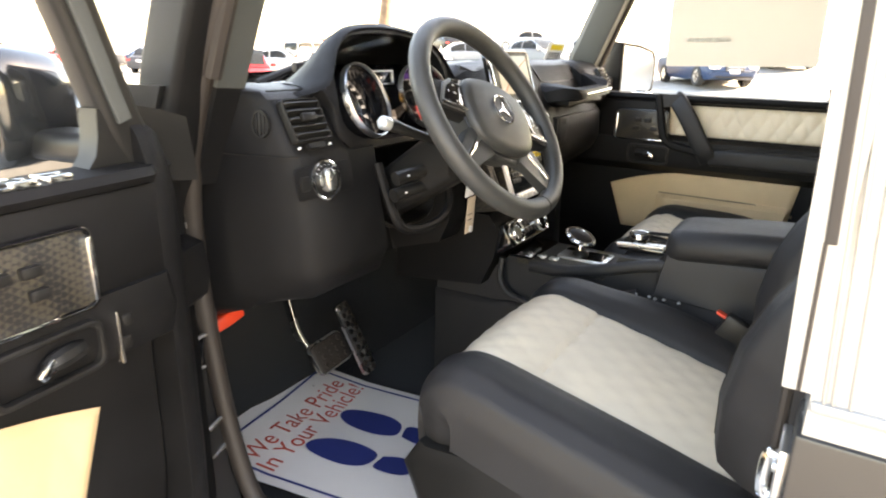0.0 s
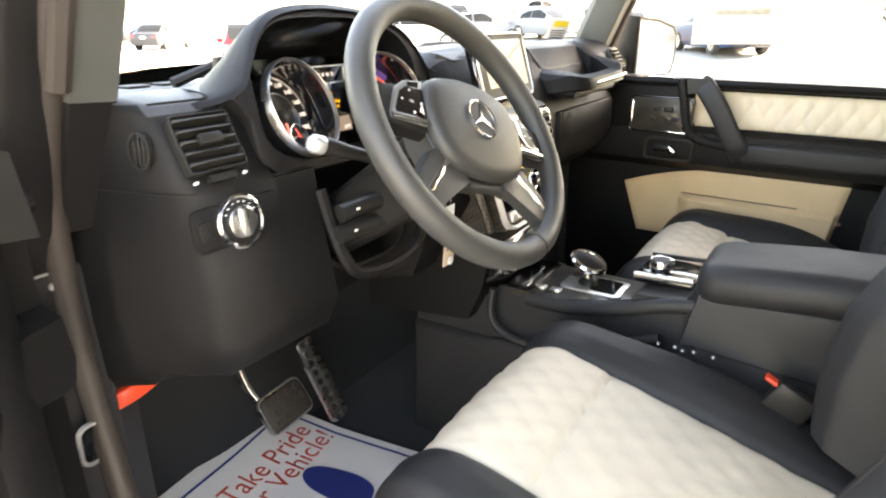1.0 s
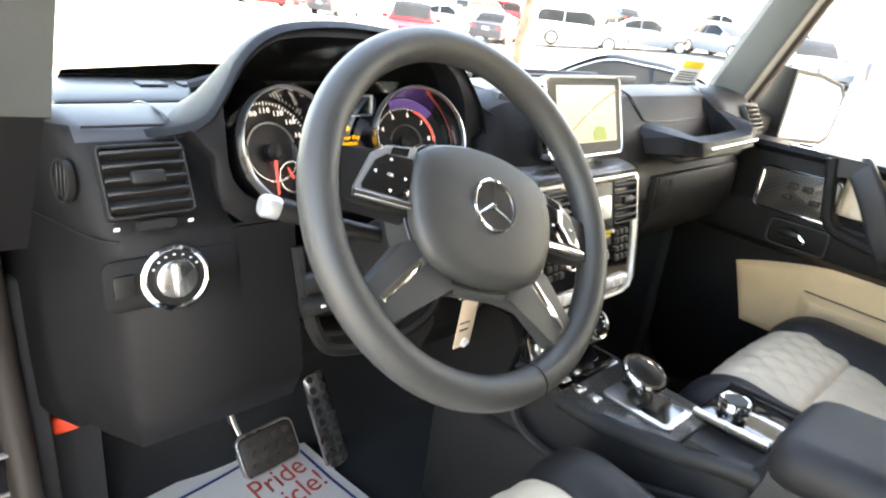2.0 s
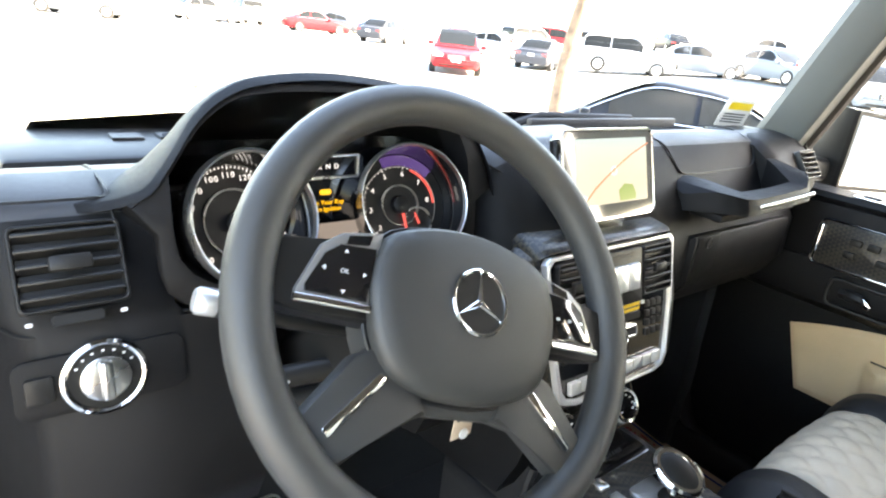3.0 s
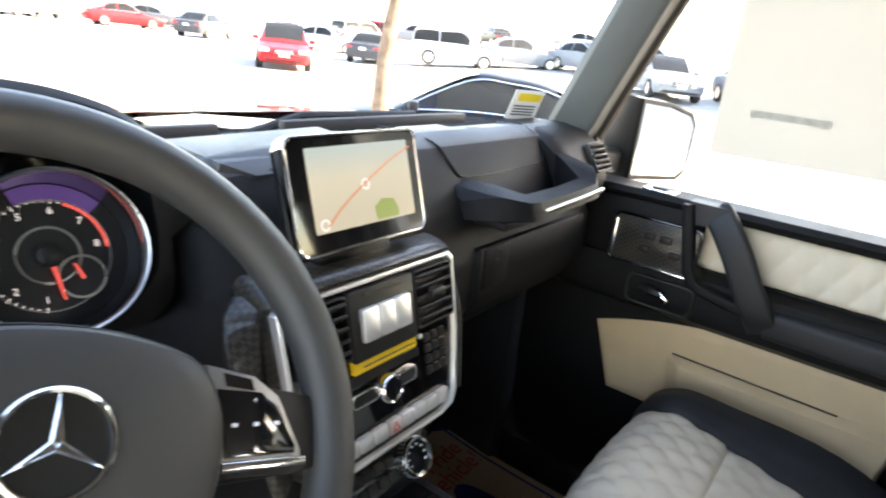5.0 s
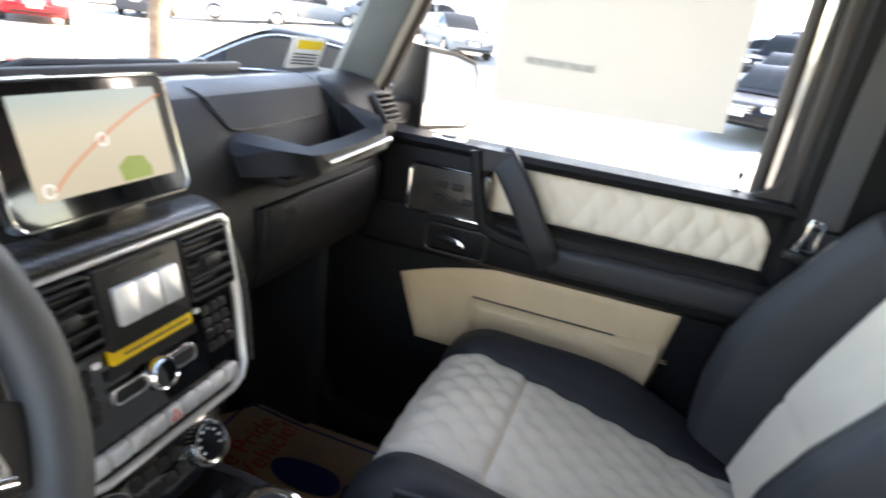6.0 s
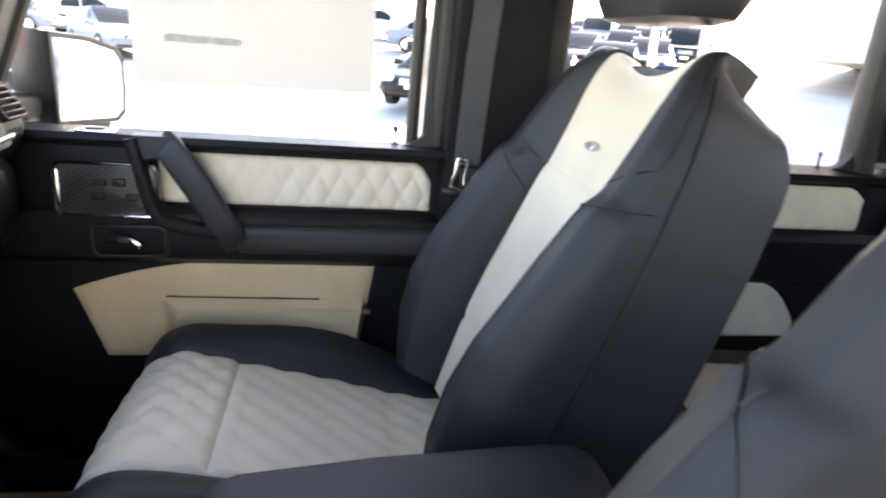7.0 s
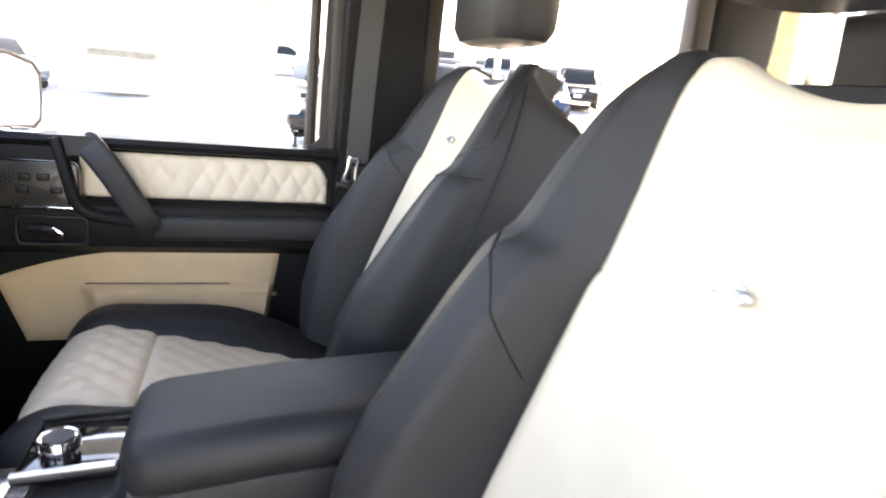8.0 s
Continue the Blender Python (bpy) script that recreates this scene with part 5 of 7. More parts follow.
part("hazard_sign", band([(-0.006, -0.005), (0.006, -0.005), (0, 0.006)], [(-0.0042, -0.004), (0.0042, -0.004), (0, 0.004)], SM @ Matrix.Translation((0, -0.074, 0.010)), 0.0006), REDPLASTIC, stack, "hazard triangle")
for s in (-1, 1):
    part("side_trim", sweep(smooth_path([SM @ Vector((s * 0.132, 0.100, -0.030)), SM @ Vector((s * 0.148, 0.085, -0.024)), SM @ Vector((s * 0.153, 0.045, -0.022)), SM @ Vector((s * 0.150, 0.0, -0.02)), SM @ Vector((s * 0.134, -0.085, -0.02))], 4), rrect(0.034, 0.014, 0.005)), CARBON, stack)

# climate panel below
clim = thing("climate_panel", (0.008, 0.10, 1.00), "glossy climate panel with two chrome dials", "control panel")
CM = axes((0.012, 0.098, 1.056), (1, 0, 0), (0, -0.86, 0.51))
part("panel", prism(rrect(0.205, 0.062, 0.014), CM @ Matrix.Translation((0, 0, -0.05)), 0.050, 0.003), PIANO, clim)
for s in (-1, 1):
    dm = CM @ Matrix.Translation((s * 0.066, -0.002, 0))
    part("dial_ring", lathe(dm, [(0.0250, 0), (0.0250, 0.010), (0.0235, 0.014), (0.0205, 0.013), (0.0200, 0.002)], 36, False), CHROME, clim, "knurled chrome dial")
    for k in range(30):
        a = 2 * math.pi * k / 30
        part("knurl", boxm(dm @ Matrix.Translation((0.0252 * math.cos(a), 0.0252 * math.sin(a), 0.005)) @ Matrix.Rotation(a, 4, "Z"), 0.0014, 0.0022, 0.008, 0), SATIN, clim)
    part("dial_face", lathe(dm, [(0.0203, 0), (0.0203, 0.010), (0.0005, 0.0101)], 32), PIANO, clim)
    for k in range(8):
        a = radians(-30 + 34 * k)
        part("mark", boxm(dm @ Matrix.Translation((0.015 * math.cos(a), 0.015 * math.sin(a), 0.0102)), 0.004, 0.002, 0.0006, 0), WHITEINK, clim)
for k in range(4):
    for r_ in range(2):
        part("key", prism(rrect(0.015, 0.012, 0.002), CM @ Matrix.Translation((-0.027 + 0.018 * k, 0.010 - 0.018 * r_, 0)), 0.004, 0.001), PLASTIC, clim)
part("side_cheek", loft([[(x, 0.140, 1.10), (x, 0.112, 1.06), (x, 0.125, 1.0), (x, 0.155, 0.93), (x, 0.40, 0.90), (x, 0.40, 1.10)] for x in (-0.102, -0.095, 0.12, 0.127)]), DASH, clim)

# ---- centre console ----
con = thing("centre_console", (0.02, -0.2, FLOOR), "black leather centre console with carbon-fibre deck", "centre console")
side = [(0.30, 0.62), (0.30, 0.95), (0.13, 0.97), (0.105, 1.0), (0.06, 1.0), (-0.03, 0.985), (-0.12, 0.99), (-0.15, 1.045), (-0.225, 1.050), (-0.240, 1.070), (-0.255, 1.086), (-0.60, 1.094), (-0.64, 1.0), (-0.64, 0.62)]
low = [(0.30, 0.62), (0.30, 0.88), (0.13, 0.885), (0.105, 0.89), (0.06, 0.895), (-0.03, 0.90), (-0.12, 0.905), (-0.19, 0.915), (-0.222, 0.950), (-0.236, 1.020), (-0.248, 1.078), (-0.60, 1.094), (-0.64, 1.0), (-0.64, 0.62)]
body = []
for x, prof, k, dz in ((-0.080, low, 0.985, 0.014), (-0.074, low, 1, 0.002), (-0.066, low, 1, 0.0), (-0.060, side, 1, 0.0), (0.114, side, 1, 0.002), (0.120, side, 0.985, 0.014)):
    body.append([(x, y * k - 0.2 * (1 - k), z if z < 0.8 else z - dz) for y, z in prof])
part("body", loft(body), BLACK, con, smooth=50)
part("deck", box(-0.062, 0.102, -0.125, 0.085, 0.985, 1.001, 0.005), CARBON, con, "glossy carbon-fibre deck")
part("shift_plate", prism(rrect(0.080, 0.115, 0.010), axes((0.030, -0.048, 1.001), (1, 0, 0), (0, 0, 1)), 0.004, 0.001), SATIN, con, "satin metal shift plate")
part("shift_plate_inset", prism(rrect(0.062, 0.050, 0.006), axes((0.030, -0.070, 1.005), (1, 0, 0), (0, 0, 1)), 0.001), PIANO, con)
for k in range(3):
    part("deck_switch", box(-0.045 + 0.002 * k, -0.025, 0.055 - 0.03 * k, 0.075 - 0.03 * k, 1.001, 1.007, 0.002), SATIN, con)
part("ash_lid", loft([[(x, 0.105, 1.004), (x, 0.06, 1.006), (x, 0.045, 1.002), (x, 0.105, 0.99)] for x in (-0.06, 0.095)]), PIANO, con, "glossy roll lid")
part("side_rail", tube(smooth_path([(-0.083, 0.11, 1.0), (-0.088, 0.112, 0.95), (-0.086, 0.085, 0.915), (-0.083, 0.02, 0.905), (-0.082, -0.08, 0.935), (-0.082, -0.20, 0.985)], 5), 0.008, 8), BLACK, con)
part("hand_brake_boot", sweep(smooth_path([(-0.055, 0.05, 0.985), (-0.058, -0.04, 0.990), (-0.060, -0.13, 1.014), (-0.058, -0.20, 1.036), (-0.050, -0.275, 1.048)], 4), rrect(0.030, 0.026, 0.011)), BLACK, con, "soft black lever gaiter")
part("seam", tube([(-0.0765, -0.235, 1.04), (-0.079, -0.25, 0.99), (-0.081, -0.262, 0.93)], 0.0012, 5), PLASTIC, con)
part("long_seam", tube([(-0.080, -0.235, 0.985), (-0.0808, -0.40, 0.975), (-0.0808, -0.60, 0.965)], 0.0012, 5), PLASTIC, con)
sh = thing("gear_selector", (0.03, -0.03, 1.002), "chrome-framed gear selector knob", "gear lever")
part("stem", tube([(0.030, -0.035, 1.003), (0.031, -0.032, 1.030)], [0.010, 0.008], 12), CHROME, sh)
part("boot", lathe(Matrix.Translation((0.030, -0.035, 1.004)), [(0.020, 0), (0.018, 0.006), (0.010, 0.012)], 20), PLASTIC, sh)
km = axes((0.032, -0.030, 1.044), (1, 0.1, 0.35), (-0.36, -0.42, 0.83))
el = [(0.021 * math.cos(2 * math.pi * k / 32), 0.031 * math.sin(2 * math.pi * k / 32)) for k in range(32)]
part("knob", loft([[km @ Vector((x * k, y * k, z)) for x, y in el] for k, z in ((0.5, -0.014), (0.9, -0.008), (1.0, 0.0), (0.93, 0.007), (0.7, 0.010), (0.05, 0.011))]), PLASTIC, sh)
part("knob_ring", tube([km @ Vector((x * 1.0, y * 1.0, 0.003)) for x, y in el], 0.0062, 8, True), CHROME, sh, "polished ring")
ctl = thing("console_controller", (0.04, -0.18, 1.05), "chrome rotary controller on a black tray", "controller")
part("tray", box(-0.010, 0.098, -0.228, -0.130, 1.046, 1.060, 0.004), PIANO, ctl)
part("tray_rail", sweep([(-0.014, -0.130, 1.060), (-0.014, -0.228, 1.066)], rrect(0.009, 0.010, 0.002)), SATIN, ctl, "bright tray rail")
part("tray_rail", sweep([(0.102, -0.130, 1.060), (0.102, -0.228, 1.066)], rrect(0.006, 0.008, 0.002)), PLASTIC, ctl)
part("knob", lathe(Matrix.Translation((0.026, -0.165, 1.060)), [(0.017, 0), (0.017, 0.005), (0.0215, 0.009), (0.0215, 0.019), (0.0195, 0.022), (0.016, 0.021), (0.0005, 0.0212)], 36), CHROME, ctl, "chrome controller knob")
part("knob_top", lathe(Matrix.Translation((0.026, -0.165, 1.0814)), [(0.0155, 0), (0.0155, 0.0006), (0.0005, 0.0012)], 28), PLASTIC, ctl)
arm = thing("armrest", (0.02, -0.41, 1.04), "black leather padded centre armrest", "armrest")
ax = [(-0.238, 0.62, 0.45), (-0.243, 0.82, 0.75), (-0.253, 0.94, 0.93), (-0.270, 1.0, 1.0), (-0.40, 1.0, 1.0), (-0.57, 1.0, 1.0), (-0.60, 0.97, 0.95), (-0.615, 0.85, 0.8)]
part("cushion", loft([[(0.003 + x * kx, y, 1.092 + 0.026 * min(1, (y + 0.24) / -0.24) + z * kz - 0.9 * x * x) for x, z in rrect(0.180, 0.066, 0.031, 6)] for y, kx, kz in ax]), BLACK, arm, "padded leather lid")
part("lid_seam", tube([(0.004 + x, y, 1.080 + 0.026 * min(1, (y + 0.24) / -0.24)) for x, y in ((-0.0885, -0.27), (-0.0885, -0.60))], 0.0012, 5), PLASTIC, arm)
part("latch", box(0.012, 0.034, -0.250, -0.234, 1.080, 1.094, 0.003), CHROME, arm, "bright latch")

# ---- pedals ----
ped = thing("brake_pedal", (-0.37, 0.40, 0.74), "black rubber brake pedal on a metal arm", "pedal")
pm = axes((-0.366, 0.388, 0.800), (0.96, -0.03, 0.1), (0, -0.82, 0.57))
part("pad", prism(rrect(0.098, 0.066, 0.012), pm @ Matrix.Translation((0, 0, -0.012)), 0.014, 0.004), RUBBER, ped)
part("pad_rim", band(rrect(0.106, 0.074, 0.015), rrect(0.098, 0.066, 0.012), pm @ Matrix.Translation((0, 0, -0.016)), 0.012, 0.003), SATIN, ped, "metal edge")
for i in range(4):
    for j in range(3):
        part("stud", lathe(pm @ Matrix.Translation((-0.033 + 0.022 * i + 0.005 * (j % 2), -0.020 + 0.020 * j, 0.002)), [(0.0065, 0), (0.006, 0.003), (0.0005, 0.0032)], 10), RUBBER, ped)
part("arm", sweep(smooth_path([(-0.40, 0.425, 0.805), (-0.41, 0.45, 0.85), (-0.415, 0.47, 0.93), (-0.415, 0.48, 1.0)], 4), rrect(0.008, 0.022, 0.002), (0, 1, 0)), SATIN, ped, "bare metal arm")
acc = thing("accelerator_pedal", (-0.215, 0.43, 0.65), "slim metal accelerator pedal with rubber studs", "pedal")
am = axes((-0.222, 0.438, 0.762), (1, 0.02, 0.05), (0.02, -0.92, 0.39)) @ Matrix.Rotation(radians(4), 4, "Z")
part("pad", prism(rrect(0.048, 0.196, 0.012), am @ Matrix.Translation((0, 0, -0.010)), 0.010, 0.003), SATIN, acc, "brushed metal plate")
for i in range(2):
    for j in range(9):
        part("stud", lathe(am @ Matrix.Translation((-0.011 + 0.022 * i, -0.088 + 0.022 * j, 0)), [(0.0072, 0), (0.0068, 0.004), (0.0005, 0.0042)], 10), RUBBER, acc)

# ---- paper floor mats ----
def ripple(x, y):
    return 0.004 * math.sin(9 * x + 3 * y) + 0.003 * noise.noise((x * 7, y * 7, 0.3))


def paper_mat(name, cx, cy, turn, paper, label, lift):
    """A printed paper mat; own x across the car, y ahead."""
    t = thing(name, (cx, cy, FLOOR), label, "paper floor mat", "paper floor mats")
    base = pose(cx, cy, 0, 0, 0, turn)

    def up(x, y, e=0.0):
        p = base @ Vector((x, y, 0))
        rise = max(0.0, (y - 0.10)) * 0.12
        return (p.x, p.y, FLOOR + lift + ripple(p.x, p.y) + rise + e)

    def flat(poly, e, mtl, nm, lab=""):
        bm = bmesh.new()
        bm.faces.new([bm.verts.new((x, y, 0)) for x, y in poly])
        bmesh.ops.triangulate(bm, faces=bm.faces[:])
        for _ in range(2):
            bmesh.ops.subdivide_edges(bm, edges=[q for q in bm.edges if q.calc_length() > 0.03], cuts=1, use_grid_fill=True)
            bmesh.ops.triangulate(bm, faces=bm.faces[:])
        for v in bm.verts:
            v.co = up(v.co.x, v.co.y, e)
        return part(nm, bm, mtl, t, lab)

    part("sheet", grid(lambda u, v: up(-0.215 + 0.43 * u, -0.27 + 0.54 * v - (0.07 * max(0, (u - 0.75) / 0.25) if v > 0.9 else 0)), 24, 32), paper, t)
    for x0, x1, y0, y1 in ((-0.196, -0.190, -0.25, 0.228), (0.190, 0.196, -0.25, 0.228), (-0.196, 0.196, 0.228, 0.234)):
        part("border", grid(lambda u, v, x0=x0, x1=x1, y0=y0, y1=y1: up(x0 + (x1 - x0) * u, y0 + (y1 - y0) * v, 0.002), 10 if x1 - x0 > 0.1 else 1, 14 if y1 - y0 > 0.1 else 1), BLUEINK, t)
    for k, text in enumerate(("We Take Pride", "In Your Vehicle!")):
        ob = words("print", text, Matrix.Identity(4), 0.066, REDINK, None, deep=0.0)
        for v in ob.data.vertices:
            v.co = WORLD[t.name].inverted() @ Vector(up(v.co.x * 0.86, 0.160 - 0.052 * k + v.co.y, 0.0025))
        ob.parent = t
        WORLD[ob.name] = WORLD[t.name]
    foot = [(0.012, -0.02), (0.034, -0.01), (0.046, 0.02), (0.045, 0.06), (0.036, 0.10), (0.020, 0.118), (0.000, 0.112), (-0.016, 0.085), (-0.022, 0.045), (-0.018, 0.01), (-0.006, -0.016)]
    heel = [(-0.004, -0.030), (0.030, -0.026), (0.038, -0.055), (0.034, -0.085), (0.016, -0.100), (-0.004, -0.094), (-0.012, -0.065)]
    for s in (-1, 1):
        for shp, nm in ((foot, "shoe_sole"), (heel, "shoe_heel")):
            q = [(p[0], p[1]) for p in smooth_path([(x, y, 0) for x, y in shp + shp[:1]], 4)][:-1]
            q = [(s * (x * 1.15 + 0.042 + 0.05 * (y + 0.1)), y * 1.18 - 0.055) for x, y in q]
            flat(q if s > 0 else q[::-1], 0.0022, BLUEINK, nm, "blue printed shoe sole" if nm == "shoe_sole" else "")
    part("red_band", grid(lambda u, v: up(-0.215 + 0.43 * u, -0.27 + 0.055 * v, 0.002), 16, 3), REDINK, t, "red printed band")
    ob = words("thanks", "THANK YOU", Matrix.Identity(4), 0.034, WHITEINK, None, deep=0.0)
    for v in ob.data.vertices:
        v.co = WORLD[t.name].inverted() @ Vector(up(v.co.x, -0.243 + v.co.y, 0.004))
    ob.parent = t
    WORLD[ob.name] = WORLD[t.name]


paper_mat("paper_floor_mat", -0.390, 0.300, 9, PAPER, "white paper floor mat printed with red words and blue shoe soles", 0.012)
paper_mat("paper_floor_mat", 0.45, 0.20, 0, PAPERSHADE, "paper floor mat coloured tan for its shade, printed with words and shoe soles", 0.012)

# ---- front seats ----
CUSH = [(-0.55, 0.903), (-0.46, 0.915), (-0.33, 0.947), (-0.172, 0.983), (-0.115, 0.996), (-0.078, 0.999), (-0.048, 0.989), (-0.026, 0.966), (-0.014, 0.930), (-0.014, 0.88), (-0.024, 0.82)]
BACK_Z = [0.945, 1.03, 1.10, 1.16, 1.22, 1.28, 1.335, 1.362, 1.42, 1.475]


def back_line(y, z, lean):
    """The front face of a backrest that passes y, z, leaning back by lean; its top rolls over."""
    pts = [(y - lean * (q - z), q) for q in BACK_Z]
    ty = y - lean * (1.508 - z)
    return pts + [(ty - 0.004, 1.508), (ty - 0.026, 1.526), (ty - 0.075, 1.505)]


BACK_L = back_line(-0.648, 1.378, 0.32)
BACK_R = back_line(-0.711, 1.404, 0.364)


def along(pts, k):
    """A place and the outward way at k from 0 to 1 of a line in y, z."""
    ln = smooth_path([(0, y, z) for y, z in pts], 8)
    x = k * (len(ln) - 1)
    i = min(int(x), len(ln) - 2)
    p = ln[i].lerp(ln[i + 1], x - i)
    a, b = ln[max(i - 2, 0)], ln[min(i + 3, len(ln) - 1)]
    d = (b - a).normalized()
    return p, d


def lerp_table(t, k):
    for (a, *va), (b, *vb) in zip(t, t[1:]):
        if k <= b:
            f = (k - a) / (b - a)
            return [x + (y - x) * f for x, y in zip(va, vb)]
    return list(t[-1][1:])


def car_seat(cx, dy, dz, BACK, fore, wide, label):
    s = thing("car_seat", (cx, -0.25 + dy, FLOOR), label, "car seat", "front seats")

    def cush(k, x, h):
        p, d = along(CUSH, k)
        n = Vector((0, -d.z, d.y))
        return Vector((cx + x, p.y + dy, p.z + dz)) + n * h

    CH = 0.147

    def half(u):
        return CH - 0.012 * max(0.0, 1 - u / 0.45)

    def mid(u, v):
        x = half(u) * (2 * v - 1)
        p, _ = along(CUSH, u)
        g = 0.0
        for sy in (-0.172, -0.424):
            g = max(g, 1 - abs(p.y - sy) / 0.007)
        e = min(1, min(v, 1 - v) * 2 * CH / 0.008)
        h = (0.004 + quilt(p.y / 0.060, x / 0.046, 0.0024 if cx < 0 else 0.0060)) * e * (1 - max(g, 0)) + 0.006 * (1 - (2 * v - 1) ** 2) - 0.003
        return cush(u, x, h)

    part("cushion_centre", grid(mid, 120, 44), CREAM, s, "cream quilted leather centre", 60)
    for q in (-1, 1):
        def bol(u, v, q=q):
            x, h = lerp_table([(0, half(u), -0.004), (0.08, half(u) + 0.008, 0.006), (0.25, half(u) + 0.035, 0.013), (0.45, CH + 0.072, 0.010), (0.62, CH + 0.100, -0.010), (0.78, CH + 0.110, -0.045), (1.0, CH + 0.108, -0.115)], v)
            yy = along(CUSH, u)[0].y
            if not (cx < 0 and q < 0):
                swell = 0.045 if cx > 0 else 0.032
                h += swell * math.exp(-((yy + 0.30) / 0.17) ** 2) * max(0.0, 1 - abs(v - 0.42) / 0.36)
            rise = 1.0 - 0.3 * max(0, (u - 0.6) / 0.4)
            if v > 0.6 and u > 0.62:
                x = x - 0.035 * ((u - 0.62) / 0.38) ** 2
            return cush(u, q * x, h * rise)
        part("cushion_bolster", grid(bol, 46, 26), BLACK, s, "black leather side bolster", 60)
        for off in (0.0,):
            part("cushion_piping", tube([bol(k / 40, 0.005) for k in range(3, 38)], 0.0022, 6), BLACK, s)
    base = [(-0.50, 0.66), (-0.54, 0.86), (-0.30, 0.90), (-0.02, 0.87), (0.010, 0.82), (-0.02, 0.75), (-0.12, 0.68), (-0.20, 0.66)]
    part("seat_base", loft([[(cx + x, y * k - 0.26 * (1 - k) + dy, z + dz) for y, z in base] for x, k in ((-0.250, 0.93), (-0.240, 1.0), (0.240, 1.0), (0.250, 0.93))]), PLASTIC, s, "black plastic seat base")
    for q in (-1, 1):
        part("seat_rail", box(cx + q * 0.20 - 0.02, cx + q * 0.20 + 0.02, -0.55 + dy, 0.02 + dy, FLOOR + 0.001, FLOOR + 0.035, 0.005), PLASTIC, s)
    # backrest
    width = [(k / 12, c, w, b * fore) for k, c, w, b in ((0, 0.122, 0.212, 0.080), (1, 0.132, 0.240, 0.112), (2, 0.138, 0.250, 0.122), (3, 0.138, 0.252, 0.117), (4, 0.136, 0.252, 0.102), (5, 0.132, 0.250, 0.088), (6, 0.128, 0.245, 0.072), (6.6, 0.123, 0.243, 0.062), (7, 0.120, 0.241, 0.055), (8, 0.119, 0.230, 0.043), (9, 0.121, 0.210, 0.030), (10, 0.122, 0.184, 0.014), (11, 0.121, 0.164, 0.003), (12, 0.117, 0.150, 0.0))]
    width = [(k, c + wide * max(0.0, (k - 0.3) / 0.7), w, b) for k, c, w, b in width]

    def back(k, x, h):
        p, d = along(BACK, k)
        n = Vector((0, d.z, -d.y))
        scoop = 0.028 * min(1.0, max(0.0, (k - 0.62) / 0.22)) * max(0.0, 1 - (x / 0.115) ** 2)
        return Vector((cx + x, p.y, p.z - scoop)) + n * h

    def bmid(u, v):
        c, w, b = lerp_table(width, u)
        x = -c + 2 * c * v
        e = min(1, min(v, 1 - v) * 2 * c / 0.010)
        g = max(0, 1 - abs(u - 0.13) / 0.008, 1 - abs(u - 0.56) / 0.006)
        h = 0.008 * e - 0.004 + 0.016 * b / 0.1 * (2 * v - 1) ** 4 - 0.006 * g
        return back(u, x, h)

    part("back_centre", grid(bmid, 90, 30), CREAM, s, "cream leather backrest centre", 60)
    for q in (-1, 1):
        def bb(u, v, q=q):
            c, w, b = lerp_table(width, u)
            r = w - c
            steep = lerp_table([(0, 0.0, -0.004), (0.06, 0.04, 0.25), (0.20, 0.20, 0.80), (0.34, 0.46, 1.0), (0.48, 0.74, 0.92), (0.60, 0.93, 0.55), (0.72, 1.0, 0.0), (1.0, 0.98, -9)], v)
            flat = lerp_table([(0, 0.0, -0.004), (0.06, 0.05, 0.08), (0.20, 0.22, 0.48), (0.34, 0.46, 0.92), (0.48, 0.74, 0.94), (0.60, 0.93, 0.57), (0.72, 1.0, 0.0), (1.0, 0.98, -9)], v)
            f = min(1.0, max(0.0, (u - 0.36) / 0.34))
            f = f * f * (3 - 2 * f)
            x, h = [p + (q2 - p) * f for p, q2 in zip(steep, flat)]
            hh = h * b
            if v > 0.72:
                f = (v - 0.72) / 0.28
                hh = -0.125 * f * (1 - 0.55 * max(0.0, (u - 0.70) / 0.30))
                x = 1.0 - 0.02 * f
            return back(u, q * (c + r * x), hh + (0.008 if 0.03 < v < 0.7 else 0.0) * (1 - min(1, b / 0.03)))
        part("back_bolster", grid(bb, 60, 36), BLACK, s, "black leather backrest bolster", 60)
        st = [bb(0.57 - 0.20 * t, 0.54 - 0.48 * t) if cx < 0 else bb(0.585 - 0.145 * t, 0.66 - 0.64 * t) for t in [i / 14 for i in range(15)]]
        for o in (0.0, 0.012, 0.018):
            part("bolster_seam", tube([p + Vector((0, 0.001, -o)) for p in st], 0.0011 if o == 0 else 0.0006, 5), PLASTIC, s)
        part("ridge_seam", tube([bb(0.03 + 0.50 * t, 0.36) for t in [i / 30 for i in range(31)]], 0.0012, 5), PLASTIC, s)
        if cx > 0:
            part("shoulder_seam", tube([bb(0.555 + 0.36 * t, 0.10 + 0.5 * min(1, t * 4)) for t in [i / 24 for i in range(25)]], 0.0014, 5), PLASTIC, s)
        part("long_seam", tube([bb(0.03 + 0.80 * t, 0.715) + Vector((q * 0.001, 0, 0)) for t in [i / 40 for i in range(41)]], 0.0016, 5), PLASTIC, s)
    rr = []
    for k in [0.0, 0.08, 0.16, 0.25, 0.34, 0.42, 0.5, 0.58, 0.66, 0.73, 0.79, 0.84, 0.89, 0.93]:
        c, w, b = lerp_table(width, k)
        q = 1 - 0.95 * max(0.0, (k - 0.76) / 0.18)
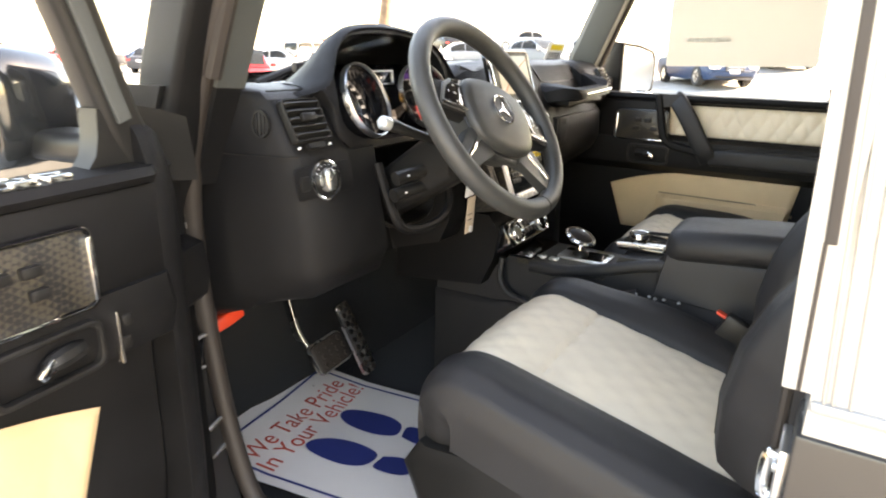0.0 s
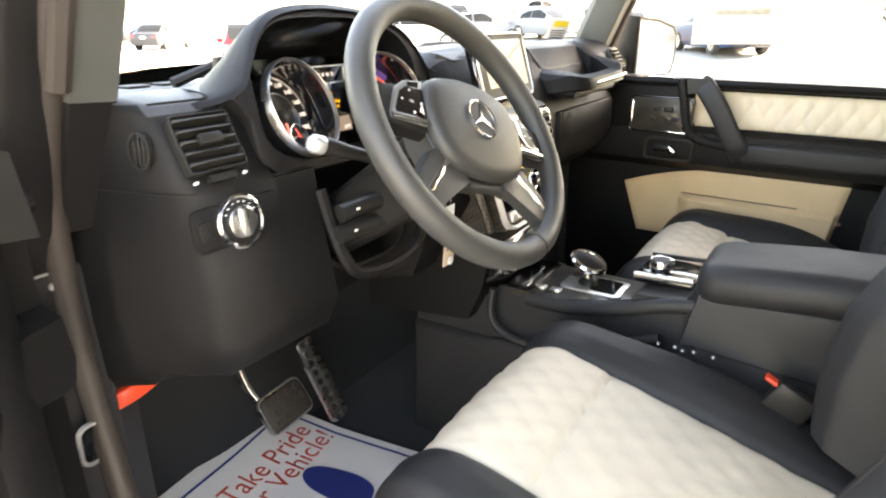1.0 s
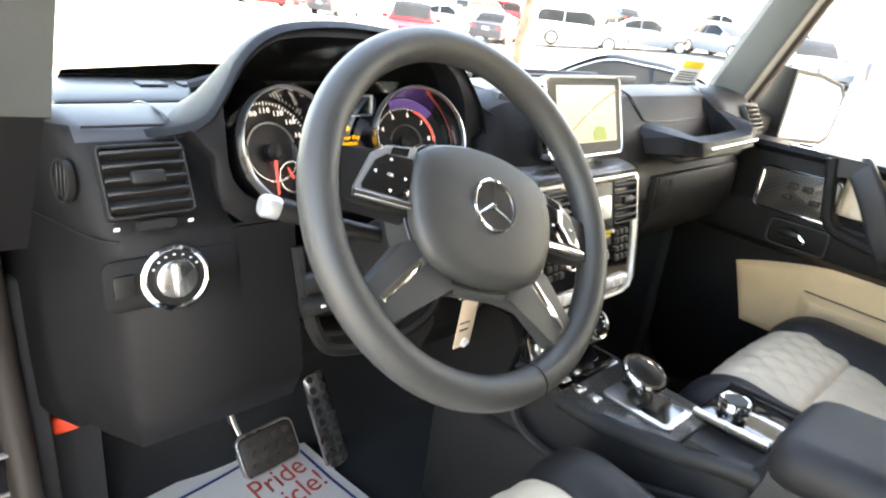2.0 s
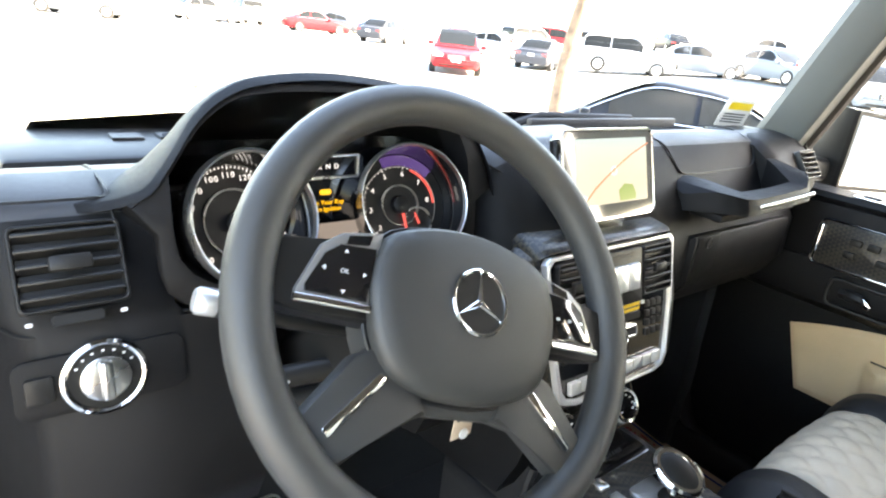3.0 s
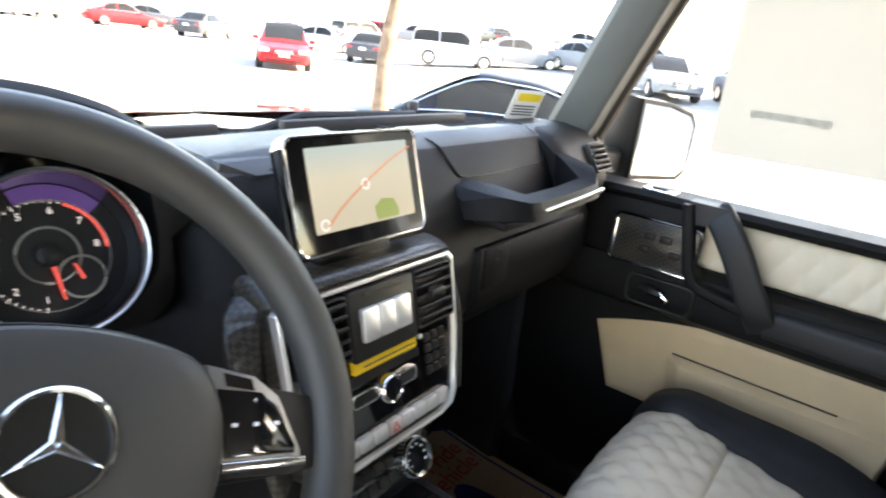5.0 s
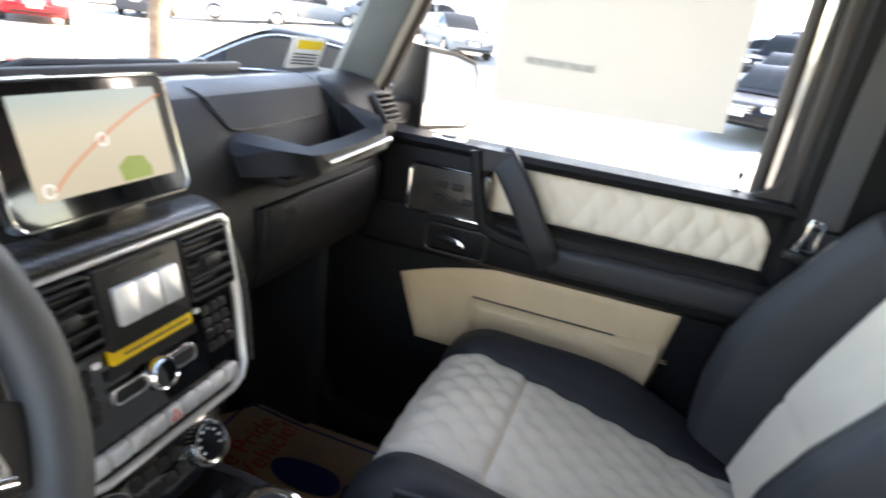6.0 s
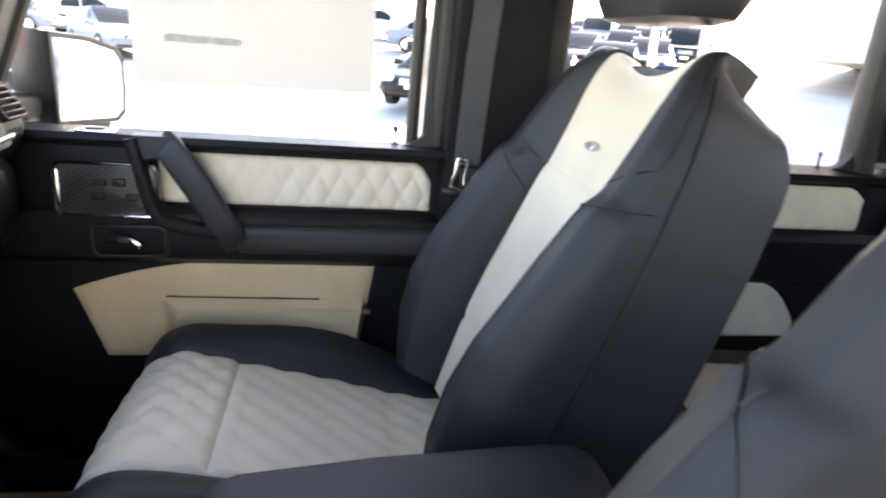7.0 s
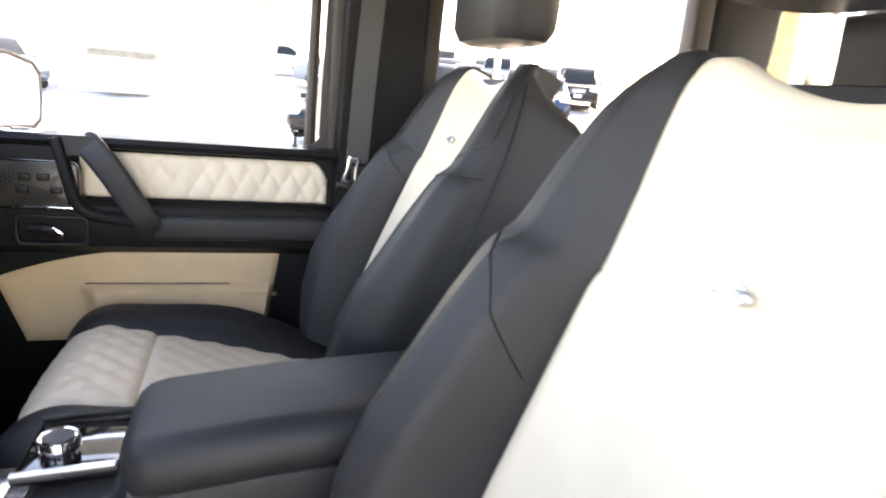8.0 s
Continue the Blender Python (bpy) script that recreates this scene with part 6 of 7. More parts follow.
        rr.append([back(k, x, h) for x, h in [(-w + 0.006, -0.015), (w - 0.006, -0.015), (w - 0.008, -0.105 * q - 0.04 * (1 - k)), (w - 0.04, -0.128 * q - 0.05 * (1 - k)), (-w + 0.04, -0.128 * q - 0.05 * (1 - k)), (-w + 0.008, -0.105 * q - 0.04 * (1 - k))]])
    part("back_shell", loft(rr), BLACK, s, "black leather seat back shell")
    # maker's oval plate
    kb = min(range(101), key=lambda i: abs(along(BACK, i / 100)[0].z - (1.378 if cx < 0 else 1.404))) / 100
    p = back(kb, 0, 0.010)
    _, d = along(BACK, kb)
    m = axes(p, (1, 0, 0), (0, d.z, -d.y))
    ov = [(0.017 * math.cos(2 * math.pi * k / 24), 0.0065 * math.sin(2 * math.pi * k / 24)) for k in range(24)]
    part("plate", prism(ov, m @ Matrix.Translation((0, 0, -0.004)), 0.005, 0.0015), SATIN, s, "small oval metal plate")
    part("plate_inset", prism([(x * 0.72, y * 0.6) for x, y in ov], m @ Matrix.Translation((0.003, 0, 0.001)), 0.0008), SATINGREY, s)
    # headrest
    hy, hz = along(BACK, 10 / 12)[0].y - 0.034, 1.645 + dz
    for q in (-1, 1):
        part("headrest_post", tube([(cx + q * 0.066, hy - 0.018, 1.44), (cx + q * 0.066, hy - 0.008, hz)], 0.0065, 10), CHROME, s, "chrome headrest post")
        part("post_collar", lathe(Matrix.Translation((cx + q * 0.066, hy - 0.015, 1.496)), [(0.014, -0.01), (0.014, 0.008), (0.011, 0.011)], 16), PLASTIC, s)
    hr = [(1.562, 0.72, 0.60), (1.568, 0.90, 0.85), (1.59, 1.0, 1.0), (1.66, 1.02, 1.0), (1.72, 0.97, 0.85), (1.745, 0.86, 0.6), (1.752, 0.6, 0.3)]
    part("headrest", loft([[(cx + x * kx, hy + 0.012 + y * ky - 0.02 * (z - 1.6), z + dz) for x, y in rrect(0.255, 0.115, 0.042, 5)] for z, kx, ky in hr]), BLACK, s, "black leather headrest")
    return s


seat_l = car_seat(-0.371, 0.0, 0.0, BACK_L, 1.08, 0.030, "driver's seat in black leather with sunlit cream centre")
seat_r = car_seat(0.385, -0.031, 0.004, BACK_R, 1.0, 0.0, "passenger seat in black leather with quilted cream centre")
for x, s, nm in ((-0.160, 1, "driver"), (0.165, -1, "passenger")):
    bk = thing("belt_buckle", (x, -0.40, 0.90), "black seat belt buckle with red release button", "belt buckle", "belt buckles")
    part("stalk", sweep([(x, -0.43, 0.86), (x - 0.004 * s, -0.40, 0.96)], rrect(0.03, 0.012, 0.004), (0, 1, 0)), PLASTIC, bk)
    part("body", boxm(axes((x, -0.395, 0.975), (1, 0, 0), (0, -0.45, 0.9)), 0.026, 0.056, 0.060, 0.006), PLASTIC, bk)
    part("button", boxm(axes((x, -0.381, 1.003), (1, 0, 0), (0, -0.45, 0.9)), 0.016, 0.040, 0.006, 0.002), REDPLASTIC, bk, "red release button")

# bright link chain between the driver's seat and the console
for k in range(5):
    part("rail_link", lathe(axes((-0.112 + 0.003 * math.sin(k * 2.3), -0.205 - 0.020 * k - 0.006 * math.sin(k * 1.7), 0.990), (0, 1, 0), (0, 0, 1)), [(0.0035, 0), (0.004, 0.002), (0.0025, 0.004), (0.0005, 0.004)], 10), SATIN, seat_l, "small bright stud")

# passenger belt on the centre pillar
bt = thing("seat_belt", (0.63, -0.61, 1.30), "grey seat belt hanging from its upper loop", "seat belt")
part("webbing", loft([[(0.640, -0.559, 1.315), (0.640, -0.606, 1.318), (0.6425, -0.606, 1.318), (0.6425, -0.559, 1.315)], [(0.640, -0.566, 1.50), (0.640, -0.614, 1.50), (0.6425, -0.614, 1.50), (0.6425, -0.566, 1.50)], [(0.630, -0.575, 1.67), (0.630, -0.622, 1.67), (0.6325, -0.622, 1.67), (0.6325, -0.575, 1.67)]]), BELT, bt, "grey woven webbing")
part("lower_webbing", loft([[(0.644, -0.57, 1.31), (0.644, -0.61, 1.31), (0.647, -0.61, 1.31), (0.647, -0.57, 1.31)], [(0.650, -0.66, 0.80), (0.650, -0.70, 0.80), (0.653, -0.70, 0.80), (0.653, -0.66, 0.80)]]), BELT, bt)
part("upper_loop", boxm(axes((0.632, -0.60, 1.675), (0, 1, 0), (-1, 0, 0)), 0.080, 0.028, 0.016, 0.005), PLASTIC, bt, "black upper loop")
tg = axes((0.636, -0.572, 1.300), (0, 1, 0.15), (-1, 0, 0))
part("tongue", band([(-0.017, 0.028), (0.020, 0.028), (0.013, -0.002), (0.013, -0.030), (-0.011, -0.030), (-0.011, -0.002)], [(-0.009, 0.019), (0.010, 0.019), (0.006, 0.0), (0.006, -0.020), (-0.005, -0.020), (-0.005, 0.0)], tg, 0.004, 0.001), CHROME, bt, "bright belt tongue")
part("tongue_grip", boxm(tg @ Matrix.Translation((0, 0.034, 0.002)), 0.056, 0.016, 0.012, 0.004), PLASTIC, bt)

# ---- rear of the cabin ----
for side in (-1, 1):
    m = Matrix.Diagonal((side, 1, 1, 1))
    d = thing("door_3" if side > 0 else "door_4", (side * 0.72, -1.1, 0.62), "rear car door with cream quilted panels", "car door", kind="structure")
    prof = [(0.722, 0.62), (0.700, 0.90), (0.694, 1.08), (0.650, 1.10), (0.645, 1.19), (0.664, 1.205), (0.664, 1.31), (0.648, 1.318), (0.645, 1.332), (0.712, 1.340), (0.735, 1.30), (0.735, 0.62)]
    part("card", loft([[(x, y, z) for x, z in prof] for y in (-0.735, -0.95, -1.20, -1.52)]), DASH, d, flip=m)
    part("outer_skin", box(0.736, 0.785, -1.54, -0.70, 0.60, 1.325, 0.012), PAINT, d, flip=m)
    part("upper_panel", pad_sheet(lambda u: 1.212, lambda u: 1.307 - 0.03 * max(0, (u - 0.93) / 0.07) ** 2, -0.80, -1.44, lambda z: 0.666, 0.0035, 0.042, 0.055, 100, 16), CREAM, d, "cream quilted leather panel", flip=m)
    part("lower_panel", pad_sheet(lambda u: 0.95, lambda u: 1.085 - 0.10 * max(0, (u - 0.8) / 0.2) ** 2, -0.80, -1.38, lambda z: 0.697, 0.003, 0.06, 0.08, 60, 16), CREAM, d, "cream leather lower panel", flip=m)
    part("lock_pin", lathe(Matrix.Translation((0.695, -1.335, 1.338)), [(0.007, 0), (0.0028, 0.004), (0.0028, 0.024), (0.005, 0.028), (0.002, 0.034)], 10), PLASTIC, d, flip=m)
    part("frame_rear", sweep([(0.700, -1.43, 1.33), (0.700, -1.425, 1.45), (0.675, -1.40, 1.84)], rrect(0.06, 0.05, 0.01), (0, 1, 0)), RUBBER, d, flip=m)
    part("frame_front", sweep([(0.700, -0.735, 1.33), (0.675, -0.735, 1.84)], rrect(0.05, 0.04, 0.01), (0, 1, 0)), RUBBER, d, flip=m)
    cor = [(0.706, -1.41, 1.338), (0.706, -1.36, 1.338), (0.706, -1.382, 1.344), (0.706, -1.40, 1.362), (0.706, -1.408, 1.395)]
    part("frame_corner", loft([cor, [(x - 0.02, y, z) for x, y, z in cor]]), RUBBER, d, flip=m)
    g = part("pane", loft([[(0.716, -0.72, 1.33), (0.716, -1.43, 1.33)], [(0.684, -0.72, 1.84), (0.684, -1.43, 1.84)]], False, False), GLASS, d, flip=m)
    g.visible_shadow = False
    q = thing("wall_rear_quarter", (side * 0.70, -1.75, 0.7), "dark trimmed rear quarter of the cabin", "quarter panel", kind="structure")
    part("lower", box(0.68, 0.785, -2.05, -1.545, 0.60, 1.38, 0.012), DASH, q, flip=m)
    part("rear_pillar", sweep([(0.70, -1.535, 1.36), (0.675, -1.535, 1.86)], rrect(0.06, 0.21, 0.02), (0, 1, 0)), DASH, q, flip=m)
    part("corner_pillar", sweep([(0.70, -2.0, 1.36), (0.675, -2.0, 1.86)], rrect(0.06, 0.10, 0.02), (0, 1, 0)), GREYTRIM, q, flip=m)
back = thing("wall_tailgate", (0, -2.06, 0.65), "dark tailgate with a rear window", "tailgate", kind="structure")
part("lower", box(-0.70, 0.70, -2.09, -2.04, 0.62, 1.36, 0.01), DASH, back)
part("upper", box(-0.66, 0.66, -2.09, -2.04, 1.80, 1.88, 0.01), DASH, back)
rb = thing("rear_bench", (0, -1.25, FLOOR), "rear bench seat in black and cream leather", "rear seat")
part("cushion", loft([[(x, y, z) for y, z in ((-0.96, 0.72), (-0.945, 0.93), (-0.97, 0.965), (-1.2, 0.955), (-1.42, 0.94), (-1.42, 0.72))] for x in (-0.62, -0.60, 0.60, 0.62)]), BLACK, rb)
for cx in (-0.33, 0.37):
    part("cushion_pad", grid(lambda u, v, cx=cx: (cx - 0.20 + 0.40 * u, -0.955 - 0.42 * v, 0.962 - 0.02 * v + (0.010 + quilt(u * 6, v * 6, 0.003)) * min(1, min(u, 1 - u) * 12, min(v, 1 - v) * 12)), 48, 40), CREAM, rb, "cream quilted seat pad")
    part("headrest", loft([[(cx + x * k, -1.60 + y * k, z) for x, y in rrect(0.24, 0.10, 0.04, 4)] for z, k in ((1.52, 0.8), (1.54, 1), (1.66, 1), (1.70, 0.9), (1.715, 0.6))]), BLACK, rb, "black leather headrest")
    for q in (-1, 1):
        part("headrest_post", tube([(cx + q * 0.06, -1.60, 1.45), (cx + q * 0.06, -1.60, 1.55)], 0.006, 8), CHROME, rb)
part("backrest", loft([[(x, y, z) for y, z in ((-1.38, 0.90), (-1.52, 1.48), (-1.56, 1.50), (-1.66, 1.48), (-1.56, 0.90))] for x in (-0.62, -0.60, 0.60, 0.62)]), BLACK, rb)

# ---- outside: the car lot ----
GZ = -0.10
ASPHALT = material("pale_asphalt", (0.30, 0.295, 0.28), 0.9, bump=0.5, scale=60, vary=0.18, coarse=0.6)


def lot(x, y):
    """Height of the lot, which climbs behind the car."""
    s = x * math.sin(radians(114)) + y * math.cos(radians(114))
    return GZ + 0.085 * min(max(0.0, s - 13.0), 45.0)


def far(u):
    return (2 * u - 1) ** 5 * 1400 + (2 * u - 1) * 100


ground = grid(lambda u, v: (far(u), far(v), lot(far(u), far(v))), 90, 90)
single("ground", ground, ASPHALT, "pale sun-bleached asphalt of the car lot", "ground", kind="structure")
LINE = material("white_road_paint", (0.75, 0.75, 0.72), 0.8, vary=0.15, coarse=3)
TYRE = material("tyre_rubber", (0.02, 0.02, 0.02), 0.8)
CARGLASS = material("dark_car_glass", (0.012, 0.014, 0.015), 0.06, spec=0.12)
LAMP = material("lamp_glass", (0.7, 0.7, 0.7), 0.12, 0.6)
TAILRED = material("tail_lamp_red", (0.45, 0.03, 0.02), 0.2, coat=0.6)


def paint(name, c):
    return material(name, c, 0.35, 0.0, coat=0.08, vary=0.05, spec=0.15)


PAINTS = {"red": paint("red_paint", (0.30, 0.015, 0.02)), "white": paint("white_paint", (0.42, 0.43, 0.44)), "silver": paint("silver_paint", (0.16, 0.18, 0.20)), "black": paint("black_paint", (0.006, 0.008, 0.012)), "blue": paint("blue_paint", (0.015, 0.035, 0.08)), "grey": paint("grey_paint", (0.045, 0.05, 0.06))}


def parked_car(x, y, turn, color, high=1.42, long=4.6, suv=False, group="parked cars", label=""):
    """A parked car, nose along its own y."""
    c = thing("parked_car", (x, y, lot(x, y)), label or ("%s %s parked on the lot" % (color, "off-roader" if suv else "saloon car")), "car", group, turn=turn)
    mw = WORLD[c.name]
    L, Wd, pm = long / 2, 0.90, PAINTS[color]
    belt = high * (0.60 if suv else 0.64)
    if suv:
        st = [(-L, 0.55, 0.82, 0.72), (-L + 0.08, 0.32, 0.94, belt), (-1.2, 0.28, 1, belt + 0.02), (0.6, 0.28, 1, belt), (L - 0.75, 0.28, 1, belt - 0.06), (L - 0.12, 0.30, 0.94, belt - 0.16), (L, 0.42, 0.80, belt - 0.35)]
        roof = [(-L + 0.10, belt, 0.0), (-L + 0.30, high - 0.06, 1), (-0.6, high, 1), (0.35, high - 0.03, 1), (1.05, belt - 0.01, 0)]
    else:
        st = [(-L, 0.50, 0.82, 0.74), (-L + 0.10, 0.28, 0.93, belt - 0.02), (-1.3, 0.22, 1, belt + 0.02), (0.5, 0.20, 1, belt - 0.02), (L - 0.8, 0.22, 0.99, belt - 0.12), (L - 0.15, 0.24, 0.92, belt - 0.24), (L, 0.36, 0.76, belt - 0.36)]
        roof = [(-L + 0.55, belt + 0.01, 0.0), (-1.05, high - 0.09, 1), (-0.45, high, 1), (0.10, high - 0.03, 1), (1.0, belt - 0.06, 0)]
    rings = []
    for yy, lo, k, hi in st:
        w = Wd * k
        rings.append([(-w * 0.90, yy, lo), (-w, yy, lo + 0.15), (-w * 1.0, yy, lo + (hi - lo) * 0.62), (-w * 0.95, yy, hi - 0.03), (-w * 0.86, yy, hi), (w * 0.86, yy, hi), (w * 0.95, yy, hi - 0.03), (w, yy, lo + (hi - lo) * 0.62), (w, yy, lo + 0.15), (w * 0.90, yy, lo)])
    b = loft(rings)
    bmesh.ops.subdivide_edges(b, edges=[e for e in b.edges if abs(e.verts[0].co.y - e.verts[1].co.y) > 0.3], cuts=2, use_grid_fill=True)
    b.transform(mw)
    part("body", b, pm, c, smooth=45)
    # cabin: painted shell with dark glass set just proud of it
    line = smooth_path([(0, yy, z) for yy, z, k in roof], 5)
    wid = [max(0.0, min(1.0, (p.z - belt) / (high - belt))) for p in line]

    def side_at(p, w, k, out=0.0):
        """A place on the cabin side, k from the belt to the roof edge."""
        top = Wd - 0.09 - 0.20 * w
        z = belt - 0.03 + (p.z - 0.045 - belt + 0.03) * k
        return (Wd * 0.93 + (top - Wd * 0.93) * k + out, p.y, z)

    gl = []
    for p, w in zip(line, wid):
        e, t0 = side_at(p, w, 1.0), Wd - 0.09 - 0.20 * w
        gl.append([(-Wd * 0.93, p.y, belt - 0.05), (-e[0], p.y, e[2]), (-t0 + 0.09, p.y, p.z - 0.008), (0, p.y, p.z + 0.012), (t0 - 0.09, p.y, p.z - 0.008), (e[0], p.y, e[2]), (Wd * 0.93, p.y, belt - 0.05)])
    b = loft(gl)
    b.transform(mw)
    part("cabin", b, pm, c, smooth=50)
    n = len(line)
    for a0, a1, nm in ((1, 6 if not suv else 5, "rear_window"), (n - 7, n - 1, "windscreen")):
        sel = line[a0:a1]
        b = grid(lambda u, v, sel=sel: mw @ Vector(((-1 + 2 * u) * (Wd - 0.24), sel[0].lerp(sel[-1], v).y if len(sel) < 2 else sel[min(int(v * (len(sel) - 1)), len(sel) - 1)].y, sel[min(int(v * (len(sel) - 1)), len(sel) - 1)].z + 0.020 - 0.018 * abs(-1 + 2 * u))), 6, len(sel) - 1)
        part(nm, b, CARGLASS, c, "dark glass")
    lo_i, hi_i = 3, n - 4
    for s in (-1, 1):
        for i0, i1 in ((lo_i, n // 2 - 1), (n // 2 - 1, hi_i)):
            seg = [(line[i], wid[i]) for i in range(i0, i1 + 1)]
            ring = []
            for j, (p, w) in enumerate(seg):
                q = p.copy()
                q.y += 0.03 if j == 0 else (-0.03 if j == len(seg) - 1 else 0)
                ring.append([(s * side_at(q, w, k, o)[0], q.y, side_at(q, w, k, o)[2]) for k, o in ((0.16, 0.0), (0.18, 0.010), (0.90, 0.010), (0.92, 0.0))])
            b = loft([[mw @ Vector(v) for v in r] for r in ring])
            part("side_window", b, CARGLASS, c, "dark side glass")
        if not suv:
            arc = [side_at(line[i], wid[i], 0.95, 0.012) for i in range(lo_i - 1, hi_i + 2)] + [side_at(line[i], wid[i], 0.12, 0.012) for i in range(hi_i + 1, lo_i - 2, -1)]
            part("window_trim", tube([mw @ Vector((s * x, yy, z)) for x, yy, z in arc], 0.012, 5, True), CHROME, c, "bright window trim")
        for yy in (L - 0.85, -L + 0.95):
            r = 0.36 if suv else 0.325
            wm = mw @ axes((s * (Wd - 0.20), yy, r), (0, 1, 0), (s, 0, 0))
            wh = part("wheel", lathe(wm, [(r * 0.62, 0.03), (r * 0.66, 0.0), (r * 0.94, 0.0), (r, 0.04), (r, 0.18), (r * 0.95, 0.215), (r * 0.68, 0.22), (r * 0.64, 0.19)], 24, False), TYRE, c, "black tyre")
            part("rim", lathe(wm, [(r * 0.66, 0.20), (r * 0.60, 0.205), (r * 0.52, 0.17), (r * 0.20, 0.18), (r * 0.12, 0.20), (0.001, 0.20)], 20), SATIN, wh, "alloy rim")
        part("side_mirror", boxm(mw @ Matrix.Translation((s * (Wd + 0.06), 0.72, belt + 0.03)), 0.20, 0.12, 0.13, 0.035), pm, c)
        hz = belt - 0.30 if not suv else belt - 0.28
        part("headlamp", boxm(mw @ Matrix.Translation((s * 0.64, L - 0.10, hz)), 0.34, 0.20, 0.13, 0.04), LAMP, c, "clear headlamp")
        part("tail_lamp", boxm(mw @ Matrix.Translation((s * 0.66, -L + 0.07, belt - 0.20)), 0.32, 0.14, 0.13, 0.03), TAILRED, c, "red tail lamp")
    part("grille", boxm(mw @ Matrix.Translation((0, L - 0.03, belt - 0.34)), 0.62, 0.10, 0.17, 0.02), PLASTIC, c, "dark grille")
    for k in range(3):
        part("grille_bar", boxm(mw @ Matrix.Translation((0, L + 0.022, belt - 0.39 + 0.05 * k)), 0.58, 0.012, 0.014, 0.003), CHROME, c)
    part("lower_intake", boxm(mw @ Matrix.Translation((0, L - 0.06, 0.36)), 1.20, 0.10, 0.12, 0.02), PLASTIC, c)
    for yy in (L + 0.015, -L - 0.012):
        part("plate_bar", boxm(mw @ Matrix.Translation((0, yy, 0.50 if yy > 0 else 0.70)), 0.32, 0.012, 0.12, 0.004), WHITEINK, c, "plain white plate")
    return c


def at(az, dist, ex=-0.55, ey=-0.28):
    return ex + dist * math.sin(radians(az)), ey + dist * math.cos(radians(az))


# the dark coupe next door, nose ahead
x, y = at(56.3, 8.5)
parked_car(x, y, 38, "black", 1.27, 4.5, group="", label="black coupe with bright window trim parked beside the tree")
x, y = at(39.4, 24)
parked_car(x, y, 141, "red", 1.45, 4.5, group="", label="red saloon car parked facing the camera")
for az, dist, turn, color, suv in ((9, 37, 115, "silver", False), (27, 46, 100, "red", False), (33, 42, 60, "grey", False), (43, 40, 150, "white", False), (47, 33, 60, "grey", False),
                                   (46, 44, 95, "white", True), (54.2, 33, 140, "white", True), (60, 34, 140, "silver", False), (66, 33, 200, "silver", False), (71, 33, 150, "white", False),
                                   (72.3, 25, 235, "silver", False), (80, 24, 235, "blue", False), (85, 30, 235, "silver", False), (18, 46, 80, "white", False), (4, 48, 80, "blue", False),
                                   (81.6, 26, 275, "black", False), (94, 34, 200, "white", False), (99, 28, 200, "silver", False), (-4, 40, 60, "grey", False), (-14, 36, 60, "silver", False), (-24, 30, 60, "red", False), (-32, 34, 60, "blue", False)):
    x, y = at(az, dist)
    parked_car(x, y, -turn, color, 1.75 if suv else 1.45, 4.6, suv)
x, y = at(157, 15)
parked_car(x, y, 40, "white", 1.75, 4.7, True, group="", label="white off-roader parked behind, seen in the mirror")
# a far row across the lot
for k in range(17):
    az = -34 + 6.1 * k + 1.3 * math.sin(k * 2.1)
    x, y = at(az, 52 + 3 * math.cos(k * 1.7))
    parked_car(x, y, -az + (90 if k % 3 else 20), ("white", "silver", "grey", "blue", "white", "red", "silver", "black")[k % 8], 1.75 if k % 4 == 1 else 1.45, 4.6, k % 4 == 1, "far row of cars")
# rows of stock behind
for r in range(6):
    dist = 16 + 4.4 * r
    step = math.degrees(2.5 / dist)
    for k in range(int(25 / step)):
        x, y = at(99.5 + step * k + 0.4 * (r % 2), dist + 0.25 * (k % 3))
        parked_car(x, y, 62 + 3 * (k % 2), ("black", "blue", "black", "grey", "black", "silver")[(k + 2 * r) % 6], 1.75 if (k + r) % 5 == 2 else 1.45, 4.3, (k + r) % 5 == 2, "rows of stock cars")

# a slim street tree in front
BARK = material("pale_bark", (0.17, 0.115, 0.078), 0.9, bump=1.0, scale=25, vary=0.55, coarse=11)
tx, ty = at(49.0, 5.0)
tree = thing("street_tree", (tx, ty, GZ), "slim pale-barked street tree in sun", "tree")
trunk = smooth_path([(tx - 0.10, ty - 0.05, GZ), (tx - 0.06, ty, 0.7), (tx, ty + 0.02, 1.4), (tx + 0.09, ty + 0.0, 2.2), (tx + 0.10, ty + 0.05, 3.2), (tx + 0.05, ty, 4.2)], 6)
part("trunk", tube([p + Vector((0.012 * noise.noise(p * 5), 0.012 * noise.noise(p * 6), 0)) for p in trunk], [0.075 - 0.0013 * i for i in range(len(trunk))], 12), BARK, tree)
for k in range(9):
    a = k * 2.4
    z0 = 2.8 + 0.18 * k
    p0 = Vector((tx + 0.08, ty + 0.03, z0))
    part("limb", tube(smooth_path([p0, p0 + Vector((0.5 * math.cos(a), 0.5 * math.sin(a), 0.5)), p0 + Vector((1.0 * math.cos(a + 0.3), 1.0 * math.sin(a + 0.3), 1.3))], 4), [0.03 - 0.003 * i for i in range(9)], 6), BARK, tree)
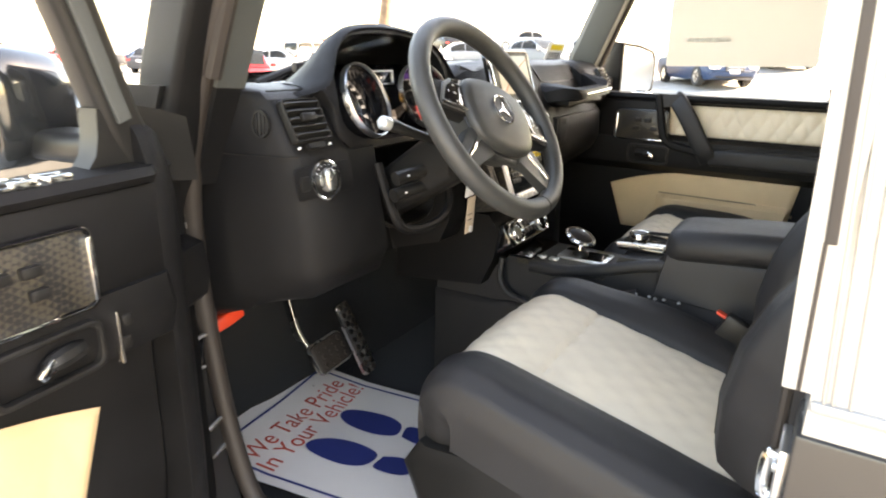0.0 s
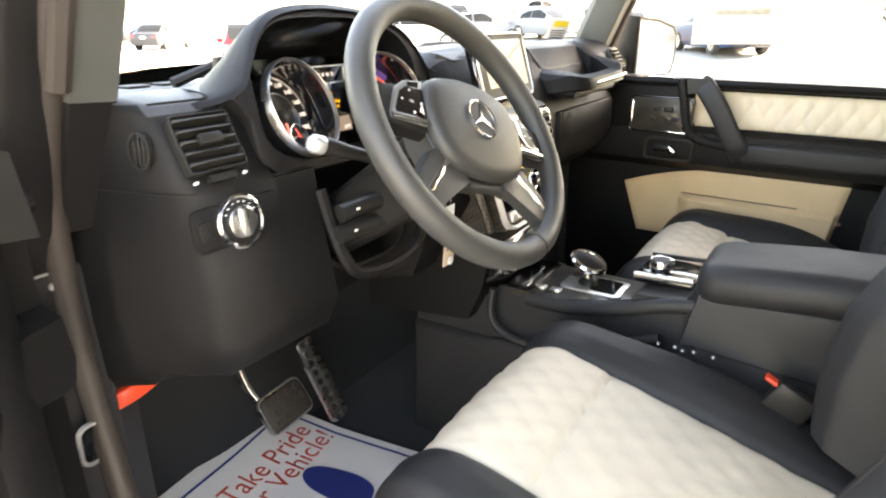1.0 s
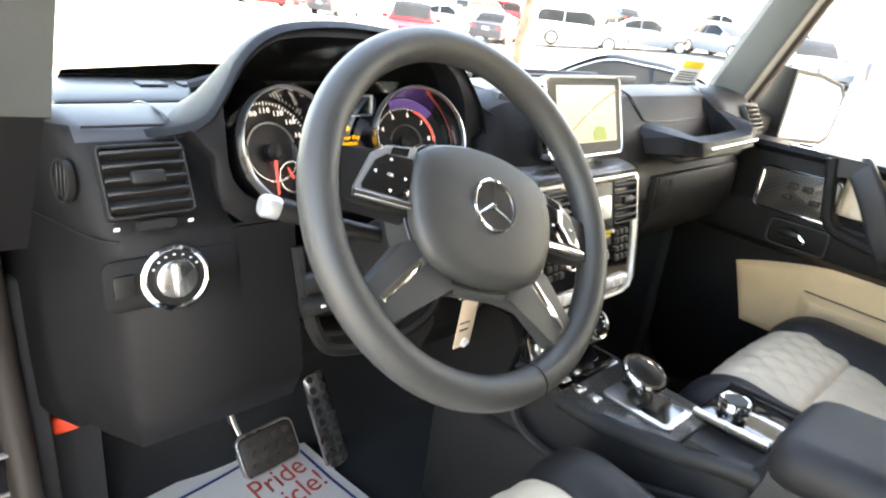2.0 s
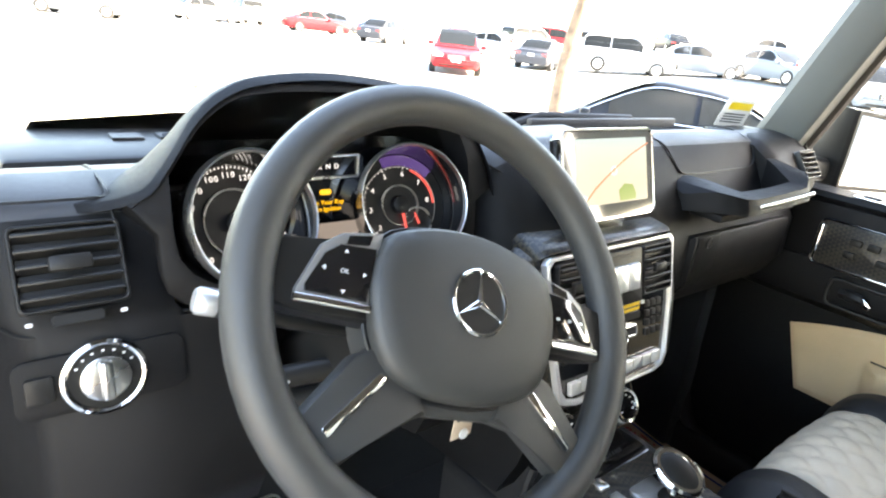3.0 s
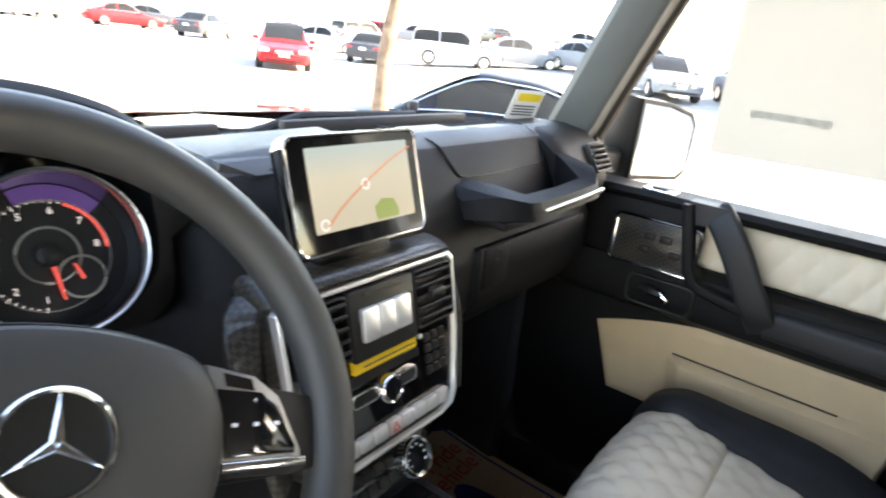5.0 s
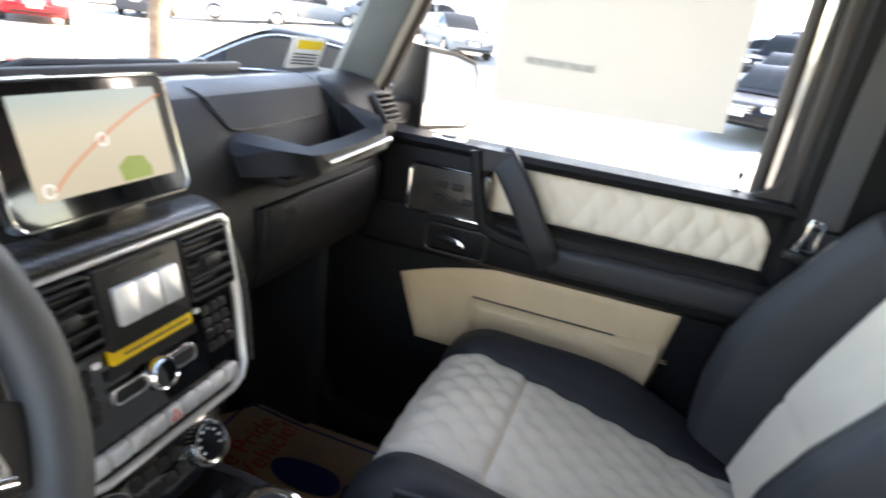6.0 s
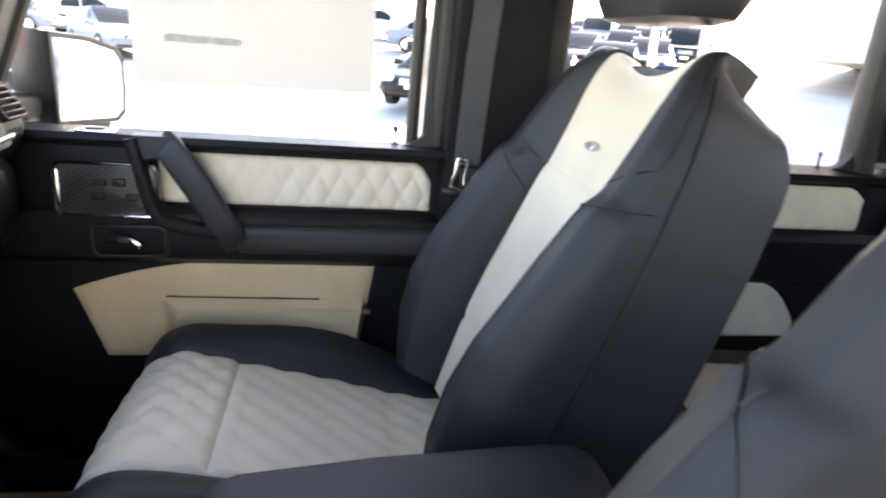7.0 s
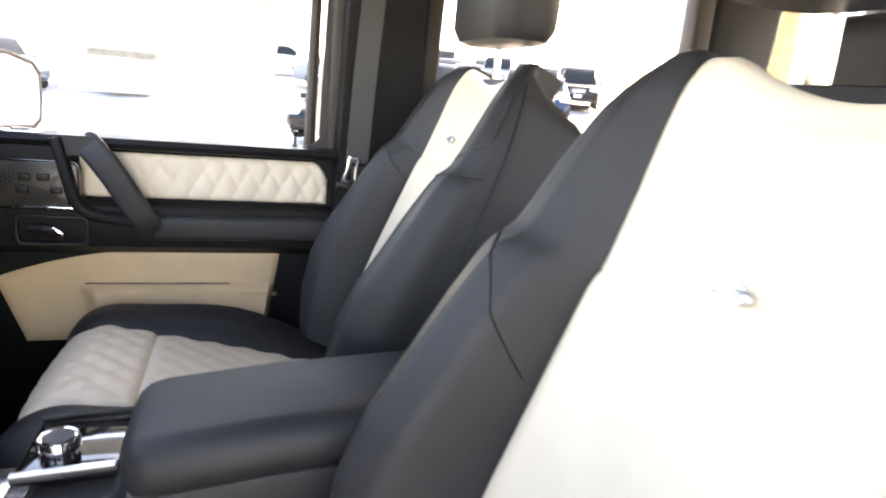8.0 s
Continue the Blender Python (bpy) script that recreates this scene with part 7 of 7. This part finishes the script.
# dry grass clump ahead
DRY = material("dry_grass", (0.42, 0.29, 0.14), 0.9, vary=0.3, coarse=20)
for az, dist in ((6.9, 7.6), (5.4, 7.9), (17.5, 11.0)):
    gx, gy = at(az, dist)
    rng = random.Random(int(az * 10))
    bm = bmesh.new()
    for _ in range(420):
        a, r = rng.uniform(0, 6.28), 0.30 * math.sqrt(rng.random())
        h = rng.uniform(0.45, 0.85)
        bx, by = gx + r * math.cos(a), gy + r * math.sin(a)
        lx, ly = bx + rng.uniform(-0.2, 0.2) + 0.5 * r * math.cos(a), by + rng.uniform(-0.2, 0.2)
        w = 0.006
        v = [bm.verts.new(q) for q in ((bx - w, by, GZ), (bx + w, by, GZ), (lx, ly, GZ + h))]
        bm.faces.new(v)
    tagged(part("dry_grass_clump", bm, DRY, None), "clump of dry straw-coloured ornamental grass", "grass", "grass clumps", "stuff")
# lot lines
for k in range(7):
    x0, y0 = 4.0 + 2.8 * k, 11.0
    single("road_line", box(x0, x0 + 0.1, y0, y0 + 5, GZ, GZ + 0.004, 0), LINE, "white painted parking line", "road marking", "parking lines")
# building behind
STUCCO = material("beige_stucco", (0.58, 0.54, 0.48), 0.9, bump=0.4, scale=30, vary=0.08, coarse=1.5)
bx, by = at(139, 42)
bld = thing("dealer_building", (bx, by, lot(bx, by)), "low beige stucco dealership building", "building", turn=-50)
mw = WORLD[bld.name]
part("wall", boxm(mw @ Matrix.Translation((0, 0, 3)), 34, 10, 6, 0.05), STUCCO, bld)
part("roof", boxm(mw @ Matrix.Translation((0, 0, 6.2)), 35, 11, 0.4, 0.05), STUCCO, bld)
for k in range(3):
    w = part("window", boxm(mw @ Matrix.Translation((-13 + 3.5 * k, 5.02, 2.2)), 3.2, 0.12, 2.6, 0.03), CARGLASS, bld)

# a palm beside the car lane, behind; its unseen crown is added for shade
PALMBARK = material("ringed_palm_bark", (0.33, 0.22, 0.10), 0.9, bump=1.0, scale=40, vary=0.4, coarse=6)
FROND = material("palm_frond_green", (0.07, 0.11, 0.03), 0.6, vary=0.3)
px, py = 5.0, -5.9
palm = thing("palm_tree", (px, py, GZ), "palm with ringed tan trunk and unseen dense crown added to shade the cabin", "tree")
prof = []
for k in range(62):
    z = k * 0.10
    r = 0.21 - 0.010 * z
    prof += [(r * 0.93, z), (r * 1.03, z + 0.07)]
part("trunk", lathe(Matrix.Translation((px, py, GZ)), prof, 18, False), PALMBARK, palm, smooth=20)
rng = random.Random(5)
# Dense crown out of view, sized and placed to block sun from the cabin.
for k in range(90):
    a, up = k * 2.399, rng.uniform(-0.7, 1.3)
    d = Vector((math.cos(a), math.sin(a), 0))
    root = Vector((px, py, 6.1)) + d * 0.1
    out = 1.25 - 0.25 * abs(up)
    rib = smooth_path([root, root + d * 0.9 * out + Vector((0, 0, 0.75 * up)), root + d * 1.9 * out + Vector((0, 0, 0.9 * up - 0.4)), root + d * 2.5 * out + Vector((0, 0, 0.7 * up - 1.2))], 6)
    bm = bmesh.new()
    side = Vector((-d.y, d.x, 0))
    for i, p in enumerate(rib[1:-1]):
        for q in (-1, 1):
            ln = 0.65 * math.sin(math.pi * (i + 2.0) / (len(rib) + 2))
            tip = p + side * q * ln + d * 0.22 - Vector((0, 0, 0.22))
            bm.faces.new([bm.verts.new(v) for v in (p - d * 0.08, p + d * 0.08, tip)])
    part("shade_frond", bm, FROND, palm)
    part("shade_frond_rib", tube(rib, [0.02 - 0.0008 * i for i in range(len(rib))], 5), FROND, palm)
